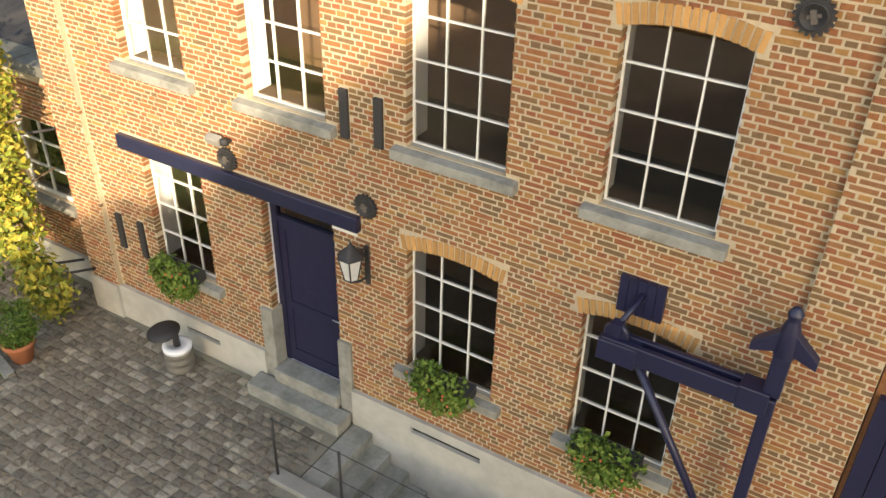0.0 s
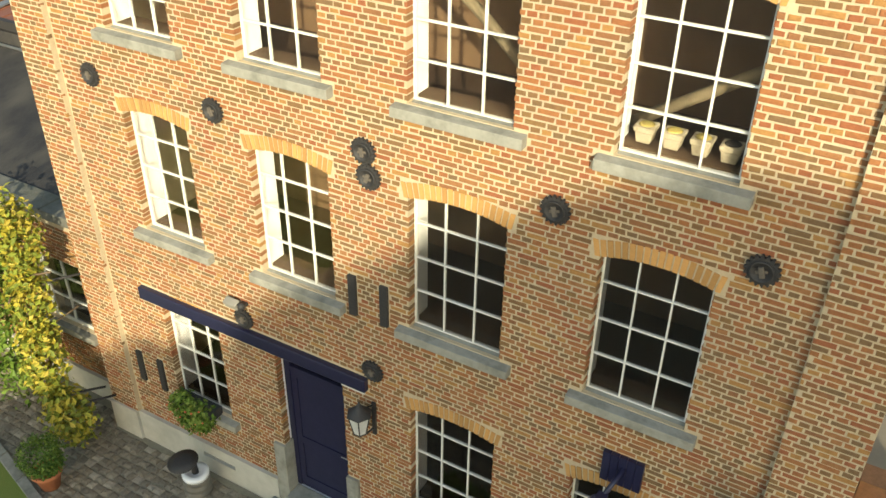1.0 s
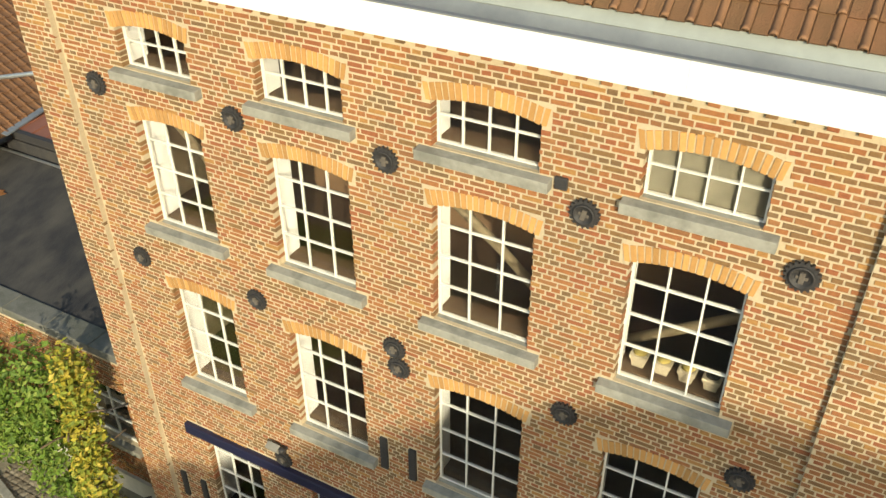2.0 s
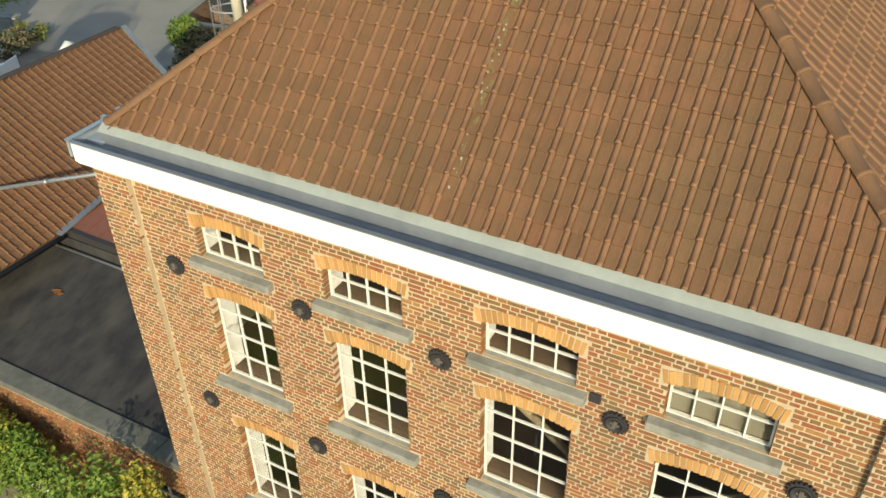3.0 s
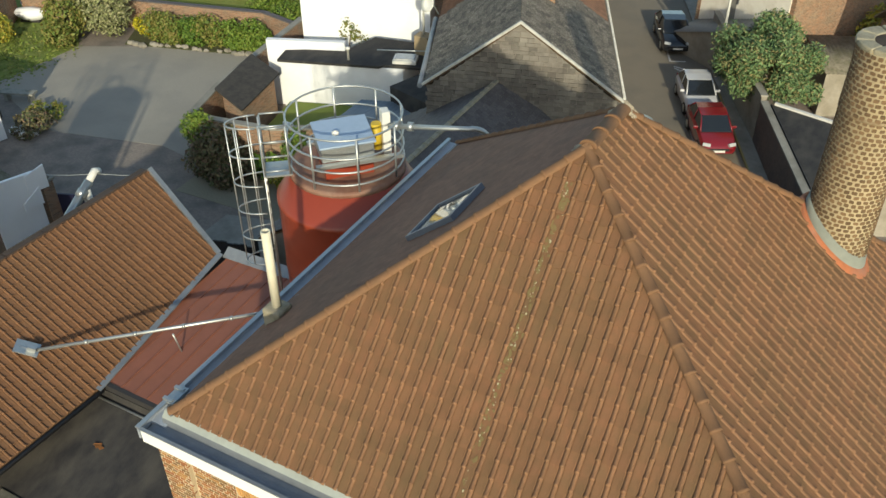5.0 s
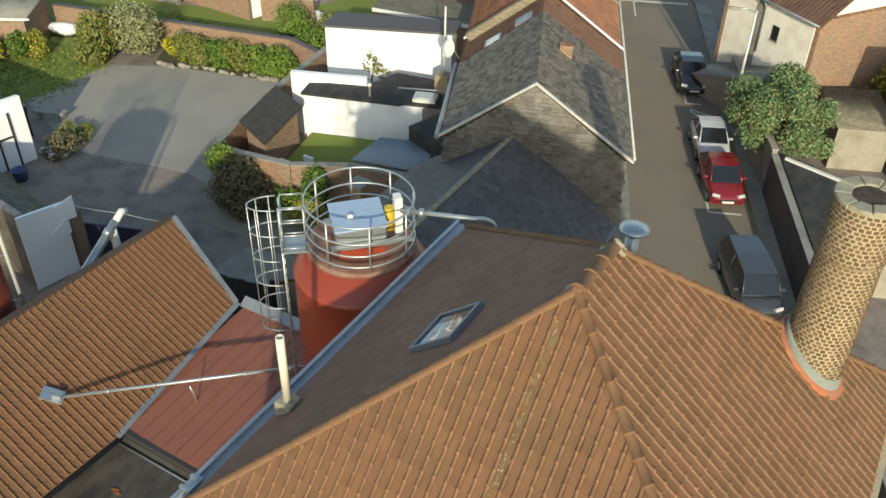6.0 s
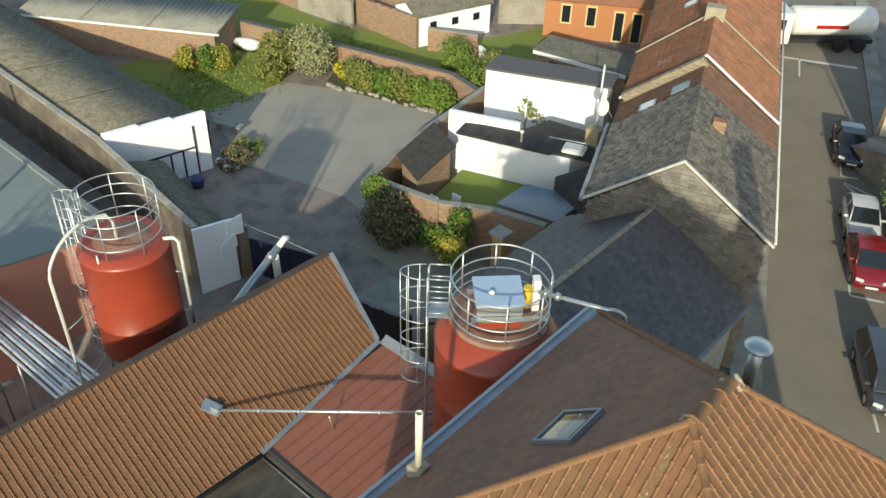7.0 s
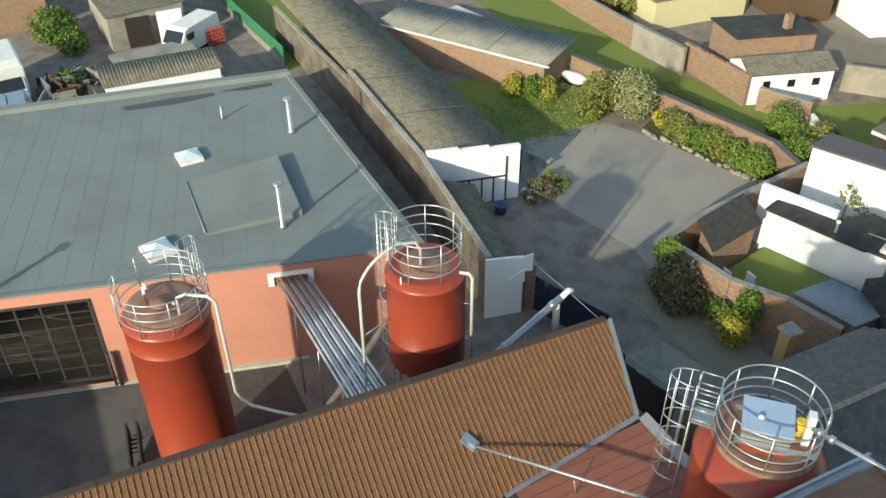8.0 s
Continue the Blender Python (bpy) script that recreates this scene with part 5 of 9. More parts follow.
part("pressure_valve", b, M_WHITE, s3)
caged_ladder(s3, math.radians(140), 1.75, 0.3, 10.7, 4.6)
pipe4 = thing("discharge_pipe", "pale pipe bending from silo top to the yard roof", "pipe")
b = BM()
pts = [(-15.0, -3.9, 7.2), (-15.0, -3.85, 7.9), (-14.9, -3.6, 8.02), (-14.5, -2.95, 8.0), (-14.35, -2.75, 7.8), (-14.3, -2.7, 3.6), (-14.25, -2.55, 3.2), (-14.0, -2.25, 2.95), (-13.5, -1.5, 2.75), (-10.0, 3.0, 2.4)]
tube(b, pts, 0.06, 10)
part("pipe", b, M_PIPEWHITE, pipe4)

# ---- big hall with grey flat roof and salmon walls ----
hall = thing("hall", "large flat-roofed hall with salmon rendered walls", "building")
HZ, HBASE = 3.3, -2.5
HE = Vector((-0.256, -0.967, 0)).normalized()
# local frame of the hall front: x along the wall, y into the building, from its corner
HM = Matrix.Translation((-19.62, 7.2, 0)) @ Matrix((HE, Vector((HE.y, -HE.x, 0)), Vector((0, 0, 1)))).transposed().to_4x4()
hw_open = (14.35, 20.6, -1.9, 2.72)
HL = 36.0
for x0, x1, z0, z1 in wall_cells(0.0, HL, HBASE, HZ - 0.05, [hw_open]):
    b = BM()
    box(b, x0, 0, z0, x1, 0.3, z1, HM)
    part("wall", b, M_SALMON, hall)
b = BM()
prism(b, [(-39.1, 6.85), (-19.85, 6.9), (-19.7, 7.2), (-39.1, 7.3)], HBASE, HZ - 0.05)
part("end_wall", b, M_SALMON, hall)
b = BM()
prism(b, [(-44.6, -27.0), (-39.2, 7.3), (-38.9, 7.3), (-44.3, -27.0)][::-1], -0.02, HZ - 0.05)
part("rear_wall", b, M_CONCRETE, hall)
b = BM()
nl = HM @ Vector((HL, -0.08, 0))
prism(b, [(-39.2, 7.35), (-44.8, -27.5), (nl.x, nl.y), (-19.55, 7.3)], HZ - 0.05, HZ)
part("roof_deck", b, M_HALLROOF, hall)
for k in range(1, 31):
    b = BM()
    box(b, 1.1 * k - 0.045, 0.1, HZ, 1.1 * k + 0.045, min(18.5, 4.15 * k - 0.6), HZ + 0.006, HM)
    part("roof_seam", b, M_HALLROOF, hall)
b = BM()
box(b, 0.0, -0.1, HZ, HL, 0.14, HZ + 0.08, HM)
part("parapet", b, M_HALLROOF, hall)
b = BM()
prism(b, [(-39.1, 7.15), (-19.6, 7.1), (-19.6, 7.35), (-39.1, 7.4)], HZ, HZ + 0.14)
part("parapet", b, M_HALLROOF, hall)
b = BM()
prism(b, [(-39.4, 7.4), (-44.9, -27.5), (-44.4, -27.5), (-38.9, 7.4)], HZ, HZ + 0.3)
part("parapet", b, M_HALLROOF, hall)
b = BM()
box(b, 0, -0.22, HBASE, HL, -0.001, -2.28, HM)
part("base_ledge", b, M_RENDER, hall)
M_DAMP = material("damp_felt", (0.07, 0.075, 0.07), (0.1, 0.1, 0.09), scale=3, rough=0.5, bump=0.05)
for q in ([(-38.82, 2.94), (-38.81, 4.77), (-38.65, 6.11), (-38.18, 6.04), (-38.23, 4.6)], [(-39.4, -2.56), (-39.25, 0.14), (-38.85, 2.72), (-38.41, 2.63), (-38.35, 0.3), (-38.8, -2.3)]):
    b = BM()
    prism(b, q, HZ + 0.004, HZ + 0.007)
    part("damp_patch", b, M_DAMP, hall, "dark damp patch on the roof felt")
hwn = thing("window_18", "wide dark-framed hall window with rails for reflections", "window", kind="structure")
x0, x1, z0, z1 = hw_open
b = BM()
for q in ((x0, x0 + 0.14, z0, z1), (x1 - 0.14, x1, z0, z1), (x0 + 0.14, x1 - 0.14, z0, z0 + 0.14), (x0 + 0.14, x1 - 0.14, z1 - 0.12, z1)):
    box(b, q[0], -0.05, q[2], q[1], 0.1, q[3], HM)
part("window_frame", b, M_IRON, hwn)
for k in range(1, 6):
    b = BM()
    x = x0 + (x1 - x0) * k / 6
    box(b, x - 0.04, 0.0, z0 + 0.1, x + 0.04, 0.09, z1 - 0.1, HM)
    part("mullion", b, M_IRON, hwn)
for z in (-1.1, -0.3, 0.5, 1.3, 2.05):
    b = BM()
    box(b, x0 + 0.1, 0.01, z - 0.025, x1 - 0.1, 0.08, z + 0.025, HM)
    part("glazing_bar", b, M_IRON, hwn)
for k in range(6):
    b = BM()
    xa, xb = x0 + (x1 - x0) * k / 6, x0 + (x1 - x0) * (k + 1) / 6
    box(b, xa + 0.05, 0.05, z0 + 0.1, xb - 0.05, 0.06, z1 - 0.1, HM)
    part("pane", b, M_PANE, hwn)
# Rails behind the glass stand in for handrails reflected in it.
for k, (za, zb, xa, xb) in enumerate(((1.3, 1.75, 0.3, 2.6), (0.75, 0.75, 0.3, 5.9), (0.25, 0.7, 0.5, 3.4), (-0.35, -0.35, 0.3, 5.9), (-0.9, -0.55, 1.0, 4.2))):
    b = BM()
    tube(b, [HM @ Vector((x0 + xa, 0.55, za)), HM @ Vector((x0 + (xa + xb) / 2, 0.55, za)), HM @ Vector((x0 + xb, 0.6, zb))], 0.03, 6)
    part("reflected_rail", b, M_GALV, hwn, "added rail standing in for a handrail reflection")
b = BM()
tube(b, [HM @ Vector((x0 - 0.25, -0.18, -0.3)), HM @ Vector((x0 - 0.25, -0.18, -2.4))], 0.09, 8)
tube(b, [HM @ Vector((x0 - 0.02, -0.18, -0.3)), HM @ Vector((x0 - 0.02, -0.18, -2.4))], 0.06, 8)
part("shutter_post", b, M_IRON, hwn)
b = BM()
tube(b, [HM @ Vector((x0, -0.16, z0 - 0.05)), HM @ Vector((x1, -0.16, z0 - 0.05))], 0.08, 8)
part("bottom_bar", b, M_IRON, hwn)
b = BM()
box(b, x0 - 0.4, 6.0, -2.3, x1 + 0.4, 6.2, HZ - 0.1, HM)
part("inner_wall", b, M_CONCRETE, hall)
b = BM()
box(b, x0 - 0.4, 0.35, -2.45, x1 + 0.4, 6.0, -2.4, HM)
part("inner_floor", b, M_CONCRETE, hall)


def vent_pipe(x, y, h, r, cap):
    v = thing("roof_vent", "bare metal vent pipe on the grey roof", "vent", "roof vents", at=(x, y, HZ))
    b = BM()
    lathe(b, 0, 0, [(r * 1.5, 0.0), (r * 1.4, 0.12), (r, 0.16), (r, h)], 14)
    part("pipe", b, M_GALV, v)
    if cap:
        b = BM()
        lathe(b, 0, 0, [(0.0, h - 0.02), (r * 2.1, h), (r * 1.9, h + 0.06), (0.0, h + 0.12)], 16)
        part("cap", b, M_GALV, v)


vent_pipe(-23.8, 2.08, 2.35, 0.1, True)
vent_pipe(-32.2, 5.25, 2.0, 0.13, True)
vent_pipe(-35.4, 2.3, 0.8, 0.05, False)
vent_pipe(-24.6, -10.6, 1.5, 0.14, True)


def dome(x, y, w, l, rz):
    d = thing("skylight", "square roof light with a clear pyramid dome", "skylight", "skylights", at=(x, y, HZ), rz=rz)
    b = BM()
    for q in ((-w, -l, w, -l + 0.1), (-w, l - 0.1, w, l), (-w, -l + 0.1, -w + 0.1, l - 0.1), (w - 0.1, -l + 0.1, w, l - 0.1)):
        box(b, q[0], q[1], 0, q[2], q[3], 0.22)
    part("curb", b, M_WHITE, d)
    b = BM()
    vs = [b.verts.new(p) for p in ((-w + 0.08, -l + 0.08, 0.22), (w - 0.08, -l + 0.08, 0.22), (w - 0.08, l - 0.08, 0.22), (-w + 0.08, l - 0.08, 0.22), (0, 0, 0.5))]
    for i in range(4):
        b.faces.new((vs[i], vs[(i + 1) % 4], vs[4]))
    part("dome", b, material("dome_acrylic", (0.55, 0.6, 0.66), (0.4, 0.46, 0.55), scale=3, rough=0.15, spec=0.8, bump=0), d)


dome(-31.9, -0.35, 0.6, 0.6, 3)
dome(-24.5, -3.45, 0.62, 0.62, 12)
upstand = thing("roof_upstand", "low grey felted upstand on the hall roof", "roof upstand")
UP = [(-29.6, -1.05, 0.12), (-24.75, -1.25, 0.1), (-24.3, 3.2, 0.36), (-29.5, 3.65, 0.45)]
for k in range(4):
    (xa, ya, za), (xb, yb, zb) = UP[k], UP[(k + 1) % 4]
    d = (Vector((xb, yb)) - Vector((xa, ya))).normalized() * 0.08
    b = BM()
    prism(b, [(xa, ya), (xb, yb), (xb - d.y, yb + d.x), (xa - d.y, ya + d.x)], HZ, [HZ + za, HZ + zb, HZ + zb, HZ + za])
    part("side", b, M_HALLROOF, upstand)
for k in range(4):
    f0, f1 = k / 4 + 0.002, (k + 1) / 4 - 0.002
    P4 = [Vector((x, y, HZ + z + 0.004)) for x, y, z in UP]
    b = BM()
    slab(b, [P4[0].lerp(P4[1], f0), P4[0].lerp(P4[1], f1), P4[3].lerp(P4[2], f1), P4[3].lerp(P4[2], f0)], 0.02)
    part("felt_strip", b, M_HALLROOF, upstand)
box_h = BM()
tube(box_h, [(-29.5, -1.05, HZ + 0.16), (-24.8, -1.25, HZ + 0.14)], 0.025, 6)
solo("lightning_rod", box_h, M_GALV, "thin pale metal rod along the roof upstand", "rod")

# bundle of pipes from the hall to the barn
bundle = thing("pipe_bundle", "bundle of bright parallel conveying pipes", "pipe bundle")
M_BRIGHT = material("bright_pipe", (0.75, 0.77, 0.77), (0.6, 0.62, 0.63), scale=12, rough=0.3, metal=0.6, bump=0.02)
ra, rb, ta, tb = Vector((-21.4, 0.8, 2.45)), Vector((-20.85, 2.3, 2.45)), Vector((-13.0, 1.1, 2.6)), Vector((-13.0, 2.55, 2.6))
for k in range(10):
    f = k / 9
    p, q = ra.lerp(rb, 0.06 + f * 0.88), ta.lerp(tb, f)
    dz = Vector((0, 0, 0.09 * (k % 2)))
    b = BM()
    tube(b, [p + dz, p.lerp(q, 0.5) + dz, q + dz, q + (q - p) * 0.36 + dz], 0.056, 8)
    part("pipe", b, M_BRIGHT, bundle)
for f in (0.3, 0.62, 0.92):
    p, q = ra.lerp(ta, f), rb.lerp(tb, f)
    g = ground_z(p.x, p.y)
    b = BM()
    tube(b, [p - UPZ * 2, q - UPZ * 2], 0.04, 6)
    tube(b, [p - UPZ * 2, (p.x, p.y, g)], 0.04, 6)
    tube(b, [q - UPZ * 2, (q.x, q.y, ground_z(q.x, q.y))], 0.04, 6)
    part("trestle", b, M_GALV, bundle)
for q in ((4.9, 5.15, 2.2, 2.85), (6.65, 6.9, 2.2, 2.85), (5.15, 6.65, 2.7, 2.85)):
    b = BM()
    box(b, q[0], -0.12, q[2], q[1], -0.002, q[3], HM)
    part("wall_collar", b, M_WALLWHITE, bundle)

# loading slab before the hall and yard clutter
b = BM()
box(b, 11.6, -9.0, -2.46, 36.0, -0.25, -2.3, HM)
solo("loading_slab", b, M_SLABFLOOR_SHADED, "grey stained concrete loading slab, darkened for its shade", "slab", "structure")
# Added dark slab: the shadow on the yard floor is put into its colour.
b = BM()
box(b, 0.3, -9.0, -2.49, 11.58, -0.25, -2.44, HM)
solo("shaded_yard_floor", b, material("shade_toned_concrete", (0.085, 0.075, 0.07), (0.055, 0.05, 0.046), scale=4, mix=0.8, stain=(0.13, 0.115, 0.1), stain_scale=0.7, stain_amt=0.4, rough=0.9, bump=0.3), "floor slab darkened for the shadow between the silos", "floor", "structure")
# Added wall, out of view: its shadow falls on the loading slab.
b = BM()
box(b, -24.0, -16.2, -2.46, -10.3, -15.8, 1.3)
solo("slab_shade_wall", b, M_CONCRETE, "unseen wall added to shade the loading slab", "wall", "structure")
tr = thing("rubber_conveyor", "dark folding conveyor standing on the slab", "conveyor", at=(-18.6, -6.75, -2.3), rz=82)
b = BM()
box(b, -0.08, -0.9, 0.1, 0.0, 0.9, 1.0, pose(0, 0, 0.25, 20, 0, 0))
box(b, 0.35, -0.9, 0.1, 0.43, 0.9, 1.0, pose(0, 0, 0.25, 20, 0, 0))
part("side_frame", b, M_IRON, tr)
for k in range(5):
    b = BM()
    tube(b, [(0, -0.7 + k * 0.35, 0.6 - 0.12 * k + 0.3), (0.4, -0.7 + k * 0.35, 0.6 - 0.12 * k + 0.3)], 0.04, 8)
    part("roller", b, M_IRON, tr)
b = BM()
for y in (-0.8, 0.8):
    for x in (-0.04, 0.39):
        tube(b, [(x, y, 0.0), (x, y, 0.9)], 0.03, 6)
part("stand", b, M_IRON, tr)

# ---- long boundary wall, garage and gate ----
M_VERGE_STONE = material("pale_coping", (0.42, 0.39, 0.33), (0.24, 0.22, 0.19), scale=5, mix=0.8, stain=(0.14, 0.13, 0.1), stain_scale=0.8, stain_amt=0.7, rough=0.95, bump=0.3)
gw = thing("boundary_wall", "long weathered brick and concrete wall with pale coping", "wall")
wp = [(-17.55, 9.45, 3.3), (-26.6, 10.5, 3.35), (-38.0, 10.85, 3.35), (-38.05, 10.9, 2.6), (-52.0, 10.4, 2.6)]
b = BM()
for p, q in ((wp[0], wp[1]), (wp[1], wp[2]), (wp[3], wp[4])):
    d = (Vector(q) - Vector(p)).to_2d().normalized()
    n = Vector((-d.y, d.x)) * 0.12
    prism(b, [(p[0] + n.x, p[1] + n.y), (q[0] + n.x, q[1] + n.y), (q[0] - n.x, q[1] - n.y), (p[0] - n.x, p[1] - n.y)], -1.6 if p[0] > -30 else -0.02, [p[2], q[2], q[2], p[2]])
part("wall", b, material("old_wall", (0.15, 0.122, 0.095), (0.09, 0.074, 0.06), scale=5, mix=0.8, stain=(0.26, 0.235, 0.19), stain_scale=0.9, stain_amt=0.6, rough=0.95, bump=0.4, bump_scale=14), gw, "mouldy concrete and brick wall face")
b = BM()
for p, q in ((wp[0], wp[1]), (wp[1], wp[2]), (wp[3], wp[4])):
    d = (Vector(q) - Vector(p)).to_2d().normalized()
    n = Vector((-d.y, d.x)) * 0.14
    z = p[2]
    prism(b, [(p[0] + n.x, p[1] + n.y), (q[0] + n.x, q[1] + n.y), (q[0] - n.x, q[1] - n.y), (p[0] - n.x, p[1] - n.y)], z, z + 0.07)
part("coping", b, M_VERGE_STONE, gw)
b = BM()
M_SHEET = material("white_sheet", (0.84, 0.85, 0.86), (0.78, 0.79, 0.8), scale=2, mix=0.4, rough=0.45, bump=0.5, bump_scale=3)
prism(b, [(-17.38, 9.2), (-17.04, 10.95), (-17.16, 11.0), (-17.5, 9.25)], 0.0, [3.35, 3.2, 3.2, 3.35])
part("end_panel", b, M_SHEET, gw, "crumpled white sheet on the wall end")
b = BM()
prism(b, [(-17.06, 10.6), (-16.84, 11.3), (-16.9, 11.32), (-17.12, 10.62)], 2.45, [3.15, 3.4, 3.4, 3.15])
prism(b, [(-17.0, 10.2), (-16.9, 10.95), (-16.96, 10.96), (-17.06, 10.2)], 1.9, [2.2, 2.62, 2.62, 2.2])
part("loose_sheet", b, M_SHEET, gw, "bent loose corner of white sheet")
b = BM()
box(b, -17.5, 11.12, -0.03, -17.0, 11.6, 2.55)
part("pillar", b, M_FARBRICK, gw, "brown brick gate pillar")
b = BM()
box(b, -17.56, 11.06, 2.55, -16.94, 11.66, 2.65)
lathe(b, -17.25, 11.36, [(0.26, 2.65), (0.2, 2.75), (0.1, 2.8), (0.13, 2.88), (0.1, 2.97), (0.0, 3.0)], 14)
part("pillar_cap", b, M_CONCRETE, gw, "grey stone cap")

garage = thing("garage", "whitewashed garage with mossy corrugated roof", "building")
GP = [(-26.55, 10.75), (-25.5, 15.7), (-52.0, 15.9), (-52.0, 10.65)]
b = BM()
prism(b, [GP[0], GP[1], (-25.8, 15.75), (-26.85, 10.8)], 0.0, 3.25)
box(b, -52, 15.5, 0, -25.85, 15.7, 2.6)
part("wall", b, M_WALLWHITE, garage)
for k in range(3):
    b = BM()
    p = Vector(GP[0]).lerp(Vector(GP[1]), k / 3)
    q = Vector(GP[0]).lerp(Vector(GP[1]), (k + 1) / 3)
    prism(b, [(p.x, p.y), (q.x, q.y), (q.x - 0.25, q.y), (p.x - 0.25, p.y)], 3.25, 3.55 - 0.12 * k)
    part("stepped_parapet", b, M_WALLWHITE, garage)
gd = (Vector(GP[1]) - Vector(GP[0])).to_3d().normalized()
gn = Vector((gd.y, -gd.x, 0))
gm = Matrix.Translation((GP[0][0], GP[0][1], 0)) @ Matrix((gd, -gn, Vector((0, 0, 1)))).transposed().to_4x4()
gdoor = thing("door_2", "white garage doors with dark glazed panes", "door", kind="structure")
b = BM()
box(b, 1.5, -0.05, 0.0, 4.35, 0.0, 2.75, gm)
part("door_leaf", b, M_WALLWHITE, gdoor)
b = BM()
for x in (1.5, 2.2, 2.9, 3.55, 4.25):
    box(b, x, -0.09, 0.0, x + 0.09, -0.05, 1.55 if x < 4 else 2.75, gm)
box(b, 1.5, -0.085, 1.5, 4.3, -0.05, 1.6, gm)
part("door_frame", b, M_IRON, gdoor)
M_CORR = material("fibre_cement", (0.23, 0.205, 0.16), (0.11, 0.1, 0.075), scale=5, mix=1.0, stain=(0.1, 0.1, 0.055), stain_scale=1.6, stain_amt=0.7, rough=0.95, bump=0.4, bump_scale=20)


def corrugated(parent, corners, pitch, amp, mat_, name="roof_sheet"):
    """Corrugated sheeting on a plane: corners as eave left, eave right, top right, top left; the waves run up the slope."""
    P = [Vector(p) for p in corners]
    n = int((P[1] - P[0]).length / pitch * 4)
    N = (P[1] - P[0]).cross(P[3] - P[0]).normalized()
    if N.z < 0:
        N = -N
    b = BM()
    rows = []
    for i in range(n + 1):
        h = N * (amp * math.sin(i * math.pi / 2))
        rows.append((b.verts.new(P[0].lerp(P[1], i / n) + h), b.verts.new(P[3].lerp(P[2], i / n) + h)))
    for p, q in zip(rows, rows[1:]):
        b.faces.new((p[0], q[0], q[1], p[1])).smooth = True
    ob = part(name, b, mat_, parent)
    mod = ob.modifiers.new("thickness", "SOLIDIFY")
    mod.thickness = 0.015


for k in range(5):
    x0, x1 = -26.7 - k * 5.0, -31.66 - k * 5.0
    corrugated(garage, [(x0, 15.9, 2.75), (x1, 15.9, 2.75), (x1, 10.72, 3.3), (x0, 10.72, 3.3)], 0.26, 0.04, M_CORR)
lean = thing("lean_to", "mossy corrugated lean-to against the wall", "shed")
corrugated(lean, [(-24.8, 12.6, 2.1), (-18.0, 11.2, 2.1), (-17.8, 9.65, 2.9), (-25.0, 10.45, 2.9)], 0.18, 0.025, M_CORR)
b = BM()
prism(b, [(-24.7, 12.3), (-24.9, 10.6), (-18.0, 9.8), (-18.2, 11.0)], 0.0, 2.0)
part("wall", b, M_CONCRETE, lean)
tub = thing("water_tub", "blue plastic tub by the garage", "tub", at=(-24.6, 14.1, 0.0))
b = BM()
lathe(b, 0, 0, [(0.28, 0.0), (0.36, 0.5), (0.38, 0.52), (0.33, 0.52), (0.27, 0.05), (0.0, 0.05)], 18)
part("body", b, material("blue_plastic", (0.08, 0.11, 0.25), rough=0.5), tub)
gate = thing("yard_gate", "dark blue sheet gate across the yard", "gate")
for k in range(6):
    b = BM()
    p, q = Vector((-17.0, 11.6)).lerp(Vector((-13.3, 13.0)), k / 6), Vector((-17.0, 11.6)).lerp(Vector((-13.3, 13.0)), (k + 0.97) / 6)
    prism(b, [(p.x, p.y), (q.x, q.y), (q.x - 0.02, q.y + 0.06), (p.x - 0.02, p.y + 0.06)], -0.03, 1.9)
    part("board", b, M_BLUE, gate)
auger = thing("grain_auger", "long galvanised grain auger with a bent spout", "auger")
pa, pb = Vector((-12.5, 4.5, 1.2)), Vector((-12.3, 9.7, 4.88))
b = BM()
tube(b, [pa, pb], 0.15, 12)
part("tube", b, M_GALV, auger)
b = BM()
tube(b, [pa + Vector((0.2, 0, 0.05)), pb + Vector((0.2, -0.3, 0))], 0.04, 8)
part("drive_rod", b, M_GALV, auger)
for t in (0.25, 0.55, 0.93):
    b = BM()
    q = pa.lerp(pb, t)
    tube(b, [q - (pb - pa).normalized() * 0.12, q + (pb - pa).normalized() * 0.12], 0.18, 12)
    part("collar", b, M_GALV, auger)
b = BM()
tube(b, [pb, pb + Vector((-0.05, 0.35, 0.2)), pb + Vector((-0.05, 0.5, 0.1))], 0.12, 10)
tube(b, [pb + Vector((0, -0.2, -0.1)), pb + Vector((0, -0.15, -1.6))], 0.14, 10)
part("spout", b, M_WHITE, auger)
b = BM()
tube(b, [(-12.36, 8.2, 3.75), (-12.36, 8.2, ground_z(-12.36, 8.2))], 0.05)
tube(b, [(-12.44, 6.0, 2.2), (-12.44, 6.0, ground_z(-12.44, 6.0))], 0.05)
part("leg", b, M_GALV, auger)

# ---- foliage ----
def leaf_material(name, cols, rough=0.6):
    m = material(name, cols[0], (0.75, 0.75, 0.7), scale=14, mix=0.4, ramp=cols, island=True, rough=rough, bump=0, spec=0.25)
    return m


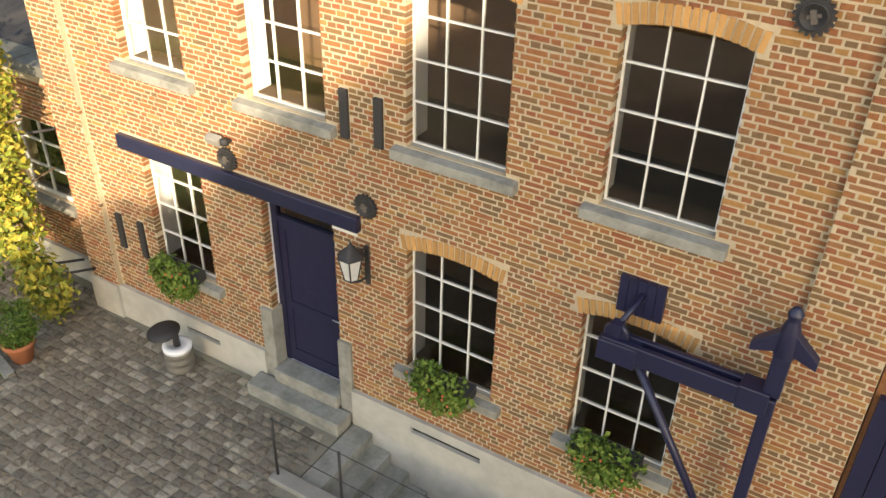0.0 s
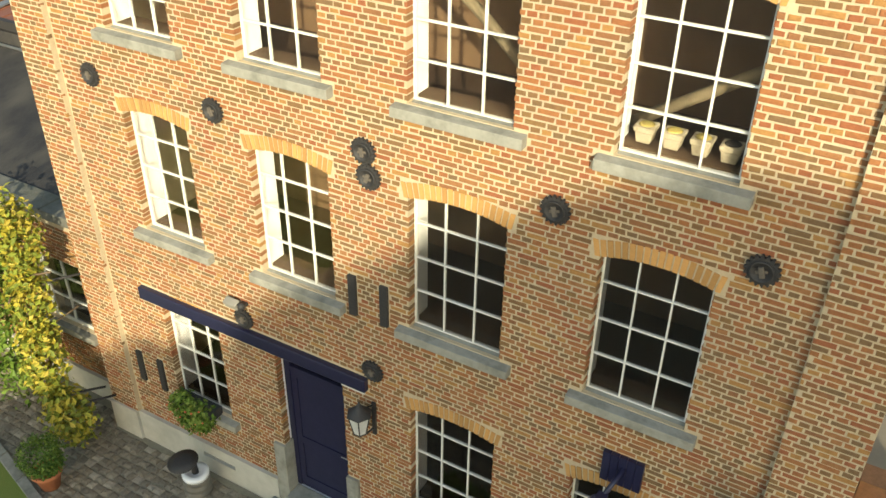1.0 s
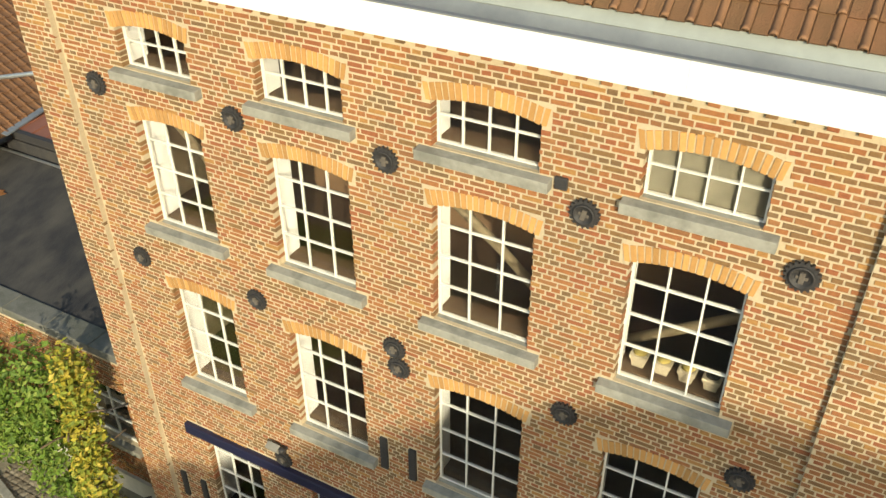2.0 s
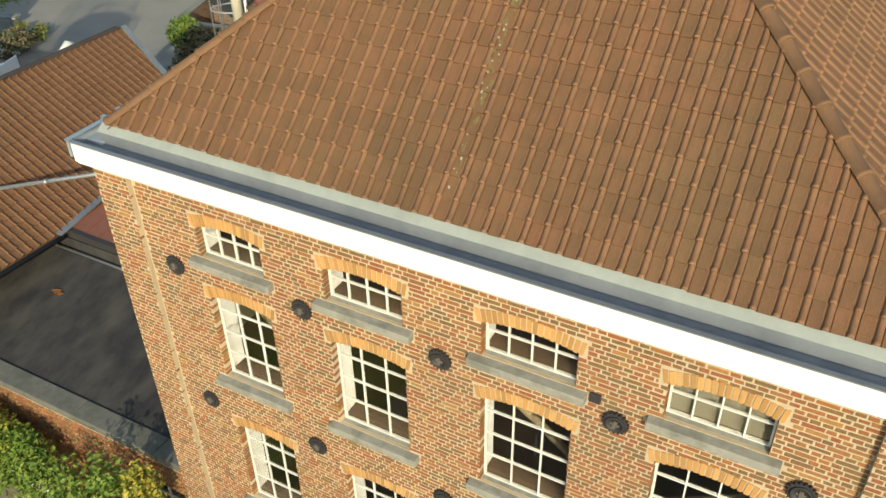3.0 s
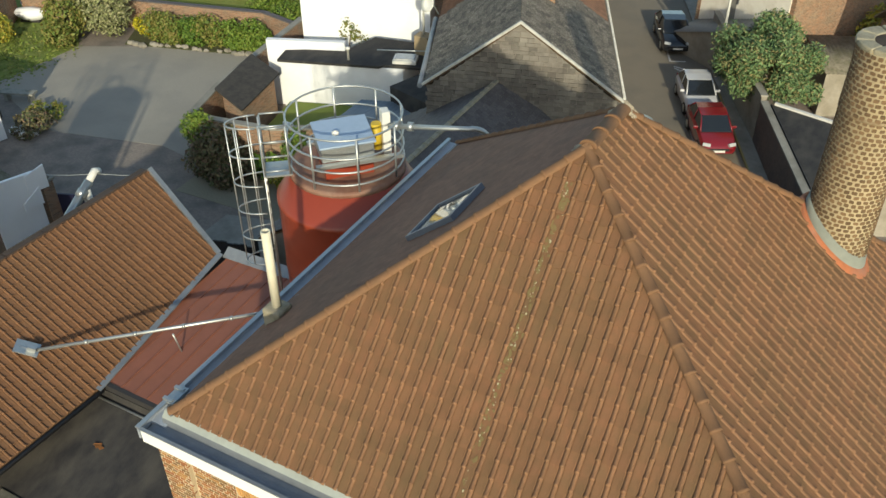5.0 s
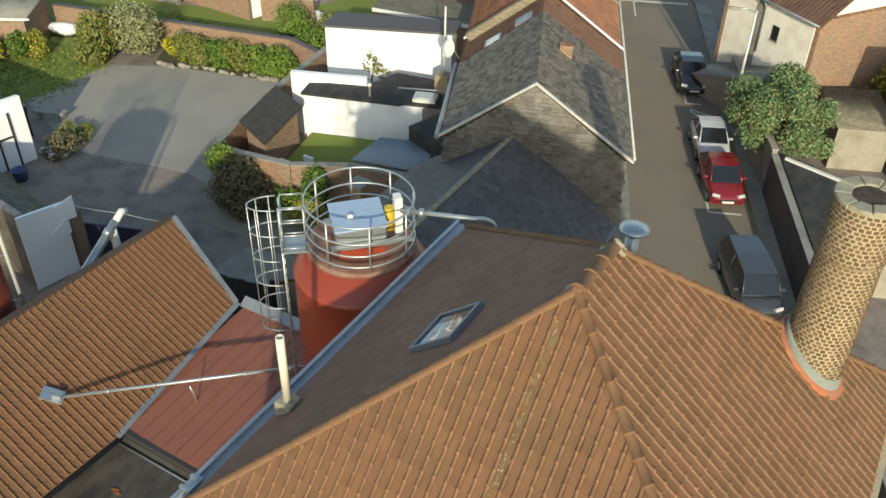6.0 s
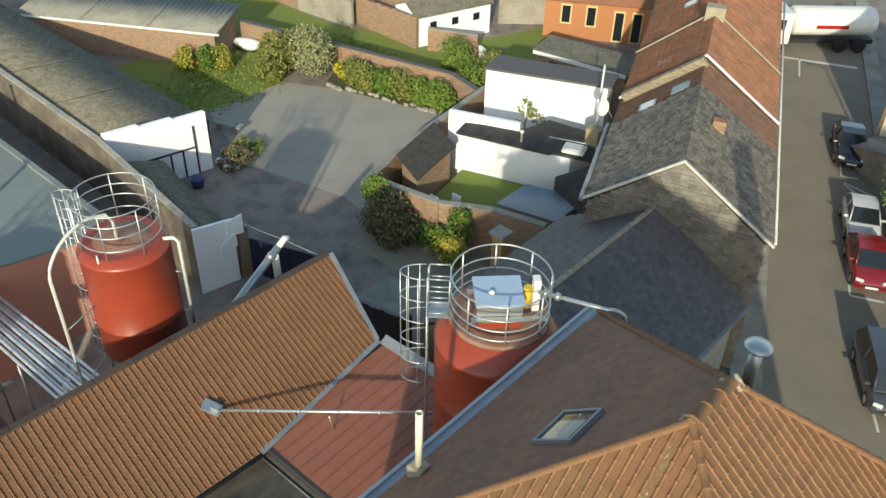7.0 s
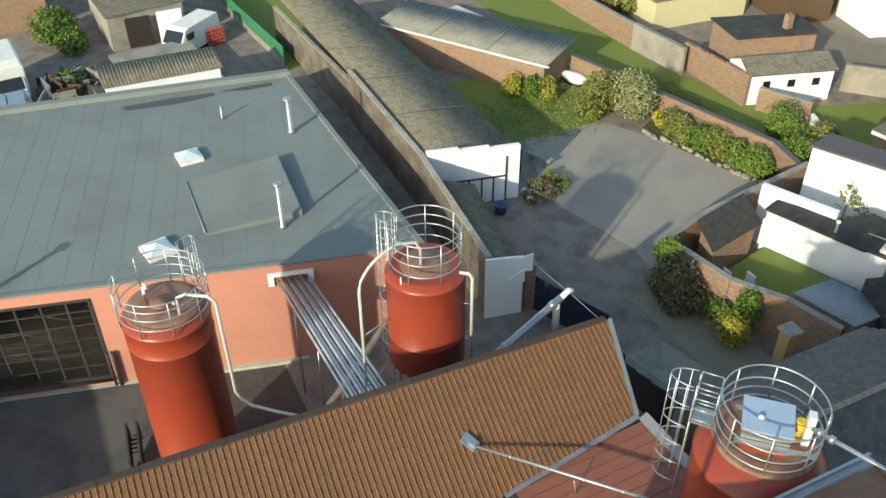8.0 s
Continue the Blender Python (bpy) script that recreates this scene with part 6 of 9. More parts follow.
def foliage(name, parent, mat_, blobs, n, size, seed, shell=0.55, stretch=1.5):
    """Many single leaves in clumps through the given ellipsoids (x, y, z, rx, ry, rz)."""
    r = np.random.RandomState(seed)
    vol = np.array([q[3] * q[4] * q[5] for q in blobs]) ** 0.67
    pick = r.choice(len(blobs), n, p=vol / vol.sum())
    B = np.array(blobs)[pick]
    d = r.normal(size=(n, 3))
    d /= np.linalg.norm(d, axis=1)[:, None]
    # clumps: leaves gather round a few dozen directions, with gaps between
    k = max(6, n // 45)
    cd = r.normal(size=(k, 3))
    cd /= np.linalg.norm(cd, axis=1)[:, None]
    ci = r.randint(0, k, n)
    d = d * 0.55 + cd[ci]
    d /= np.linalg.norm(d, axis=1)[:, None]
    cr = r.uniform(0.75, 1.12, k)[ci]
    rad = (shell + (1 - shell) * r.rand(n) ** 0.6) * cr
    c = B[:, :3] + d * B[:, 3:] * rad[:, None]
    nrm = d * 0.6 + r.normal(size=(n, 3)) * 0.6 + np.array([0, 0, 0.3])
    nrm /= np.linalg.norm(nrm, axis=1)[:, None]
    t = np.cross(nrm, r.normal(size=(n, 3)))
    t /= np.linalg.norm(t, axis=1)[:, None]
    u = np.cross(nrm, t)
    s = size * r.uniform(0.6, 1.3, n)[:, None]
    v = np.stack([c - t * s * stretch * 0.5, c + u * s * 0.42 + nrm * s * 0.12, c + t * s * stretch * 0.5, c - u * s * 0.42 + nrm * s * 0.12], 1).reshape(-1, 3)
    v[:, 2] = np.maximum(v[:, 2], 0.01 if parent is None else -10)
    me = bpy.data.meshes.new(name)
    f = np.arange(4 * n).reshape(-1, 4)
    me.from_pydata(v.tolist(), [], f.tolist())
    me.materials.append(mat_)
    ob = new(name, me)
    ob.parent = parent
    return tagged(ob, kind="stuff") if parent else ob


def limbs(parent, x, y, z0, z1, r, n, spread, seed, mat_):
    rr = random.Random(seed)
    b = BM()
    pts = [(x + rr.uniform(-0.06, 0.06) * k, y + rr.uniform(-0.06, 0.06) * k, z0 + (z1 - z0) * k / 4) for k in range(5)]
    for i in range(4):
        tube(b, [pts[i], pts[i + 1]], r * (1 - 0.17 * i), 7)
    part("trunk", b, mat_, parent)
    for k in range(n):
        b = BM()
        a = 2 * math.pi * k / n + rr.uniform(-0.4, 0.4)
        zb = z0 + (z1 - z0) * rr.uniform(0.3, 0.9)
        p = Vector((x, y, zb))
        q = p + Vector((math.cos(a) * spread * 0.5, math.sin(a) * spread * 0.5, spread * 0.3))
        e = q + Vector((math.cos(a + 0.3) * spread * 0.45, math.sin(a + 0.3) * spread * 0.45, spread * 0.15))
        tube(b, [p, q, e], r * 0.3, 5)
        part("limb", b, mat_, parent)


M_BARK = material("bark", (0.16, 0.11, 0.07), (0.09, 0.065, 0.045), scale=16, rough=0.95, bump=0.6)
L_GREEN = leaf_material("green_leaves", [(0.07, 0.13, 0.02), (0.1, 0.17, 0.025), (0.05, 0.1, 0.018), (0.13, 0.19, 0.035)])
L_BOX = leaf_material("bright_leaves", [(0.105, 0.175, 0.025), (0.14, 0.21, 0.035), (0.075, 0.13, 0.02), (0.18, 0.23, 0.045)])
L_GOLD = leaf_material("golden_leaves", [(0.36, 0.3, 0.04), (0.28, 0.27, 0.04), (0.2, 0.23, 0.035), (0.42, 0.33, 0.06), (0.14, 0.17, 0.03)])
L_DARK = leaf_material("dark_leaves", [(0.15, 0.13, 0.07), (0.19, 0.125, 0.085), (0.115, 0.135, 0.06), (0.21, 0.17, 0.09), (0.08, 0.085, 0.045)])
L_OLIVE = leaf_material("olive_leaves", [(0.26, 0.26, 0.13), (0.32, 0.31, 0.17), (0.18, 0.19, 0.09), (0.22, 0.24, 0.1)])
L_AUTUMN = leaf_material("autumn_leaves", [(0.14, 0.175, 0.035), (0.2, 0.185, 0.05), (0.1, 0.145, 0.03), (0.17, 0.195, 0.05), (0.23, 0.2, 0.06)])
L_CONIFER = leaf_material("conifer_leaves", [(0.1, 0.18, 0.075), (0.15, 0.235, 0.1), (0.075, 0.13, 0.055), (0.19, 0.27, 0.12), (0.24, 0.22, 0.1)])


def shrub(label, blobs, mat_, n, size, seed, group="", trunk=True):
    q = blobs[0]
    s = thing("shrub", label, "shrub", group)
    if trunk:
        limbs(s, q[0], q[1], 0.0, q[2], 0.05, 5, max(q[3], q[4]) * 0.8, seed, M_BARK)
    foliage("crown", s, mat_, blobs, n, size, seed)
    return s


# ---- courtyard before the mill ----
rq = random.Random(5)


def sett(bm, x, y, w, l, h):
    g = 0.032
    z = 0.0
    j = [(rq.uniform(-0.014, 0.014), rq.uniform(-0.014, 0.014)) for k in range(4)]
    ring = [(-w, -l), (w, -l), (w, l), (-w, l)]
    vs = []
    for zz, k in ((-0.03, 0.0), (z - 0.008, 0.0), (z + h, g)):
        for (a, c), (p, q) in zip(ring, j):
            vs.append(bm.verts.new((x + a + p - math.copysign(k, a), y + c + q - math.copysign(k, c), zz)))
    for q in ((8, 9, 10, 11), (4, 5, 9, 8), (5, 6, 10, 9), (6, 7, 11, 10), (7, 4, 8, 11), (0, 1, 5, 4), (1, 2, 6, 5), (2, 3, 7, 6), (3, 0, 4, 7)):
        bm.faces.new([vs[i] for i in q])


SETTS = [(0.2, 0.17, 0.128), (0.235, 0.2, 0.15), (0.17, 0.145, 0.11), (0.265, 0.23, 0.175), (0.215, 0.182, 0.135), (0.185, 0.16, 0.122), (0.225, 0.19, 0.142), (0.34, 0.3, 0.235)]
M_SETT = material("sett", SETTS[0], (0.6, 0.58, 0.55), scale=18, mix=0.6, ramp=SETTS, island=True, rough=0.85, bump=0.5, bump_scale=40)
M_SETT_PIECE = material("sett_piece", SETTS[0], (0.6, 0.58, 0.55), scale=18, mix=0.6, ramp=SETTS, rough=0.85, bump=0.5, bump_scale=40)
M_BED = material("sett_bed", (0.26, 0.235, 0.175), (0.17, 0.16, 0.11), scale=12, rough=1.0, bump=0.5)
court = thing("courtyard", "old grey sett paving of the mill courtyard", "paving", kind="structure")
b = BM()
prism(b, [(-6.1, -9.0), (5.62, -9.0), (5.62, -0.06), (1.0, -0.06), (1.0, AF - 0.06), (-6.1, AF - 0.06)], -0.6, -0.012)
prism(b, [(5.62, -9.0), (15.0, -9.0), (15.0, -1.32), (5.62, -1.32)], -0.6, -0.012)
part("bed", b, M_BED, court)
b = BM()
near_setts = []
rs = random.Random(12)
row, y = 0, -5.2
kerb_y = lambda x: -1.42 - (x + 0.3) * 0.27
while y < 0.2:
    l = rs.uniform(0.052, 0.066)
    x = -2.5 + rs.uniform(0, 0.1)
    while x < 8.5:
        w = rs.uniform(0.05, 0.08)
        cx, cy = x + w, y + l
        inside_step = 4.15 < cx < 5.7 and cy > -0.42
        inside_stair = cx > 5.5 and cy > -1.4
        lawn_in = cx < 1.25 and cy < kerb_y(cx) + 0.12
        if not (inside_step or inside_stair or lawn_in) and cy < (-0.11 if cx > MX0 else AF - 0.12):
            h = rs.uniform(0.0, 0.024)
            if 2.2 < cx < 5.4 and -1.75 < cy < -0.3 and len(near_setts) < 300:
                near_setts.append((cx, cy, w, l, h))
            else:
                sett(b, cx, cy, w, l, h)
        x += 2 * w + 0.012
    y += 2 * l + 0.012
    row += 1
tagged(part("setts", b, M_SETT, court), kind="stuff")
b = BM()
prism(b, [(-6.0, -9.0), (1.2, -9.0), (1.2, kerb_y(1.2)), (-0.34, kerb_y(-0.34)), (-6.0, kerb_y(-2.5))], -0.05, 0.03)
solo("court_lawn", b, M_GRASS, "small mown lawn inside the courtyard kerb", "lawn", "structure")
kerb = thing("lawn_kerb", "row of pale kerb stones round the lawn", "kerb", kind="structure")
for k in range(7):
    x0, x1 = 1.32 - (k + 1) * 0.62, 1.32 - k * 0.62 - 0.015
    b = BM()
    prism(b, [(x0, kerb_y(x0)), (x1, kerb_y(x1)), (x1, kerb_y(x1) + 0.16), (x0, kerb_y(x0) + 0.16)], -0.05, 0.05)
    soften(part("kerb_stone", b, M_STONE, kerb), 0.012)

# stairs down to the basement beside the door
stairs = thing("basement_stairs", "stone stairs going down along the mill wall", "stairs", kind="structure")
for k in range(9):
    b = BM()
    x = 5.64 + k * 0.27
    box(b, x, -1.12, -1.9, x + 0.3, -0.055, 0.0 - k * 0.19)
    soften(part("step", b, M_STONE, stairs), 0.012)
b = BM()
box(b, 5.35, -1.32, -1.9, 12.0, -1.12, 0.06)
soften(part("side_wall", b, M_CONCRETE, stairs), 0.015)
b = BM()
box(b, 8.05, -1.12, -1.95, 12.0, -0.055, -1.7)
part("pit_floor", b, M_CONCRETE, stairs)
rail = thing("handrail", "thin black iron handrail beside the stairs", "handrail")
for x, y, h in ((5.42, -1.22, 0.95), (6.35, -1.22, 0.95), (7.6, -1.22, 0.95), (8.9, -1.22, 0.95)):
    b = BM()
    tube(b, [(x, y, 0.05), (x, y, h)], 0.017, 8)
    part("post", b, M_IRON, rail)
for h in (0.5, 0.94):
    b = BM()
    tube(b, [(5.42, -1.22, h), (8.9, -1.22, h)], 0.005, 8)
    part("rail_bar", b, M_IRON, rail)

# flower boxes
for x, seed in ((2.95, 21), (6.95, 22), (8.87, 23)):
    fb = thing("flower_box", "bushy green geraniums in a window-sill box", "flower box", "flower boxes")
    b = BM()
    box(b, x - 0.36, -0.16, 1.27, x + 0.36, 0.03, 1.41)
    part("trough", b, M_IRON, fb)
    foliage("foliage", fb, L_BOX, [(x - 0.16, -0.14, 1.36, 0.27, 0.2, 0.24), (x + 0.16, -0.14, 1.3, 0.28, 0.2, 0.24), (x, -0.16, 1.17, 0.33, 0.2, 0.22)], 1500, 0.05, seed, shell=0.3)
    r = np.random.RandomState(seed)
    b = BM()
    for k in range(9):
        p = Vector((x + r.uniform(-0.35, 0.35), -0.33 + r.uniform(-0.03, 0.06), 1.3 + r.uniform(-0.2, 0.22)))
        bmesh.ops.create_icosphere(b, subdivisions=1, radius=0.016, matrix=Matrix.Translation(p))
    tagged(part("blossoms", b, material("blossom_%d" % seed, (0.5, 0.1, 0.05), (0.6, 0.3, 0.12), rough=0.7, bump=0), fb, "few small red blossoms"), kind="stuff")

# stone bollard with a tilted dish
st = thing("millstone_bollard", "old stone bollard with a tilted iron dish on top", "stone bollard", at=(3.05, -0.42, 0.0))
b = BM()
lathe(b, 0, 0, [(0.19, 0.0), (0.2, 0.03), (0.2, 0.07), (0.185, 0.09), (0.185, 0.13), (0.2, 0.15), (0.2, 0.19), (0.185, 0.21), (0.185, 0.25), (0.2, 0.27), (0.2, 0.31), (0.18, 0.33), (0.0, 0.33)], 28)
part("drum", b, material("weathered_zinc", (0.2, 0.185, 0.16), (0.13, 0.12, 0.1), scale=9, rough=0.6, metal=0.3), st, "ribbed dull metal drum")
b = BM()
lathe(b, 0, 0, [(0.19, 0.32), (0.195, 0.38), (0.12, 0.4), (0.1, 0.37), (0.0, 0.37)], 28)
part("rim", b, M_WALLWHITE, st, "pale worn stone rim")
b = BM()
lathe(b, 0, 0, [(0.05, 0.36), (0.04, 0.55), (0.05, 0.6)], 12)
part("stem", b, M_IRON, st)
b = BM()
lathe(b, 0, 0, [(0.0, 0.6), (0.1, 0.62), (0.21, 0.68), (0.22, 0.7), (0.1, 0.73), (0.0, 0.74)], 28, pose(-0.04, -0.03, -0.06, 6, -4, 0))
part("dish", b, M_IRON, st)

# potted box ball
pot = thing("potted_shrub", "clipped round box shrub in a terracotta pot", "potted plant", at=(1.15, -1.45, 0.0))
b = BM()
lathe(b, 0, 0, [(0.13, 0.0), (0.19, 0.26), (0.215, 0.27), (0.215, 0.33), (0.18, 0.33), (0.17, 0.28), (0.0, 0.27)], 26)
part("pot", b, material("terracotta", (0.42, 0.15, 0.07), (0.34, 0.12, 0.06), scale=9, rough=0.85), pot)
foliage("crown", pot, L_GREEN, [(0, 0, 0.62, 0.31, 0.31, 0.33)], 2600, 0.035, 31, shell=0.75, stretch=1.2)

# climber on the annex
ivy = thing("climber", "tall golden-green climbing vine by the annex", "climbing plant")
limbs(ivy, 0.35, -0.55, 0.0, 3.2, 0.05, 7, 0.7, 33, M_BARK)
foliage("leaves_gold", ivy, L_GOLD, [(-4.9, -0.25, 2.8, 0.9, 0.4, 0.7), (-3.7, -0.3, 2.4, 0.8, 0.4, 0.9), (0.62, -0.55, 3.6, 0.3, 0.35, 0.75), (0.6, -0.6, 2.6, 0.3, 0.35, 0.9), (0.55, -0.65, 1.5, 0.38, 0.35, 0.9), (0.85, -0.7, 0.6, 0.5, 0.35, 0.55)], 7200, 0.075, 34, shell=0.35)
foliage("leaves_green", ivy, L_BOX, [(-0.15, -0.6, 3.1, 0.5, 0.4, 1.2), (-0.2, -0.7, 1.6, 0.55, 0.45, 1.2), (-1.0, -0.7, 2.3, 0.7, 0.45, 1.4), (-2.2, -0.6, 1.8, 0.9, 0.45, 1.3), (-3.6, -0.5, 2.3, 0.9, 0.5, 0.9), (-2.6, -0.4, 2.6, 0.7, 0.4, 0.6), (-4.8, -0.5, 2.2, 0.9, 0.5, 0.9), (-4.0, -0.35, 2.75, 0.7, 0.35, 0.45), (-2.9, -0.3, 2.8, 0.6, 0.3, 0.4)], 10500, 0.075, 35, shell=0.35)
for p, q in (((0.95, 0.28, 2.72), (0.55, -0.5, 2.78)), ((1.2, -0.1, 0.72), (0.75, -0.75, 0.75)), ((1.0, -0.1, 0.8), (0.5, -0.7, 0.82))):
    b = BM()
    tube(b, [p, q], 0.019, 6)
    part("trellis_rod", b, M_IRON, ivy)

# ---- wall crane and its plate ----
crane = thing("jib_crane", "navy blue cast-iron jib crane standing by the wall", "crane")
CX, CY = 10.2, -0.34
b = BM()
prism(b, [(CX - 0.055, CY - 0.055), (CX + 0.055, CY - 0.055), (CX + 0.055, CY + 0.055), (CX - 0.055, CY + 0.055)], -1.7, 3.0)
box(b, CX - 0.07, CY - 0.07, 3.05, CX + 0.07, CY + 0.07, 3.5)
soften(part("post", b, M_BLUE, crane), 0.012)
b = BM()
for s in (-1, 1):
    prism(b, [(CX + s * 0.03, CY - 0.05), (CX + s * 0.26, CY - 0.05), (CX + s * 0.26, CY + 0.05), (CX + s * 0.03, CY + 0.05)][:: s], [3.5, 3.42, 3.42, 3.5], [3.72, 3.5, 3.5, 3.72])
lathe(b, CX, CY, [(0.09, 3.45), (0.08, 3.7), (0.05, 3.8), (0.065, 3.86), (0.03, 3.92), (0.0, 3.93)], 14)
soften(part("finial", b, M_BLUE, crane), 0.008)
b = BM()
box(b, 8.75, CY - 0.09, 2.86, CX - 0.06, CY - 0.035, 3.06)
box(b, 8.75, CY + 0.035, 2.86, CX - 0.06, CY + 0.09, 3.06)
box(b, 8.72, CY - 0.11, 2.82, 9.08, CY + 0.11, 3.04)
box(b, 9.95, CY - 0.1, 2.84, CX, CY + 0.1, 3.08)
soften(part("jib", b, M_BLUE, crane), 0.01)
b = BM()
tube(b, [(9.05, CY, 2.88), (CX - 0.05, CY, 0.95)], 0.04, 8)
part("strut", b, M_BLUE, crane)
b = BM()
lathe(b, 0, 0, [(0.1, -0.03), (0.12, 0.0), (0.1, 0.03)], 18, pose(8.85, CY, 3.08, 90, 0, 0))
box(b, 8.8, CY - 0.05, 3.0, 8.9, CY + 0.05, 3.2)
tube(b, [(8.85, CY, 3.15), (8.95, -0.04, 3.35)], 0.028)
part("pulley", b, M_BLUE, crane)
plate = thing("blue_wall_plate", "ribbed navy blue iron plate on the brick wall", "wall plate")
for k in range(5):
    b = BM()
    box(b, 8.72 + k * 0.085, -0.05, 3.1, 8.8 + k * 0.085, 0.0, 3.48)
    part("rib", b, M_BLUE, plate)
rg = thing("blue_gate", "tall navy blue boarded gate beside the mill", "gate")
for k in range(8):
    b = BM()
    box(b, 10.96 + k * 0.16, -0.02, -0.02, 11.11 + k * 0.16, 0.06, 3.1)
    part("board", b, M_BLUE, rg)
b = BM()
box(b, 10.92, 0.06, -0.02, 15.0, 0.3, 4.2)
solo("side_yard_wall", b, M_BRICK, "brick yard wall beside the mill", "wall", "structure")

# things seen through the top windows
bw = thing("roof_beam_end", "rough pale timber brace behind the window", "timber")
for p, q in (((6.3, 0.5, 7.9), (7.5, 0.7, 6.7)), ((8.34, 0.6, 6.7), (9.54, 0.6, 7.5)), ((2.5, 0.55, 7.9), (3.4, 0.55, 6.9))):
    b = BM()
    tube(b, [p, Vector(p).lerp(Vector(q), 0.5) + Vector((0.03, 0, 0.02)), q], 0.055, 7)
    part("brace", b, material("pale_timber", (0.24, 0.19, 0.12), (0.14, 0.11, 0.07), scale=9, rough=0.9), bw)
ch = thing("chain", "rusty hanging chain behind the window", "chain", at=(6.92, 0.5, 7.2))
for k in range(9):
    b = BM()
    ring(b, 0, 0, 0, 0.02, 0.006, n=10)
    for v in b.verts:
        v.co = pose(0, 0, -k * 0.04, 90, 0, 90 * (k % 2)) @ (Matrix.Diagonal((0.7, 1.2, 1, 1)) @ v.co)
    part("link", b, M_IRON, ch)
M_TUB = material("basket", (0.45, 0.4, 0.31), (0.27, 0.21, 0.13), scale=30, mix=0.6, rough=0.8)
for k in range(4):
    pt = thing("planter", "white plastic planter with pale soil on the sill", "planter", "planters on the sill", at=(8.56 + k * 0.235, 0.3, 6.7))
    b = BM()
    for z0, z1, w0, w1 in ((0.0, 0.1, 0.06, 0.075), (0.1, 0.15, 0.085, 0.09)):
        vs = [b.verts.new((sx * w, sy * w, z)) for z, w in ((z0, w0), (z1, w1)) for sx, sy in ((-1, -1), (1, -1), (1, 1), (-1, 1))]
        for q in ((3, 2, 1, 0), (4, 5, 6, 7), (0, 1, 5, 4), (1, 2, 6, 5), (2, 3, 7, 6), (3, 0, 4, 7)):
            b.faces.new([vs[i] for i in q])
    soften(part("tub", b, M_TUB, pt), 0.012)
    b = BM()
    lathe(b, 0, 0, [(0.0, 0.148), (0.068, 0.151), (0.05, 0.165), (0.0, 0.17)], 14)
    part("soil", b, material("pale_soil", (0.4, 0.32, 0.1), rough=0.95) if k < 3 else M_DARK, pt)
b = BM()
box(b, 8.34, 0.17, 6.58, 9.54, 0.45, 6.68)
solo("window_board", b, M_BOARDS, "dark board behind the window sill", "window board", "structure")

# ---- unseen blocks across the courtyard, stepped to cast the shadow on the mill front ----
b = BM()
for x0, x1, h0, h1 in ((13.5, 17.0, 10.1, 10.7), (17.0, 19.6, 10.7, 14.2), (19.6, 20.9, 14.2, 14.8), (20.9, 23.1, 14.8, 14.9)):
    prism(b, [(x0, -24.0), (x1, -24.0), (x1, -18.0), (x0, -18.0)], -0.03, [h0, h1, h1, h0])
solo("opposite_house", b, M_BRICK, "unseen stepped block added to shade the lower mill front", "building", "structure")

# ---- back yard surfaces ----
b = BM()
prism(b, [(-16.3, 18.2), (-17.0, 27.9), (-22.3, 29.1), (-30.7, 24.8), (-30.9, 19.3), (-24.6, 17.1), (-18.7, 18.6)], -0.05, -0.018)
solo("gravel_yard", b, M_GRAVEL, "pale grey gravelled parking yard", "yard", "structure")
b = BM()
prism(b, [(-30.9, 16.0), (-30.9, 19.3), (-30.7, 24.8), (-33.0, 26.9), (-38.3, 27.2), (-40.5, 16.0)], -0.05, -0.005)
solo("back_lawn", b, M_GRASS, "mown green garden lawn", "lawn", "structure")
b = BM()
prism(b, [(-60, 27.5), (-60, 33.0), (-36.0, 33.0), (-24.5, 36.5), (-20.0, 33.5), (-20.0, 30.9), (-29.8, 28.6), (-38.0, 27.2)], -0.05, -0.004)
solo("garden_strip", b, M_GRASS, "long grassy garden strip behind the wall", "lawn", "structure")
tufts = foliage("grass_tufts", None, leaf_material("grass_blades", [(0.14, 0.2, 0.035), (0.18, 0.22, 0.045), (0.22, 0.235, 0.07)]), [(-33.5, 21.5, 0.0, 4.0, 5.0, 0.05), (-30, 31, 0.0, 8, 1.6, 0.05)], 4000, 0.16, 41, shell=0.05)
tagged(tufts, "uneven grass tufts on the garden lawn", "grass", kind="stuff")


def garden_wall(label, pts, h, mat_, cap, thick=0.24):
    w = thing("garden_wall", label, "wall", "garden walls")
    b = BM()
    c = BM()
    for p, q in zip(pts, pts[1:]):
        d = (Vector(q) - Vector(p)).normalized()
        n = Vector((-d.y, d.x)) * thick / 2
        prism(b, [(p[0] - n.x, p[1] - n.y), (q[0] - n.x, q[1] - n.y), (q[0] + n.x, q[1] + n.y), (p[0] + n.x, p[1] + n.y)], -0.04, h)
        n = n * 1.35
        prism(c, [(p[0] - n.x, p[1] - n.y), (q[0] - n.x, q[1] - n.y), (q[0] + n.x, q[1] + n.y), (p[0] + n.x, p[1] + n.y)], h, h + 0.07)
    part("wall", b, mat_, w)
    part("coping", c, cap, w)
    return w


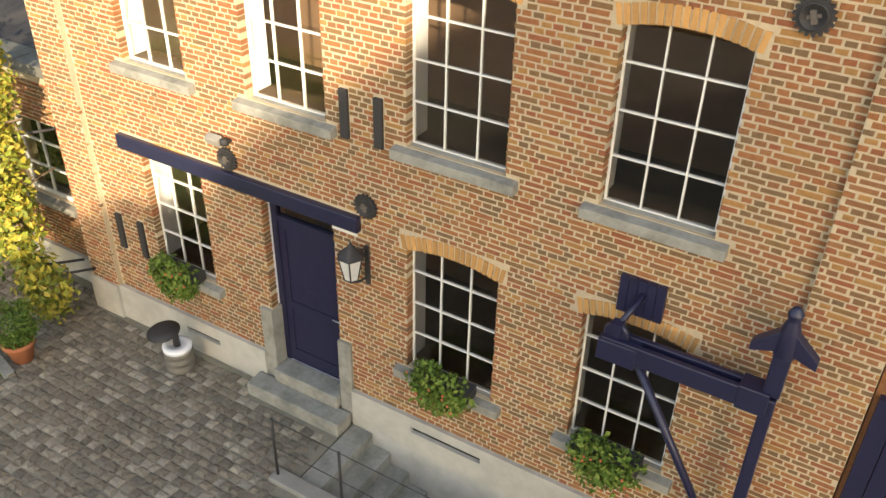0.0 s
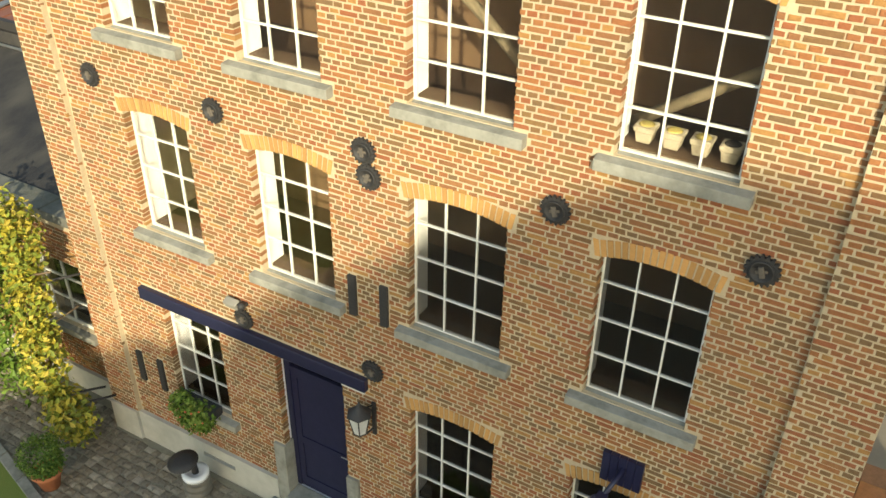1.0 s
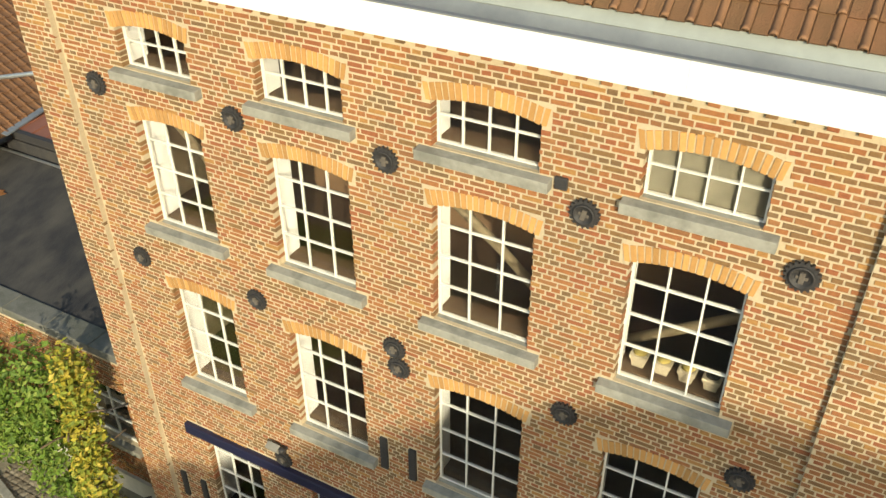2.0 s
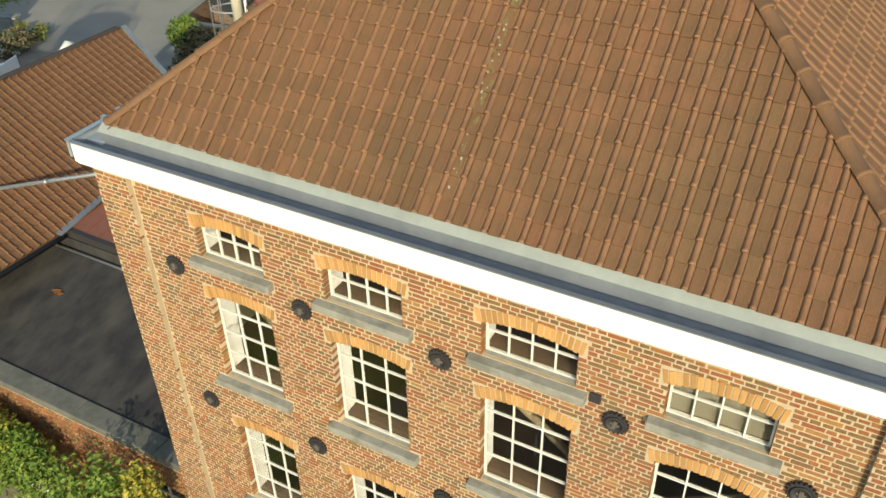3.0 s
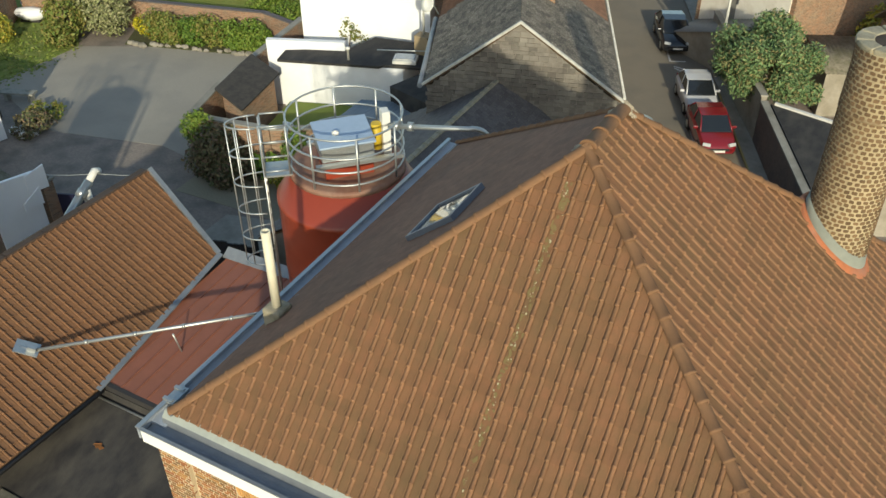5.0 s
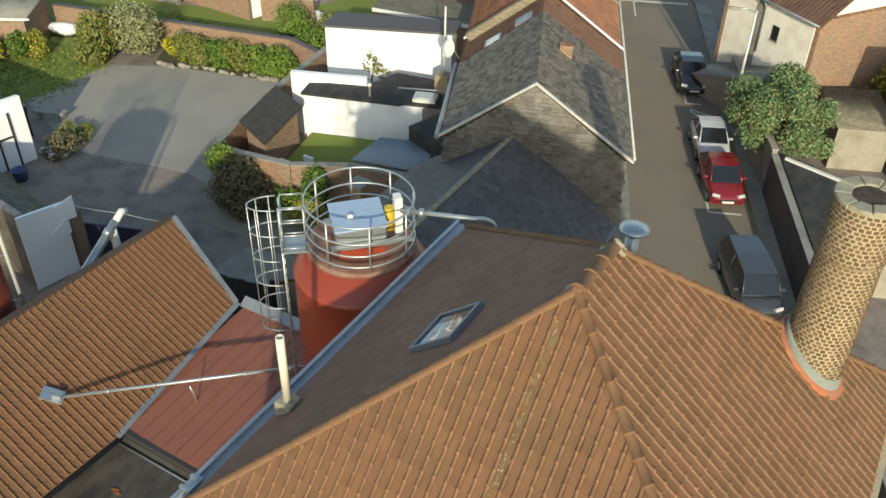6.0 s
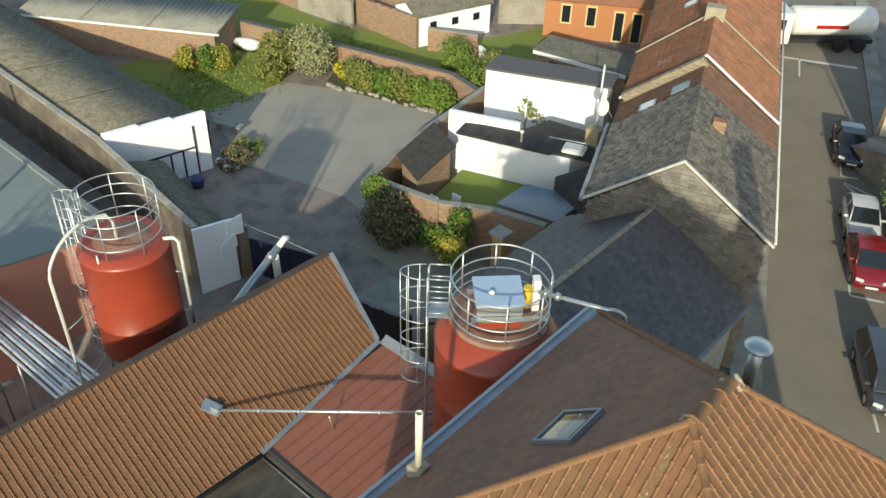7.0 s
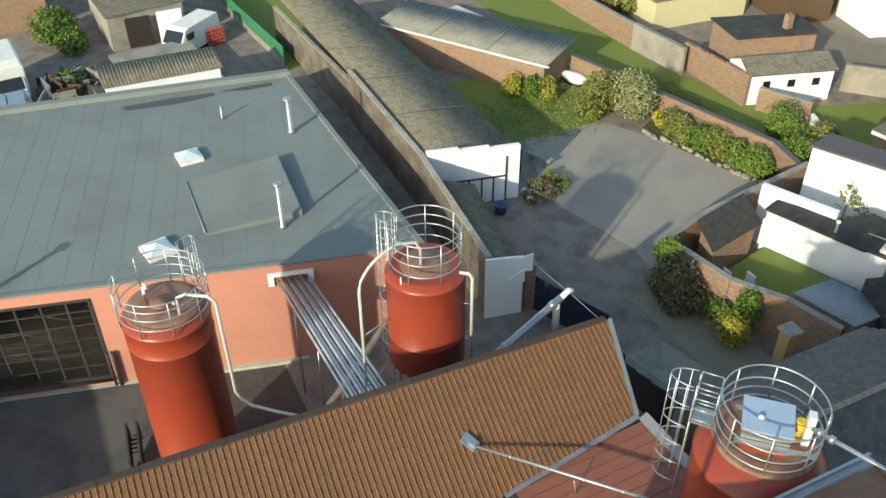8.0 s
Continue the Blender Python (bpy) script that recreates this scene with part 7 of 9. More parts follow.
M_GREYWALL = material("block_wall", (0.33, 0.3, 0.25), (0.22, 0.2, 0.17), scale=6, stain=(0.16, 0.14, 0.1), stain_scale=1.0, stain_amt=0.6, rough=0.95, bump=0.4)
garden_wall("weathered red brick garden wall with grey coping", [(-16.3, 18.4), (-12.6, 19.0), (-10.4, 20.3), (-8.0, 20.9)], 2.2, M_FARBRICK, M_CONCRETE)
garden_wall("long brick wall beside the parking yard", [(-16.3, 18.4), (-17.2, 21.5), (-18.4, 29.3)], 2.3, M_FARBRICK, M_CONCRETE)
garden_wall("old brick wall behind the hedge", [(-37.0, 26.6), (-29.8, 28.4), (-21.8, 30.4), (-18.4, 29.6)], 1.6, M_FARBRICK, M_SLATE)
garden_wall("patched brick and block wall of far gardens", [(-60, 33.4), (-47, 33.0), (-39.0, 33.2)], 1.8, M_FARBRICK, M_CONCRETE)
garden_wall("pale concrete panel wall of far gardens", [(-39.0, 33.2), (-33.8, 33.6)], 1.9, M_GREYWALL, M_CONCRETE)
garden_wall("broken red brick wall of far gardens", [(-27.6, 34.6), (-24.5, 36.0)], 1.5, M_FARBRICK, M_CONCRETE)
garden_wall("white rail wall of a far garden", [(-24.5, 36.2), (-20.5, 34.4), (-18.0, 33.2)], 0.7, M_WALLWHITE, M_WALLWHITE, 0.15)
garden_wall("grey block wall between far gardens", [(-27.2, 41.5), (-24.5, 44.0)], 1.8, M_GREYWALL, M_CONCRETE)

# plants of the yard
shrub("dark purplish shrub at the yard edge", [(-14.6, 17.7, 1.3, 1.2, 0.9, 1.2), (-13.7, 17.9, 0.9, 0.9, 0.8, 1.0), (-15.2, 17.4, 0.8, 0.8, 0.7, 0.8), (-14.0, 17.1, 0.6, 0.9, 0.5, 0.7), (-14.3, 18.0, 1.9, 0.6, 0.5, 0.7)], L_DARK, 5200, 0.12, 51)
shrub("fresh green shrub behind the brick wall", [(-15.7, 18.1, 1.9, 0.8, 0.7, 0.8)], L_BOX, 1500, 0.11, 52)
shrub("yellow-green shrub beside the path", [(-11.2, 18.2, 0.7, 0.85, 0.75, 0.7)], L_GOLD, 1500, 0.1, 53)
shrub("loose green bush by the garden wall", [(-11.3, 18.9, 1.6, 0.7, 0.6, 1.0), (-12.2, 18.2, 0.9, 0.9, 0.5, 0.7)], L_GREEN, 1700, 0.12, 54)
shrub("pale olive round tree on the yard edge", [(-30.1, 26.6, 1.75, 1.55, 1.4, 1.65)], L_OLIVE, 3800, 0.13, 55)
shrub("tall brownish shrub at the lawn corner", [(-32.0, 25.6, 1.4, 1.5, 1.4, 1.4), (-31.3, 24.2, 0.8, 0.9, 0.9, 0.8)], L_AUTUMN, 3000, 0.15, 56)
shrub("bright yellow flowering bush", [(-28.0, 27.2, 0.9, 0.5, 0.5, 0.6)], leaf_material("yellow_leaves", [(0.5, 0.42, 0.03), (0.4, 0.36, 0.04)]), 500, 0.12, 57, trunk=False)
for k, (x, y, r, m) in enumerate([(-26.6, 27.6, 1.1, L_AUTUMN), (-25.3, 28.0, 1.0, L_GREEN), (-24.2, 28.3, 1.1, L_AUTUMN), (-22.9, 28.6, 1.0, L_BOX), (-21.7, 29.0, 1.0, L_BOX), (-27.6, 27.6, 0.8, L_AUTUMN)]):
    shrub("unclipped garden hedge bush in autumn colours", [(x, y, 0.85, r, 0.8, 0.95), (x + 0.5, y + 0.1, 0.6, 0.8, 0.8, 0.7)], m, 1700, 0.13, 60 + k, "hedge bushes")
shrub("large rounded clipped bush, bright green", [(-20.6, 31.4, 1.1, 1.5, 1.2, 1.2)], L_BOX, 2600, 0.11, 70)
shrub("rounded green bush in the far garden", [(-24.0, 33.2, 1.2, 1.3, 1.2, 1.2)], L_BOX, 2000, 0.12, 71)
shrub("bush of mixed greens in the far garden", [(-21.8, 34.3, 0.9, 1.5, 1.0, 0.9)], L_AUTUMN, 1600, 0.13, 72)
for k, (x, y) in enumerate([(-36.4, 21.6), (-35.5, 22.6), (-34.9, 23.3)]):
    shrub("yellow-green bush beside the garage", [(x, y, 0.8, 0.8, 0.7, 0.8)], L_GOLD if k != 1 else L_GREEN, 1000, 0.13, 74 + k, "garage bushes")
shrub("low plants round pale stones", [(-25.2, 17.0, 0.4, 1.2, 0.8, 0.45), (-24.9, 16.2, 0.3, 0.7, 0.6, 0.4)], L_DARK, 1100, 0.12, 78, trunk=False)
shrub("low green plants beside the garage", [(-25.6, 18.2, 0.3, 0.9, 0.9, 0.4)], L_AUTUMN, 700, 0.12, 79, trunk=False)
rk = random.Random(80)
for k in range(6):
    b = BM()
    bmesh.ops.create_icosphere(b, subdivisions=2, radius=0.22, matrix=Matrix.Translation((-25.2 + rk.uniform(-0.6, 0.6), 16.5 + rk.uniform(-0.4, 0.4), 0.12)) @ Matrix.Diagonal((1.2, 0.9, 0.8, 1)))
    for v in b.verts:
        v.co += Vector((rk.uniform(-0.03, 0.03), rk.uniform(-0.03, 0.03), rk.uniform(-0.03, 0.03)))
    solo("boulder", b, M_WALLWHITE, "pale round boulder among low plants", "boulder", group="boulders")
bench = thing("stone_bench", "grey stone bench at the yard edge", "bench", at=(-28.2, 18.7, -0.02), rz=20)
b = BM()
box(b, -0.9, -0.25, 0.38, 0.9, 0.25, 0.48)
part("seat", b, M_STONE, bench)
for x in (-0.7, 0.55):
    b = BM()
    box(b, x, -0.2, 0.0, x + 0.15, 0.2, 0.38)
    part("leg", b, M_STONE, bench)
stump = thing("wooden_post", "weathered dark timber post with a lamp", "post", at=(-27.6, 17.0, -0.02))
b = BM()
lathe(b, 0, 0, [(0.1, 0), (0.09, 1.2), (0.14, 1.25), (0.14, 1.55), (0.0, 1.62)], 12)
part("shaft", b, M_IRON, stump)
for k, (x, y) in enumerate([(-37.0, 27.3), (-36.0, 26.2)]):
    bt = thing("covered_boat", "small boat under a white cover", "boat", "covered boats", at=(x, y, 0.0), rz=20 * k)
    b = BM()
    lathe(b, 0, 0, [(0.3, 0.0), (0.62, 0.3), (0.7, 0.5), (0.55, 0.7), (0.0, 0.8)], 14, Matrix.Diagonal((1.5, 0.75, 1, 1)))
    part("cover", b, M_WALLWHITE, bt)
    b = BM()
    box(b, -0.6, -0.3, 0.0, 0.6, 0.3, 0.12)
    part("trailer", b, M_IRON, bt)
wire = thing("overhead_wire", "pale stay cable from the gate over the auger", "cable")
b = BM()
tube(b, [(-17.3, 11.4, 2.75), (-14.6, 10.7, 3.9), (-12.3, 10.1, 4.95), (-10.6, 9.7, 5.6), (-9.4, 9.35, 6.15)], 0.01, 5)
part("cable", b, M_PIPEWHITE, wire)

# ---- white extensions behind the terrace ----
ext = thing("white_extension", "low whitewashed extension with black flat roof", "building")
b = BM()
prism(b, [(-15.45, 23.6), (-10.0, 25.5), (-9.7, 27.6), (-12.9, 27.4), (-13.3, 26.1), (-15.8, 24.6)], -0.04, 2.78)
part("wall", b, M_WALLWHITE, ext)
b = BM()
prism(b, [(-15.55, 23.5), (-11.0, 25.05), (-10.9, 25.25), (-8.9, 25.95), (-8.9, 28.5), (-12.9, 27.8), (-13.3, 26.1), (-15.85, 24.55)], 2.78, 2.9)
part("flat_roof", b, M_BITUMEN, ext)
b = BM()
prism(b, [(-16.8, 24.35), (-13.3, 25.75), (-13.4, 26.0), (-16.9, 24.6)], -0.04, 3.3)
part("rear_wall", b, M_WALLWHITE, ext)
rl = thing("roof_light", "pale roof light on the black felt roof", "skylight", at=(-10.2, 26.1, 2.9), rz=20)
b = BM()
box(b, -0.55, -0.4, 0, 0.55, 0.4, 0.18)
soften(part("curb", b, M_WHITE, rl), 0.03)
b = BM()
box(b, -0.45, -0.3, 0.18, 0.45, 0.3, 0.24)
part("pane", b, M_FROST, rl)
fp = thing("flue_pipe", "short white flue on the felt roof", "flue", at=(-12.6, 25.0, 2.9))
b = BM()
lathe(b, 0, 0, [(0.06, 0), (0.06, 0.5), (0.1, 0.5), (0.1, 0.62), (0.0, 0.64)], 12)
part("pipe", b, M_WHITE, fp)
b = BM()
tube(b, [(-11.4, 25.6, 3.4), (-8.6, 26.6, 3.5)], 0.03, 6)
tube(b, [(-9.2, 26.4, 2.9), (-9.2, 26.4, 3.48)], 0.025, 6)
solo("roof_rail", b, M_GALV, "thin metal pole above the felt roof", "pole")
ext2 = thing("white_workshop", "long whitewashed workshop with dark flat roof", "building")
b = BM()
prism(b, [(-17.2, 27.75), (-11.3, 30.4), (-11.8, 31.8), (-17.6, 29.4)], -0.04, 4.3)
part("wall", b, M_WALLWHITE, ext2)
b = BM()
prism(b, [(-17.3, 27.65), (-11.1, 30.45), (-11.65, 32.0), (-17.75, 29.5)], 4.3, 4.42)
part("flat_roof", b, M_SLATE, ext2)
shrub("thin climber against the white workshop", [(-14.9, 28.4, 2.6, 0.7, 0.25, 0.7), (-14.2, 28.7, 1.9, 0.5, 0.25, 0.6)], L_AUTUMN, 260, 0.12, 81)
shrub("low planting along the white workshop", [(-14.2, 27.8, 0.6, 1.0, 0.5, 0.6), (-15.6, 26.9, 0.5, 1.2, 0.6, 0.5)], L_DARK, 1200, 0.12, 82, trunk=False)
shedb = thing("brick_shed", "small brick shed with dark brown felt roof", "shed")
b = BM()
prism(b, [(-16.1, 20.2), (-14.6, 19.7), (-15.2, 22.7), (-16.8, 23.2)], -0.04, 2.4)
part("wall", b, M_FARBRICK, shedb)
b = BM()
slab(b, [(-16.4, 20.1, 2.72), (-14.36, 19.4, 2.46), (-15.0, 22.9, 2.6), (-17.1, 23.55, 2.86)], 0.08)
part("felt_roof", b, material("brown_felt", (0.035, 0.032, 0.03), (0.075, 0.066, 0.056), scale=3.5, mix=0.9, rough=0.9), shedb)
b = BM()
for x, y in ((-14.1, 20.0), (-13.4, 20.8)):
    box(b, x, y, 0.85, x + 0.5, y + 0.1, 1.5)
solo("stacked_boards", b, M_WALLWHITE, "white boards leaning by the shed", "boards")
b = BM()
prism(b, [(-14.3, 19.7), (-10.95, 20.9), (-10.7, 25.1), (-15.1, 23.55)], -0.05, 0.85)
solo("small_lawn", b, M_GRASS, "tiny raised back garden lawn", "lawn", "structure")
shrub("garden plants behind the brick wall", [(-12.2, 19.8, 0.9, 0.7, 0.5, 0.7)], L_GREEN, 600, 0.12, 83, trunk=False)
br = thing("lean_roof", "blue-grey sheet lean-to roof", "roof")
corrugated(br, [(-10.9, 21.0, 2.0), (-8.0, 21.7, 2.0), (-7.8, 23.9, 2.3), (-10.6, 22.9, 2.3)], 0.2, 0.012, material("blue_grey_roof", (0.26, 0.3, 0.34), (0.2, 0.23, 0.26), scale=3, rough=0.6))
b = BM()
prism(b, [(-10.8, 21.1), (-8.1, 21.8), (-7.9, 23.8), (-10.5, 22.9)], -0.04, 1.95)
part("wall", b, M_GREYWALL, br)
b = BM()
prism(b, [(-9.4, 23.4), (-6.8, 22.6), (-6.2, 25.8), (-8.8, 25.2)], -0.04, 3.0)
solo("link_building", b, M_BITUMEN, "low dark flat-roofed link behind the terrace", "building")
cs = thing("brick_pillar", "yellow brick chimney pillar with stone cap", "pillar")
b = BM()
box(b, -7.9, 16.9, -0.03, -7.4, 17.4, 3.9)
part("shaft", b, material("yellow_brick", (0.36, 0.24, 0.1), (0.26, 0.17, 0.08), scale=12, rough=0.9), cs)
b = BM()
box(b, -8.0, 16.8, 3.9, -7.3, 17.5, 4.02)
part("cap", b, M_STONE, cs)
b = BM()
prism(b, [(-12.5, 13.6), (-7.5, 14.6), (-6.7, 17.2), (-12.5, 15.6)], -0.05, -0.012)
solo("concrete_path", b, M_CONCRETE, "cracked concrete path behind the slate house", "path", "structure")
b = BM()
prism(b, [(-15.6, 16.0), (-7.0, 16.3), (-7.0, 19.6), (-15.6, 18.2)], -0.05, -0.008)
solo("planting_bed", b, M_BED, "dark earth bed under the shrubs", "bed", "structure")

# ---- low slate house and the terrace ----
M_SLATE_B = material("slate_grey", (0.125, 0.1, 0.085), (0.066, 0.054, 0.046), scale=14, mix=0.9, stain=(0.3, 0.27, 0.2), stain_scale=17.0, stain_amt=0.75, rough=0.8, rand=0.4, island=True, bump=0.2)
low = thing("slate_house", "low house under a dark weathered slate roof", "house")
b = BM()
prism(b, [(-6.3, 11.0), (1.3, 11.0), (1.3, 19.9), (-6.3, 19.9)], -0.03, 3.95)
for y in (11.0, 19.9):
    vs = [b.verts.new(p) for p in ((-6.3, y, 3.95), (1.3, y, 3.95), (-2.55, y, 6.3))]
    b.faces.new(vs)
part("wall", b, M_GREYWALL, low)
LS = [((1.6, 10.9, 3.85), (1.6, 19.95, 3.85), (-2.55, 19.95, 6.42), (-2.55, 10.9, 6.42)), ((-6.6, 19.95, 3.85), (-6.6, 10.9, 3.85), (-2.55, 10.9, 6.42), (-2.55, 19.95, 6.42))]
for k, q in enumerate(LS):
    tiled(low, "slates_street" if k == 0 else "slates_yard", M_SLATE, M_SLATE, q, 0.24, 0.2, roll=0.0, lift=0.024, seg=1, jitter=0.006)
    b = BM()
    slab(b, [Vector(p) - UPZ for p in q], 0.06)
    part("roof_boarding", b, M_BOARDS, low)
caps(low, (-2.55, 10.9, 6.45), (-2.55, 19.95, 6.45), 0.1, 0.4, M_MOSSY, "ridge_tile")
b = BM()
r9 = random.Random(9)
for k in range(420):
    u, v = r9.uniform(11.5, 19.5), r9.uniform(0.1, 0.95)
    x = 1.6 + (-2.55 - 1.6) * v if k % 3 else -6.6 + 4.05 * v
    bmesh.ops.create_icosphere(b, subdivisions=1, radius=r9.uniform(0.008, 0.024), matrix=Matrix.Translation((x, u, 3.88 + 2.57 * v)) @ Matrix.Diagonal((1, 1, 0.4, 1)))
tagged(part("moss", b, material("slate_moss", (0.2, 0.19, 0.15), (0.13, 0.12, 0.08), scale=30, rough=0.95), low, "grey-green moss specks"), kind="stuff")
b = BM()
box(b, 1.5, 10.9, 3.72, 1.72, 19.9, 3.84)
part("eave_gutter", b, M_ZINC, low)

SE, SD = Vector((0.917, 0.4, 0)), Vector((-0.4, 0.917, 0))


def st_p(e, s, z=0.0):
    return SE * e + SD * s + Vector((0, 0, z))


terr = thing("terrace_house", "end-of-terrace house with stone gable and slate roof", "house", "terrace houses")


def row_house(parent, s0, s1, zr, ze, mat_j, wall, w, l, roll, seg, e0=2.9, e1=9.75, er=6.2, near_end=None):
    near_end = near_end or (lambda e: s0)
    b = BM()
    prism(b, [st_p(e0 + 0.15, near_end(e0))[:2], st_p(e1 - 0.15, near_end(e1))[:2], st_p(e1 - 0.15, s1)[:2], st_p(e0 + 0.15, s1)[:2]], -0.03, ze - 0.1)
    for end in (near_end, lambda e: s1):
        b.faces.new([b.verts.new(st_p(e, end(e), z)) for e, z in ((e0 + 0.15, ze - 0.1), (e1 - 0.15, ze - 0.1), (er, zr - 0.1))])
    part("wall", b, wall, parent)
    for k, q in enumerate(((st_p(e1, near_end(e1), ze), st_p(e1, s1, ze), st_p(er, s1, zr), st_p(er, near_end(er), zr)), (st_p(e0, s1, ze), st_p(e0, near_end(e0), ze), st_p(er, near_end(er), zr), st_p(er, s1, zr)))):
        tiled(parent, "street_slope" if k == 0 else "garden_slope", mat_j, mat_j, q, w, l, roll=roll, lift=0.016 if roll else 0.026, seg=seg, jitter=0.008)
        b = BM()
        slab(b, [p - UPZ for p in q], 0.06)
        part("roof_boarding", b, M_BOARDS, parent)


M_RUBBLE = material("rubble_stone", (0.2, 0.175, 0.145), (0.13, 0.115, 0.1), scale=3.5, mix=0.9, stain=(0.3, 0.28, 0.25), stain_scale=2.2, stain_amt=0.6, rough=0.95, bump=0.8, bump_scale=5)
M_RUBBLE_PIECE = material("rubble_block", (0.165, 0.145, 0.125), (0.105, 0.092, 0.08), scale=5, mix=0.8, stain=(0.3, 0.28, 0.24), stain_scale=0.7, stain_amt=0.45, rough=0.95, bump=0.5, bump_scale=18, rand=0.25, island=True)


def gable_s(e):
    """The gable stands slightly askew to the street."""
    return 18.8 + (6.2 - e) * 0.115


row_house(terr, 18.8, 25.3, 8.62, 6.1, M_SLATE_B, M_RUBBLE, 0.26, 0.22, 0.0, 1, near_end=gable_s)
M_VERGE = material("dirty_white", (0.55, 0.54, 0.5), (0.34, 0.33, 0.3), scale=5, mix=0.8, rough=0.8)
for p, q in ((st_p(2.8, gable_s(2.8) - 0.1, 6.12), st_p(6.2, gable_s(6.2) - 0.1, 8.69)), (st_p(6.2, gable_s(6.2) - 0.1, 8.69), st_p(9.85, gable_s(9.85) - 0.1, 6.12))):
    b = BM()
    slab(b, [p, q, q + SD * 0.09, p + SD * 0.09], 0.08)
    part("verge_board", b, M_VERGE, terr, "white verge strip of the gable")
rb2 = random.Random(77)
b = BM()
z = 3.4
while z < 8.35:
    hh = rb2.uniform(0.13, 0.2)
    half0 = 3.3 * min(1.0, (8.55 - z - hh) / 2.5)
    e = 6.2 - half0 + rb2.uniform(0.0, 0.1)
    while e < 6.2 + half0 * 1.05 - 0.2:
        ww = rb2.uniform(0.16, 0.36)
        pr = rb2.uniform(0.015, 0.04)
        vs = box(b, e + 0.01, -pr, z + 0.01, min(e + ww, 6.2 + half0 * 1.05) - 0.01, 0.01, z + hh - 0.01)
        for v in vs:
            v.co = st_p(v.co.x + rb2.uniform(-0.012, 0.012), gable_s(v.co.x) + v.co.y, v.co.z + rb2.uniform(-0.012, 0.012))
        e += ww
    z += hh
tagged(part("gable_stonework", b, M_RUBBLE_PIECE, terr), kind="stuff")
b = BM()
tube(b, [st_p(2.75, 19.1, 6.05), st_p(2.75, 25.3, 6.05)], 0.1, 8)
part("garden_gutter", b, M_ZINC, terr)
b = BM()
tube(b, [st_p(9.88, 18.6, 6.05), st_p(9.88, 50.0, 6.05)], 0.055, 8)
part("street_gutter", b, M_VERGE, terr)
b = BM()
box(b, -0.25, -0.2, -0.5, 0.25, 0.2, 0.35)
for v in b.verts:
    v.co = Matrix.Translation(st_p(7.2, 23.0, 7.95)) @ pose(0, 0, 0, 0, 0, 23.6) @ v.co
part("brick_stub", b, M_FARBRICK, terr, "small brick chimney stub")
M_TERR = material("terrace_tile", (0.27, 0.12, 0.07), (0.2, 0.095, 0.06), scale=6, mix=0.7, stain=(0.14, 0.085, 0.055), stain_scale=0.7, stain_amt=0.6, rough=0.85, rand=0.18, island=True)
M_TERR2 = material("terrace_tile_dark", (0.15, 0.082, 0.056), (0.1, 0.06, 0.044), scale=6, mix=0.7, rough=0.85, rand=0.18, island=True)
t2 = thing("terrace_house", "narrow terrace house with brown tile roof", "house", "terrace houses")
row_house(t2, 25.32, 27.7, 8.5, 6.05, M_TERR2, M_FARBRICK, 0.24, 0.34, 0.025, 3)
t3 = thing("terrace_house", "terrace house with faded orange tile roof", "house", "terrace houses")
row_house(t3, 27.72, 33.0, 8.7, 6.1, M_TERR, M_FARBRICK, 0.24, 0.34, 0.028, 3)
t4 = thing("terrace_house", "far terrace house with red-brown tile roof", "house", "terrace houses")
row_house(t4, 33.02, 50.0, 8.6, 6.0, M_TERR, M_FARBRICK, 0.26, 0.36, 0.028, 3)
for th, s in ((t3, 27.72), (t4, 33.02)):
    b = BM()
    for p, q in ((st_p(2.8, s, 6.2), st_p(6.2, s, 8.86)), (st_p(6.2, s, 8.86), st_p(9.85, s, 6.2))):
        slab(b, [p, q, q + SD * 0.1, p + SD * 0.1], 0.07)
    part("party_coping", b, M_WALLWHITE if s < 30 else M_MOSSY, th)
M_TANWALL = material("tan_parapet", (0.27, 0.22, 0.145), (0.18, 0.145, 0.1), scale=7, mix=0.8, stain=(0.2, 0.17, 0.12), stain_scale=1.5, rough=0.95, bump=0.6, courses=(0.3, 0.26, 0.19))
b = BM()
slab(b, [st_p(2.9, 27.35, 6.5), st_p(6.1, 27.35, 8.85), st_p(6.1, 27.65, 8.85), st_p(2.9, 27.65, 6.5)], 0.45)
part("party_wall", b, M_TANWALL, t2, "raised tan stone party wall")
b = BM()
for v in box(b, -0.45, -0.3, -0.6, 0.45, 0.3, 0.5):
    v.co = Matrix.Translation(st_p(6.2, 33.0, 8.6)) @ pose(0, 0, 0, 0, 0, 23.6) @ v.co
part("chimney", b, M_MOSSY, t4)
for e, s, m in ((4.4, 30.0, M_FROST), (5.4, 26.0, M_ZINC), (4.2, 25.6, M_FROST), (4.9, 37.0, M_FROST)):
    rw = thing("roof_window", "small pale roof window in the terrace roof", "roof window", "terrace roof windows")
    z = 6.1 + (e - 2.9) / 3.3 * 2.4 + 0.06
    b = BM()
    slab(b, [st_p(e - 0.3, s - 0.35, z - 0.2), st_p(e + 0.35, s - 0.35, z + 0.25), st_p(e + 0.35, s + 0.35, z + 0.25), st_p(e - 0.3, s + 0.35, z - 0.2)], 0.08)
    part("frame", b, M_ZINC, rw)
    b = BM()
    slab(b, [st_p(e - 0.22, s - 0.27, z - 0.13), st_p(e + 0.27, s - 0.27, z + 0.21), st_p(e + 0.27, s + 0.27, z + 0.21), st_p(e - 0.22, s + 0.27, z - 0.13)], 0.01)
    part("pane", b, m, rw)
dish = thing("satellite_dish", "white satellite dish on the terrace eave", "satellite dish", at=st_p(2.7, 26.4, 6.1))
b = BM()
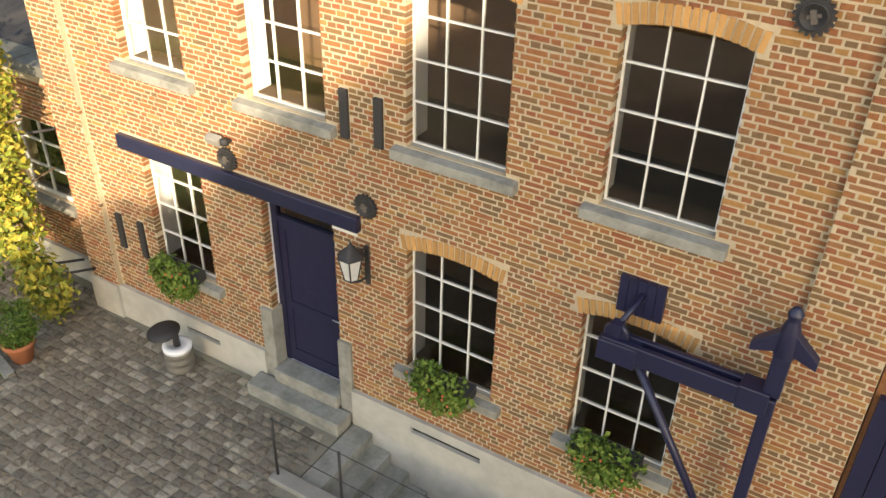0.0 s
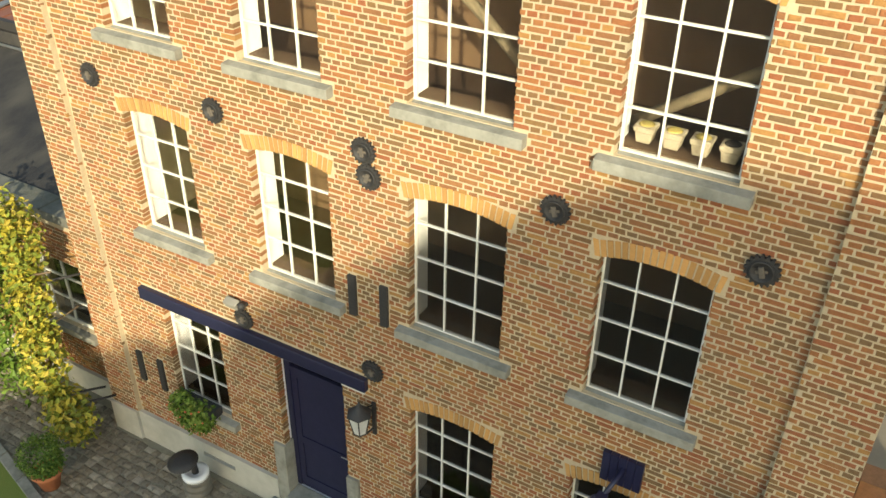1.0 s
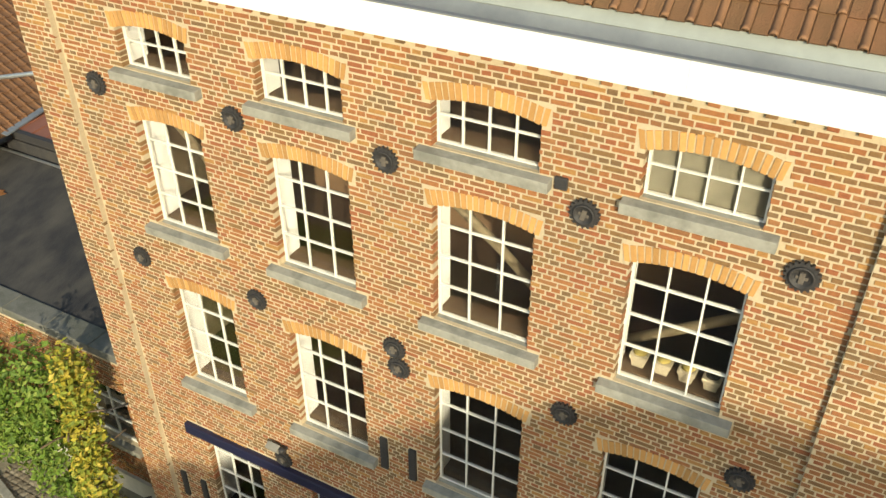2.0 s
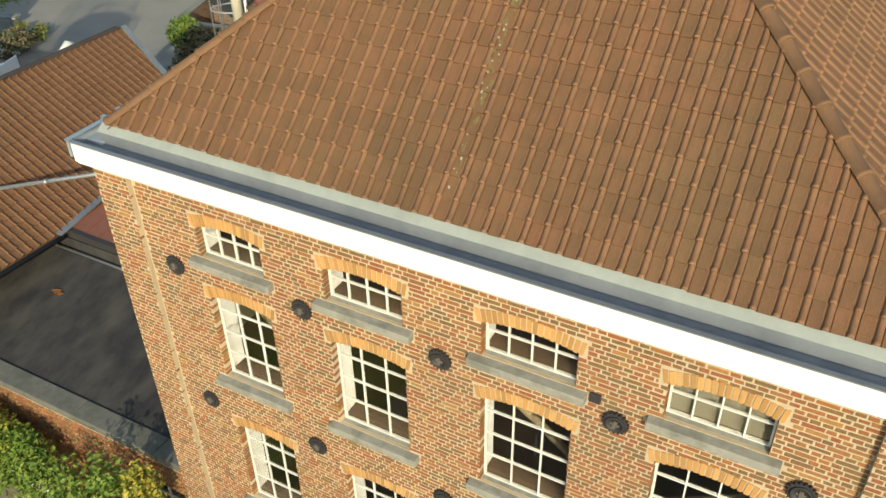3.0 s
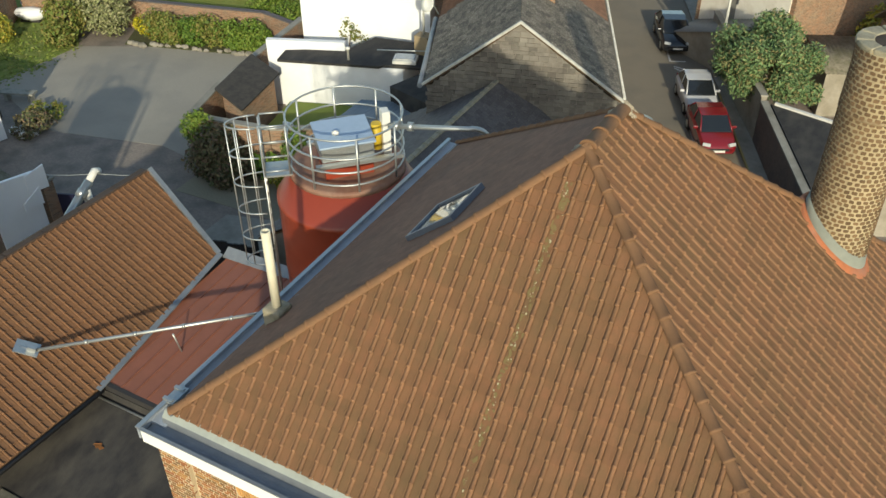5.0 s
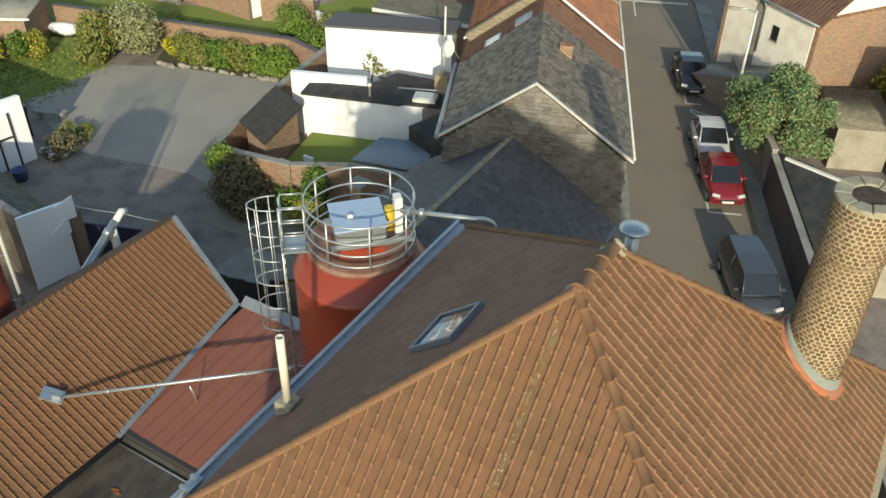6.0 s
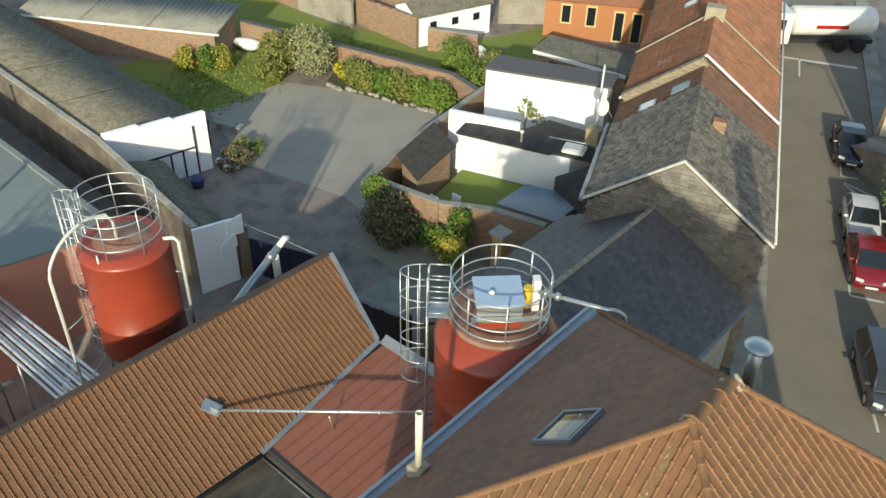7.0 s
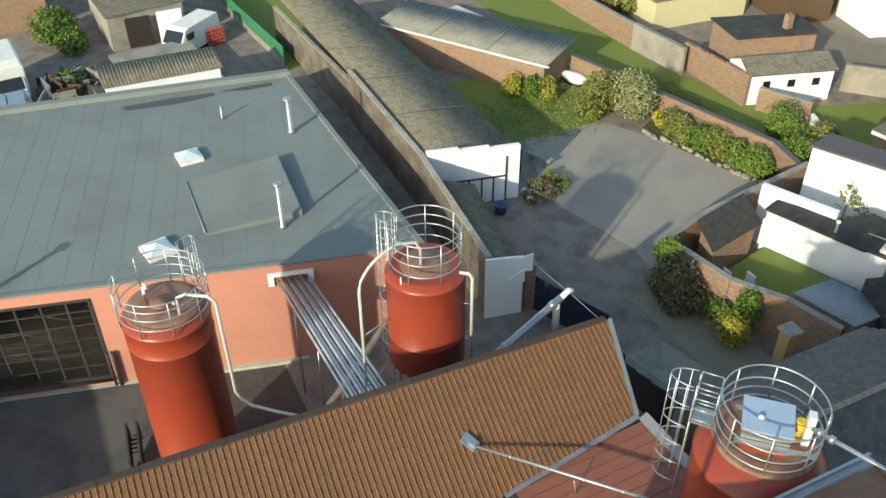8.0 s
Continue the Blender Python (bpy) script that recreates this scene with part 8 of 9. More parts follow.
lathe(b, 0, 0, [(0.0, 0.0), (0.2, 0.03), (0.38, 0.12), (0.38, 0.13), (0.2, 0.045), (0.0, 0.015)], 22, pose(-0.25, -0.2, 0.2, 70, 0, -20))
part("reflector", b, M_WHITE, dish)
b = BM()
tube(b, [(0.1, 0, -0.3), (-0.1, -0.1, 0.1), (-0.25, -0.2, 0.2)], 0.03)
part("arm", b, M_GALV, dish)
mast = thing("antenna_mast", "tall thin pale mast with brick base", "mast", at=(-9.9, 27.3, 2.9))
b = BM()
tube(b, [(0, 0, 0.4), (0, 0, 4.2)], 0.05, 8)
part("pole", b, M_PIPEWHITE, mast)
b = BM()
box(b, -0.35, -0.3, 0.0, 0.35, 0.3, 0.9)
part("base", b, material("tan_brick", (0.34, 0.26, 0.16), (0.24, 0.18, 0.11), scale=10, rough=0.95), mast)

# rockery and bed along the yard edge
b = BM()
prism(b, [(-28.6, 26.2), (-18.4, 29.1), (-18.5, 29.5), (-21.8, 30.25), (-29.7, 28.2)], -0.05, 0.02)
solo("hedge_bed", b, material("leafy_bed", (0.09, 0.1, 0.04), (0.06, 0.055, 0.03), scale=8, mix=0.9, rough=1.0, bump=0.6), "weedy earth bed under the hedge", "bed", "structure")
rr9 = random.Random(19)
for k in range(22):
    f = k / 21
    p = Vector((-28.4, 26.3, 0)).lerp(Vector((-18.6, 29.2, 0)), f) + Vector((rr9.uniform(-0.15, 0.15), rr9.uniform(-0.2, 0.2), 0))
    b = BM()
    bmesh.ops.create_icosphere(b, subdivisions=2, radius=rr9.uniform(0.12, 0.24), matrix=Matrix.Translation((p.x, p.y, 0.06)) @ Matrix.Diagonal((1.3, 0.9, 0.6, 1)))
    for v in b.verts:
        v.co += Vector((rr9.uniform(-0.04, 0.04), rr9.uniform(-0.04, 0.04), rr9.uniform(-0.03, 0.03)))
    solo("rockery_stone", b, M_GREYWALL, "rough tan rockery stone at the bed edge", "stone", group="rockery stones")

bf = thing("board_fence", "black boarded fence beside the barn", "fence")
for k in range(10):
    p, q = Vector((-10.9, 11.95)).lerp(Vector((-8.4, 12.5)), k / 10), Vector((-10.9, 11.95)).lerp(Vector((-8.4, 12.5)), (k + 0.95) / 10)
    b = BM()
    prism(b, [(p.x, p.y), (q.x, q.y), (q.x - 0.01, q.y + 0.05), (p.x - 0.01, p.y + 0.05)], -0.03, 1.75 + 0.03 * (k % 3))
    part("board", b, M_IRON, bf)
for x, y in ((-10.95, 12.05), (-8.35, 12.6)):
    b = BM()
    box(b, x - 0.06, y - 0.06, -0.03, x + 0.06, y + 0.06, 2.05)
    part("post", b, M_IRON, bf)

# ---- street ----
def strip(name, label, cat, mat_, e0, e1, s0, s1, z0, z1):
    b = BM()
    prism(b, [st_p(e0, s0)[:2], st_p(e1, s0)[:2], st_p(e1, s1)[:2], st_p(e0, s1)[:2]], z0, z1)
    return solo(name, b, mat_, label, cat, "structure")


strip("road", "worn brownish asphalt street", "road", M_ROAD, 10.85, 16.35, -30, 75, -0.1, -0.02)
strip("road_cross", "cross street at the far end", "road", M_ROAD, -20, 10.85, 50.5, 60, -0.1, -0.021)
strip("pavement_1", "narrow concrete pavement along the terrace", "pavement", M_CONCRETE, 9.6, 10.85, 8, 50, -0.1, 0.08)
strip("pavement_2", "narrow grey pavement behind the parked cars", "pavement", M_CONCRETE, 16.35, 17.3, -30, 75, -0.1, 0.08)
M_LINE = material("road_paint", (0.6, 0.6, 0.57), (0.4, 0.39, 0.37), scale=6, mix=0.6, rough=0.8)
lines = thing("road_markings", "worn white parking lines on the asphalt", "road marking", kind="structure")
for e0, e1, s0, s1 in ((14.33, 14.43, 24.9, 31.2), (14.43, 15.8, 24.85, 24.97), (14.33, 14.43, 35.4, 41.5), (14.43, 15.2, 35.4, 35.5), (12.2, 12.3, 47.5, 50.2), (12.3, 15.9, 50.1, 50.4), (8.0, 12.2, 50.2, 50.4)):
    b = BM()
    prism(b, [st_p(e0, s0)[:2], st_p(e1, s0)[:2], st_p(e1, s1)[:2], st_p(e0, s1)[:2]], -0.02, -0.014)
    part("line", b, M_LINE, lines)
for p, q in ((st_p(14.5, 34.8), st_p(15.9, 33.9)), (st_p(14.5, 34.6), st_p(15.9, 32.9)), (st_p(15.03, 16.8), st_p(14.5, 21.3))):
    b = BM()
    d = (q - p).normalized()
    n = Vector((-d.y, d.x, 0)) * 0.05
    prism(b, [(p - n)[:2], (q - n)[:2], (q + n)[:2], (p + n)[:2]], -0.02, -0.014)
    part("line", b, M_LINE, lines)
b = BM()
prism(b, [st_p(16.28, 12)[:2], st_p(16.36, 12)[:2], st_p(16.36, 32)[:2], st_p(16.28, 32)[:2]], -0.02, 0.085)
part("yellow_kerb", b, material("yellow_kerb", (0.3, 0.24, 0.09), (0.2, 0.17, 0.1), scale=7, rough=0.9), lines, "faded yellow kerb edge")

M_RUBBER = material("rubber", (0.02, 0.02, 0.02), rough=0.9, bump=0.1)
M_CARGLASS = material("car_glass", (0.015, 0.018, 0.022), rough=0.06, bump=0, spec=0.8)
M_LAMP = material("headlamp", (0.55, 0.56, 0.56), rough=0.15, bump=0, spec=0.8)
M_RED_LAMP = material("tail_lamp", (0.35, 0.02, 0.02), rough=0.2, bump=0)
M_BLACKP = material("black_plastic", (0.02, 0.02, 0.022), rough=0.6, bump=0.05)


def loft(bm, sections):
    """Skins closed rings of equal length."""
    rings = [[bm.verts.new(p) for p in s] for s in sections]
    n = len(rings[0])
    for p, q in zip(rings, rings[1:]):
        for j in range(n):
            bm.faces.new((p[j], p[(j + 1) % n], q[(j + 1) % n], q[j]))
    bm.faces.new(rings[0][::-1])
    bm.faces.new(rings[-1])


def car(label, paint, e, s, length, width, height, group, van=False, turn=0.0):
    """A car with its nose towards -y, standing on z = 0."""
    p = st_p(e, s)
    c = thing("car", label, "car", group, at=(p.x, p.y, -0.02), rz=23.6 + turn)
    L, W, H = length / 2, width / 2, height
    b = BM()
    secs = []
    for y, z0, z1, w in ((-L, 0.3, 0.55, 0.78), (-L + 0.12, 0.22, 0.68, 0.92), (-L + 0.5, 0.2, 0.8, 0.98), (-L * 0.45, 0.2, 0.92, 1.0), (L * 0.5, 0.2, 0.95, 1.0), (L - 0.25, 0.22, 0.95, 0.97), (L - 0.04, 0.28, 0.85, 0.9), (L, 0.35, 0.7, 0.82)):
        ww = W * w
        secs.append([(-ww * 0.93, y, z0), (ww * 0.93, y, z0), (ww, y, z0 + 0.15), (ww, y, z1 - 0.12), (ww * 0.88, y, z1), (-ww * 0.88, y, z1), (-ww, y, z1 - 0.12), (-ww, y, z0 + 0.15)])
    loft(b, secs)
    ob = part("body", b, paint, c)
    soften(ob, 0.05, 2)
    for f in ob.data.polygons:
        f.use_smooth = True
    y0, y1, y2, y3 = (-L * 0.52, -L * 0.12, L * 0.55, L * 0.88)
    if van:
        y0, y1, y2, y3 = (-L * 0.72, -L * 0.42, L * 0.8, L * 0.97)
    b = BM()
    secs = []
    for y, z, w, zb in ((y0, 0.93, 0.86, 0.86), (y1, H - 0.05, 0.72, 0.86), ((y1 + y2) / 2, H, 0.72, 0.86), (y2, H - 0.05, 0.7, 0.86), (y3, 0.98, 0.82, 0.86)):
        secs.append([(-W * 0.9, y, zb), (W * 0.9, y, zb), (W * w, y, z), (-W * w, y, z)])
    loft(b, secs)
    cab = part("cabin_glass", b, M_CARGLASS, c, "dark tinted car windows")
    soften(cab, 0.05, 2)
    b = BM()
    slab(b, [(-W * 0.7, y1 - 0.02, H - 0.035), (W * 0.7, y1 - 0.02, H - 0.035), (W * 0.72, (y1 + y2) / 2, H + 0.015), (-W * 0.72, (y1 + y2) / 2, H + 0.015)], 0.02)
    slab(b, [(-W * 0.72, (y1 + y2) / 2, H + 0.015), (W * 0.72, (y1 + y2) / 2, H + 0.015), (W * 0.69, y2 + 0.02, H - 0.035), (-W * 0.69, y2 + 0.02, H - 0.035)], 0.02)
    part("roof", b, paint, c)
    for x in (-1, 1):
        for ya, za, yb, zb, wa, wb in ((y0, 0.93, y1, H - 0.04, 0.88, 0.73), (y2, H - 0.04, y3, 0.97, 0.71, 0.85), ((y1 + y2) / 2, 0.9, (y1 + y2) / 2, H - 0.02, 0.91, 0.74)):
            b = BM()
            tube(b, [(x * W * wa, ya, za), (x * W * wb, yb, zb)], 0.034, 6)
            part("pillar", b, paint, c)
        b = BM()
        tube(b, [(x * W * 0.73, y1, H - 0.05), (x * W * 0.74, (y1 + y2) / 2, H), (x * W * 0.71, y2, H - 0.05)], 0.03, 6)
        part("roof_rail", b, paint, c)
    for x in (-1, 1):
        for y in (-L * 0.62, L * 0.6):
            wh = BM()
            lathe(wh, 0, 0, [(0.0, -0.1), (0.26, -0.1), (0.31, -0.07), (0.31, 0.07), (0.26, 0.1), (0.2, 0.1)], 20, pose(x * (W - 0.09), y, 0.31, 0, 90, 0))
            tyre = part("wheel", wh, M_RUBBER, c)
            rm = BM()
            lathe(rm, 0, 0, [(0.0, -0.105), (0.19, -0.105), (0.2, 0.0), (0.19, 0.105), (0.0, 0.105)], 16, pose(x * (W - 0.09), y, 0.31, 0, 90, 0))
            part("rim", rm, M_GALV, tyre)
        hl = BM()
        box(hl, -0.17, -0.09, -0.08, 0.17, 0.06, 0.07, pose(x * W * 0.68, -L + 0.13, 0.66, -35, 0, x * 22))
        soften(part("headlight", hl, M_LAMP, c), 0.02)
        tl = BM()
        box(tl, -0.1, -0.05, -0.13, 0.1, 0.04, 0.13, pose(x * W * 0.76, L - 0.06, 0.78))
        part("tail_light", tl, M_RED_LAMP, c)
        mr = BM()
        box(mr, -0.1, -0.05, -0.06, 0.1, 0.05, 0.06, pose(x * (W + 0.06), y0 + 0.35, 0.98))
        soften(part("wing_mirror", mr, paint, c), 0.02)
    b = BM()
    box(b, -W * 0.55, -L - 0.012, 0.42, W * 0.55, -L + 0.1, 0.54)
    part("grille", b, M_BLACKP, c)
    b = BM()
    box(b, -0.26, -L - 0.03, 0.36, 0.26, -L - 0.012, 0.46)
    part("number_plate", b, M_WHITE, c)
    return c


def paint(name, col):
    return material(name, col, tuple(q * 0.9 for q in col), scale=2, rough=0.22, bump=0, spec=0.6, coat=0.5)


car("dark grey small people carrier parked at the kerb", paint("grey_paint", (0.05, 0.055, 0.065)), 15.2, 19.45, 4.0, 1.68, 1.6, "parked cars", van=True, turn=7)
car("dark red compact car parked at the kerb", paint("red_paint", (0.2, 0.012, 0.018)), 15.05, 26.95, 3.5, 1.6, 1.45, "parked cars", turn=4)
car("silver compact car parked at the kerb", paint("silver_paint", (0.5, 0.51, 0.54)), 14.95, 30.5, 3.3, 1.58, 1.45, "parked cars", turn=3)
car("black hatchback parked at the kerb", paint("black_paint", (0.015, 0.017, 0.022)), 14.75, 38.1, 3.9, 1.64, 1.42, "parked cars", turn=2)

lorry = thing("tank_lorry", "white tank lorry with red lettering bars", "lorry", at=(-9.2, 53.8, -0.02), rz=-47)
b = BM()
box(b, -1.15, -3.9, 0.55, 1.15, -2.2, 2.7)
soften(part("cab", b, M_WHITE, lorry), 0.12, 3)
b = BM()
box(b, -1.05, -3.93, 1.6, 1.05, -3.88, 2.35)
box(b, -1.17, -3.6, 1.6, -1.14, -2.7, 2.3)
box(b, 1.14, -3.6, 1.6, 1.17, -2.7, 2.3)
part("cab_window", b, M_CARGLASS, lorry)
b = BM()
lathe(b, 0, 0, [(0.0, -2.0), (1.0, -1.95), (1.1, -1.8), (1.1, 3.4), (1.0, 3.6), (0.0, 3.65)], 28, Matrix.Translation((0, 0, 1.85)) @ pose(0, 0, 0, -90, 0, 0) @ Matrix.Diagonal((1.05, 0.85, 1, 1)))
part("tank", b, M_WHITE, lorry)
b = BM()
box(b, -0.6, -3.9, 0.45, 0.6, 3.8, 0.75)
part("chassis", b, M_BLACKP, lorry)
b = BM()
for x in (-1, 1):
    box(b, x * 1.14 - 0.02, -0.6, 1.7, x * 1.14 + 0.02, 1.6, 1.95)
part("lettering_bar", b, M_RED_LAMP, lorry)
for x in (-1, 1):
    for y in (-2.9, 1.4, 2.7):
        wh = BM()
        lathe(wh, 0, 0, [(0.0, -0.15), (0.42, -0.15), (0.5, -0.1), (0.5, 0.1), (0.42, 0.15), (0.0, 0.15)], 20, pose(x * 0.98, y, 0.5, 0, 90, 0))
        part("wheel", wh, M_RUBBER, lorry)

# ---- far side of the street ----
garden_wall("stained dark garden wall along the pavement", [st_p(17.12, 8)[:2], st_p(17.12, 26.9)[:2]], 2.0, material("soot_wall", (0.13, 0.1, 0.085), (0.08, 0.065, 0.06), scale=5, mix=0.8, stain=(0.2, 0.13, 0.1), stain_scale=1.2, rough=0.95, bump=0.4), M_CONCRETE)
garden_wall("pale rendered wall along the pavement", [st_p(17.12, 27.0)[:2], st_p(16.7, 37.0)[:2]], 2.2, M_GREYWALL, M_CONCRETE)
shed2 = thing("street_shed", "low dark shed behind the garden wall", "shed")
b = BM()
prism(b, [st_p(17.4, 19.8)[:2], st_p(20.8, 19.8)[:2], st_p(20.8, 23.0)[:2], st_p(17.4, 26.1)[:2]], -0.03, 2.1)
part("wall", b, M_GREYWALL, shed2)
b = BM()
slab(b, [st_p(17.3, 19.6, 2.15), st_p(21.0, 19.6, 2.4), st_p(21.0, 23.0, 2.4), st_p(17.3, 26.4, 2.15)], 0.1)
part("felt_roof", b, M_BITUMEN, shed2)
b = BM()
slab(b, [st_p(17.4, 26.3, 2.26), st_p(21.0, 22.95, 2.5), st_p(21.08, 23.08, 2.5), st_p(17.48, 26.43, 2.26)], 0.12)
part("white_edge", b, M_WHITE, shed2)
con = thing("conifer", "broad blue-green conifer with bare branches inside", "tree")
ctr = st_p(17.9, 29.7)
limbs(con, ctr.x, ctr.y, -0.03, 3.0, 0.16, 8, 1.9, 91, material("pale_bark", (0.3, 0.2, 0.12), (0.2, 0.14, 0.09), scale=14, rough=0.95))
rn = random.Random(97)
clumps = []
for k in range(34):
    a, rad, up = rn.uniform(0, 2 * math.pi), 2.0 * math.sqrt(rn.random()), rn.uniform(0.55, 1.0)
    top = 4.6 - 0.55 * rad ** 1.3
    q = SE * (rad * math.cos(a) * 0.95) + SD * (rad * math.sin(a) * 1.25)
    w = rn.uniform(0.6, 1.0)
    clumps.append((ctr.x + q.x, ctr.y + q.y, max(0.9, top * up), w, w, rn.uniform(0.5, 0.95)))
foliage("crown", con, L_CONIFER, clumps, 42000, 0.085, 92, shell=0.3, stretch=2.4)

# cream house at an angle to the street: x runs along its front, y into it
CX, CY = SE * 0.537 - SD * 0.844, SE * 0.844 + SD * 0.537


def cp(x, y, z=0.0):
    return st_p(15.95, 38.6) + CX * x + CY * y + Vector((0, 0, z))


def cream_box(b, x0, y0, z0, x1, y1, z1):
    for v in box(b, x0, y0, z0, x1, y1, z1):
        v.co = cp(*v.co)


cream = thing("cream_house", "cream rendered house with a brown tile roof", "house")
b = BM()
cream_box(b, 0.25, 0.0, -0.03, 6.3, 6.4, 6.0)
for x in (0.25, 6.3):
    b.faces.new([b.verts.new(cp(x, y, z)) for y, z in ((0.0, 6.0), (6.4, 6.0), (3.2, 8.2))])
M_CREAM = material("cream_render", (0.82, 0.78, 0.69), (0.74, 0.7, 0.6), scale=4, stain=(0.52, 0.44, 0.32), stain_scale=1.6, stain_amt=0.4, rough=0.9, bump=0.2)
part("wall", b, M_CREAM, cream)
b = BM()
cream_box(b, 0.0, -0.03, -0.03, 0.25, 0.3, 6.0)
part("corner_brickwork", b, M_FARBRICK, cream, "brown brick quoin")
# White wall given grey block colour: its shade is in the material.
b = BM()
cream_box(b, 0.1, 0.3, -0.03, 0.25, 6.4, 6.0)
part("shaded_street_wall", b, M_GREYWALL, cream, "white street wall, greyed for its shade")
b = BM()
cream_box(b, 6.3, -0.06, -0.03, 6.6, 6.4, 6.0)
part("brick_flank", b, M_FARBRICK, cream)
b = BM()
cream_box(b, 2.9, -0.1, 0.0, 6.3, 0.0, 5.95)
part("front_bay", b, M_CREAM, cream, "slightly proud cream-painted bay")
b = BM()
cream_box(b, 2.45, -0.1, 0.0, 2.88, -0.002, 5.9)
part("stained_pier", b, M_CONCRETE, cream, "grey stained pier")
for q in ((cp(-0.2, -0.35, 5.85), cp(6.8, -0.35, 5.85), cp(6.8, 3.2, 8.3), cp(-0.2, 3.2, 8.3)), (cp(6.8, 6.75, 5.85), cp(-0.2, 6.75, 5.85), cp(-0.2, 3.2, 8.3), cp(6.8, 3.2, 8.3))):
    tiled(cream, "roof_slope", M_TERR2, M_TERR2, q, 0.25, 0.34, roll=0.028, seg=3)
    b = BM()
    slab(b, [p - UPZ for p in q], 0.08)
    part("roof_boarding", b, M_BOARDS, cream)
b = BM()
tube(b, [cp(-0.2, -0.42, 5.85), cp(6.8, -0.42, 5.85)], 0.06, 8)
part("gutter", b, M_ZINC, cream)
b = BM()
tube(b, [cp(3.0, -0.36, 5.8), cp(3.0, -0.14, 5.4), cp(3.0, -0.14, 3.0)], 0.04, 8)
part("downpipe", b, M_ZINC, cream)
b = BM()
lathe(b, 0, 0, [(0.0, 0.0), (0.2, 0.03), (0.36, 0.12), (0.36, 0.13), (0.2, 0.045), (0.0, 0.015)], 20, Matrix.Translation(cp(4.2, 0.7, 7.0)) @ pose(0, 0, 0, 70, 0, -20))
part("dish", b, M_WHITE, cream, "white satellite dish")
side_sheds = thing("side_lean_to", "low grey-roofed lean-to against the cream house", "shed")
lean_z = lambda x, y: 1.15 + 0.36 * x + 0.2 * y
corrugated(side_sheds, [cp(x, y, lean_z(x, y)) for x, y in ((0.5, -1.9), (6.2, -1.9), (6.3, -0.02), (0.1, -0.02))], 0.2, 0.015, material("grey_sheet", (0.24, 0.235, 0.225), (0.17, 0.165, 0.155), scale=4, rough=0.8))
b = BM()
vs = [[b.verts.new(cp(x, y, z)) for x, y, z in ((0.6, -1.8, zz(0.6, -1.8)), (6.1, -1.8, zz(6.1, -1.8)), (6.2, -0.12, zz(6.2, -0.12)), (0.3, -0.12, zz(0.3, -0.12)))] for zz in ((lambda x, y: -0.03), (lambda x, y: lean_z(x, y) - 0.06))]
for i in range(4):
    b.faces.new((vs[0][i], vs[0][(i + 1) % 4], vs[1][(i + 1) % 4], vs[1][i]))
b.faces.new(vs[1])
part("wall", b, M_GREYWALL, side_sheds)
cw = thing("window_19", "small dark window in the cream wall", "window", kind="structure")
b = BM()
cream_box(b, 3.75, -0.13, 4.0, 4.2, -0.1, 4.75)
part("pane", b, M_CARGLASS, cw)
b = BM()
cream_box(b, 3.7, -0.16, 3.92, 4.25, -0.1, 4.0)
part("window_sill", b, M_STONE, cw)
lamp = thing("street_lamp", "tall concrete street lamp with cables", "street lamp", at=st_p(16.45, 33.6, 0.08))
b = BM()
lathe(b, 0, 0, [(0.09, 0), (0.05, 6.0)], 12)
part("pole", b, M_PIPEWHITE, lamp)
b = BM()
tube(b, [(0, 0, 5.9), (-0.5, -0.25, 6.1), (-0.8, -0.4, 6.1)], 0.04)
part("arm", b, M_GALV, lamp)
b = BM()
lathe(b, 0, 0, [(0.0, -0.08), (0.14, -0.05), (0.16, 0.02), (0.0, 0.08)], 14, Matrix.Translation((-1.0, -0.5, 6.1)) @ Matrix.Diagonal((2.0, 1.0, 1, 1)))
part("lamp_head", b, M_GREYWALL, lamp)
rh = thing("brick_house", "brick house with white windows and slate roof", "house")
b = BM()
prism(b, [st_p(23.6, 27.0)[:2], st_p(31, 27.0)[:2], st_p(31, 33)[:2], st_p(23.6, 33)[:2]], -0.03, 3.6)
part("wall", b, M_FARBRICK, rh)
q = (st_p(23.3, 26.7, 3.6), st_p(31.2, 26.7, 3.6), st_p(31.2, 30, 6.0), st_p(23.3, 30, 6.0))
tiled(rh, "roof_slope", M_SLATE_B, M_SLATE_B, q, 0.26, 0.22, roll=0.0, seg=1)
b = BM()
slab(b, [p - UPZ for p in q], 0.08)
slab(b, [st_p(23.3, 33.3, 3.6), st_p(31.2, 33.3, 3.6), st_p(31.2, 30, 6.0), st_p(23.3, 30, 6.0)], 0.08)
part("roof_boarding", b, M_SLATE_B, rh)
b = BM()
slab(b, [st_p(23.2, 26.6, 3.66), st_p(31.2, 26.6, 3.66), st_p(31.2, 26.75, 3.66), st_p(23.2, 26.75, 3.66)], 0.16)
part("gutter_board", b, M_WHITE, rh)
wn = thing("window_20", "white double window in a brick wall", "window", kind="structure")
b = BM()
for a, c, z0, z1 in ((24.2, 25.9, 1.2, 1.32), (24.2, 25.9, 2.5, 2.62), (24.2, 24.3, 1.32, 2.5), (25.8, 25.9, 1.32, 2.5), (25.0, 25.1, 1.32, 2.5)):
    for v in box(b, a, 26.93, z0, c, 27.03, z1):
        v.co = st_p(v.co.x, v.co.y, v.co.z)
part("window_frame", b, M_WHITE, wn)
for a, c in ((24.3, 25.0), (25.1, 25.8)):
    b = BM()
    for v in box(b, a, 26.97, 1.32, c, 26.99, 2.5):
        v.co = st_p(v.co.x, v.co.y, v.co.z)
    part("pane", b, M_CARGLASS, wn)
gs = thing("garden_shed", "grey corrugated shed roof in a garden", "shed")
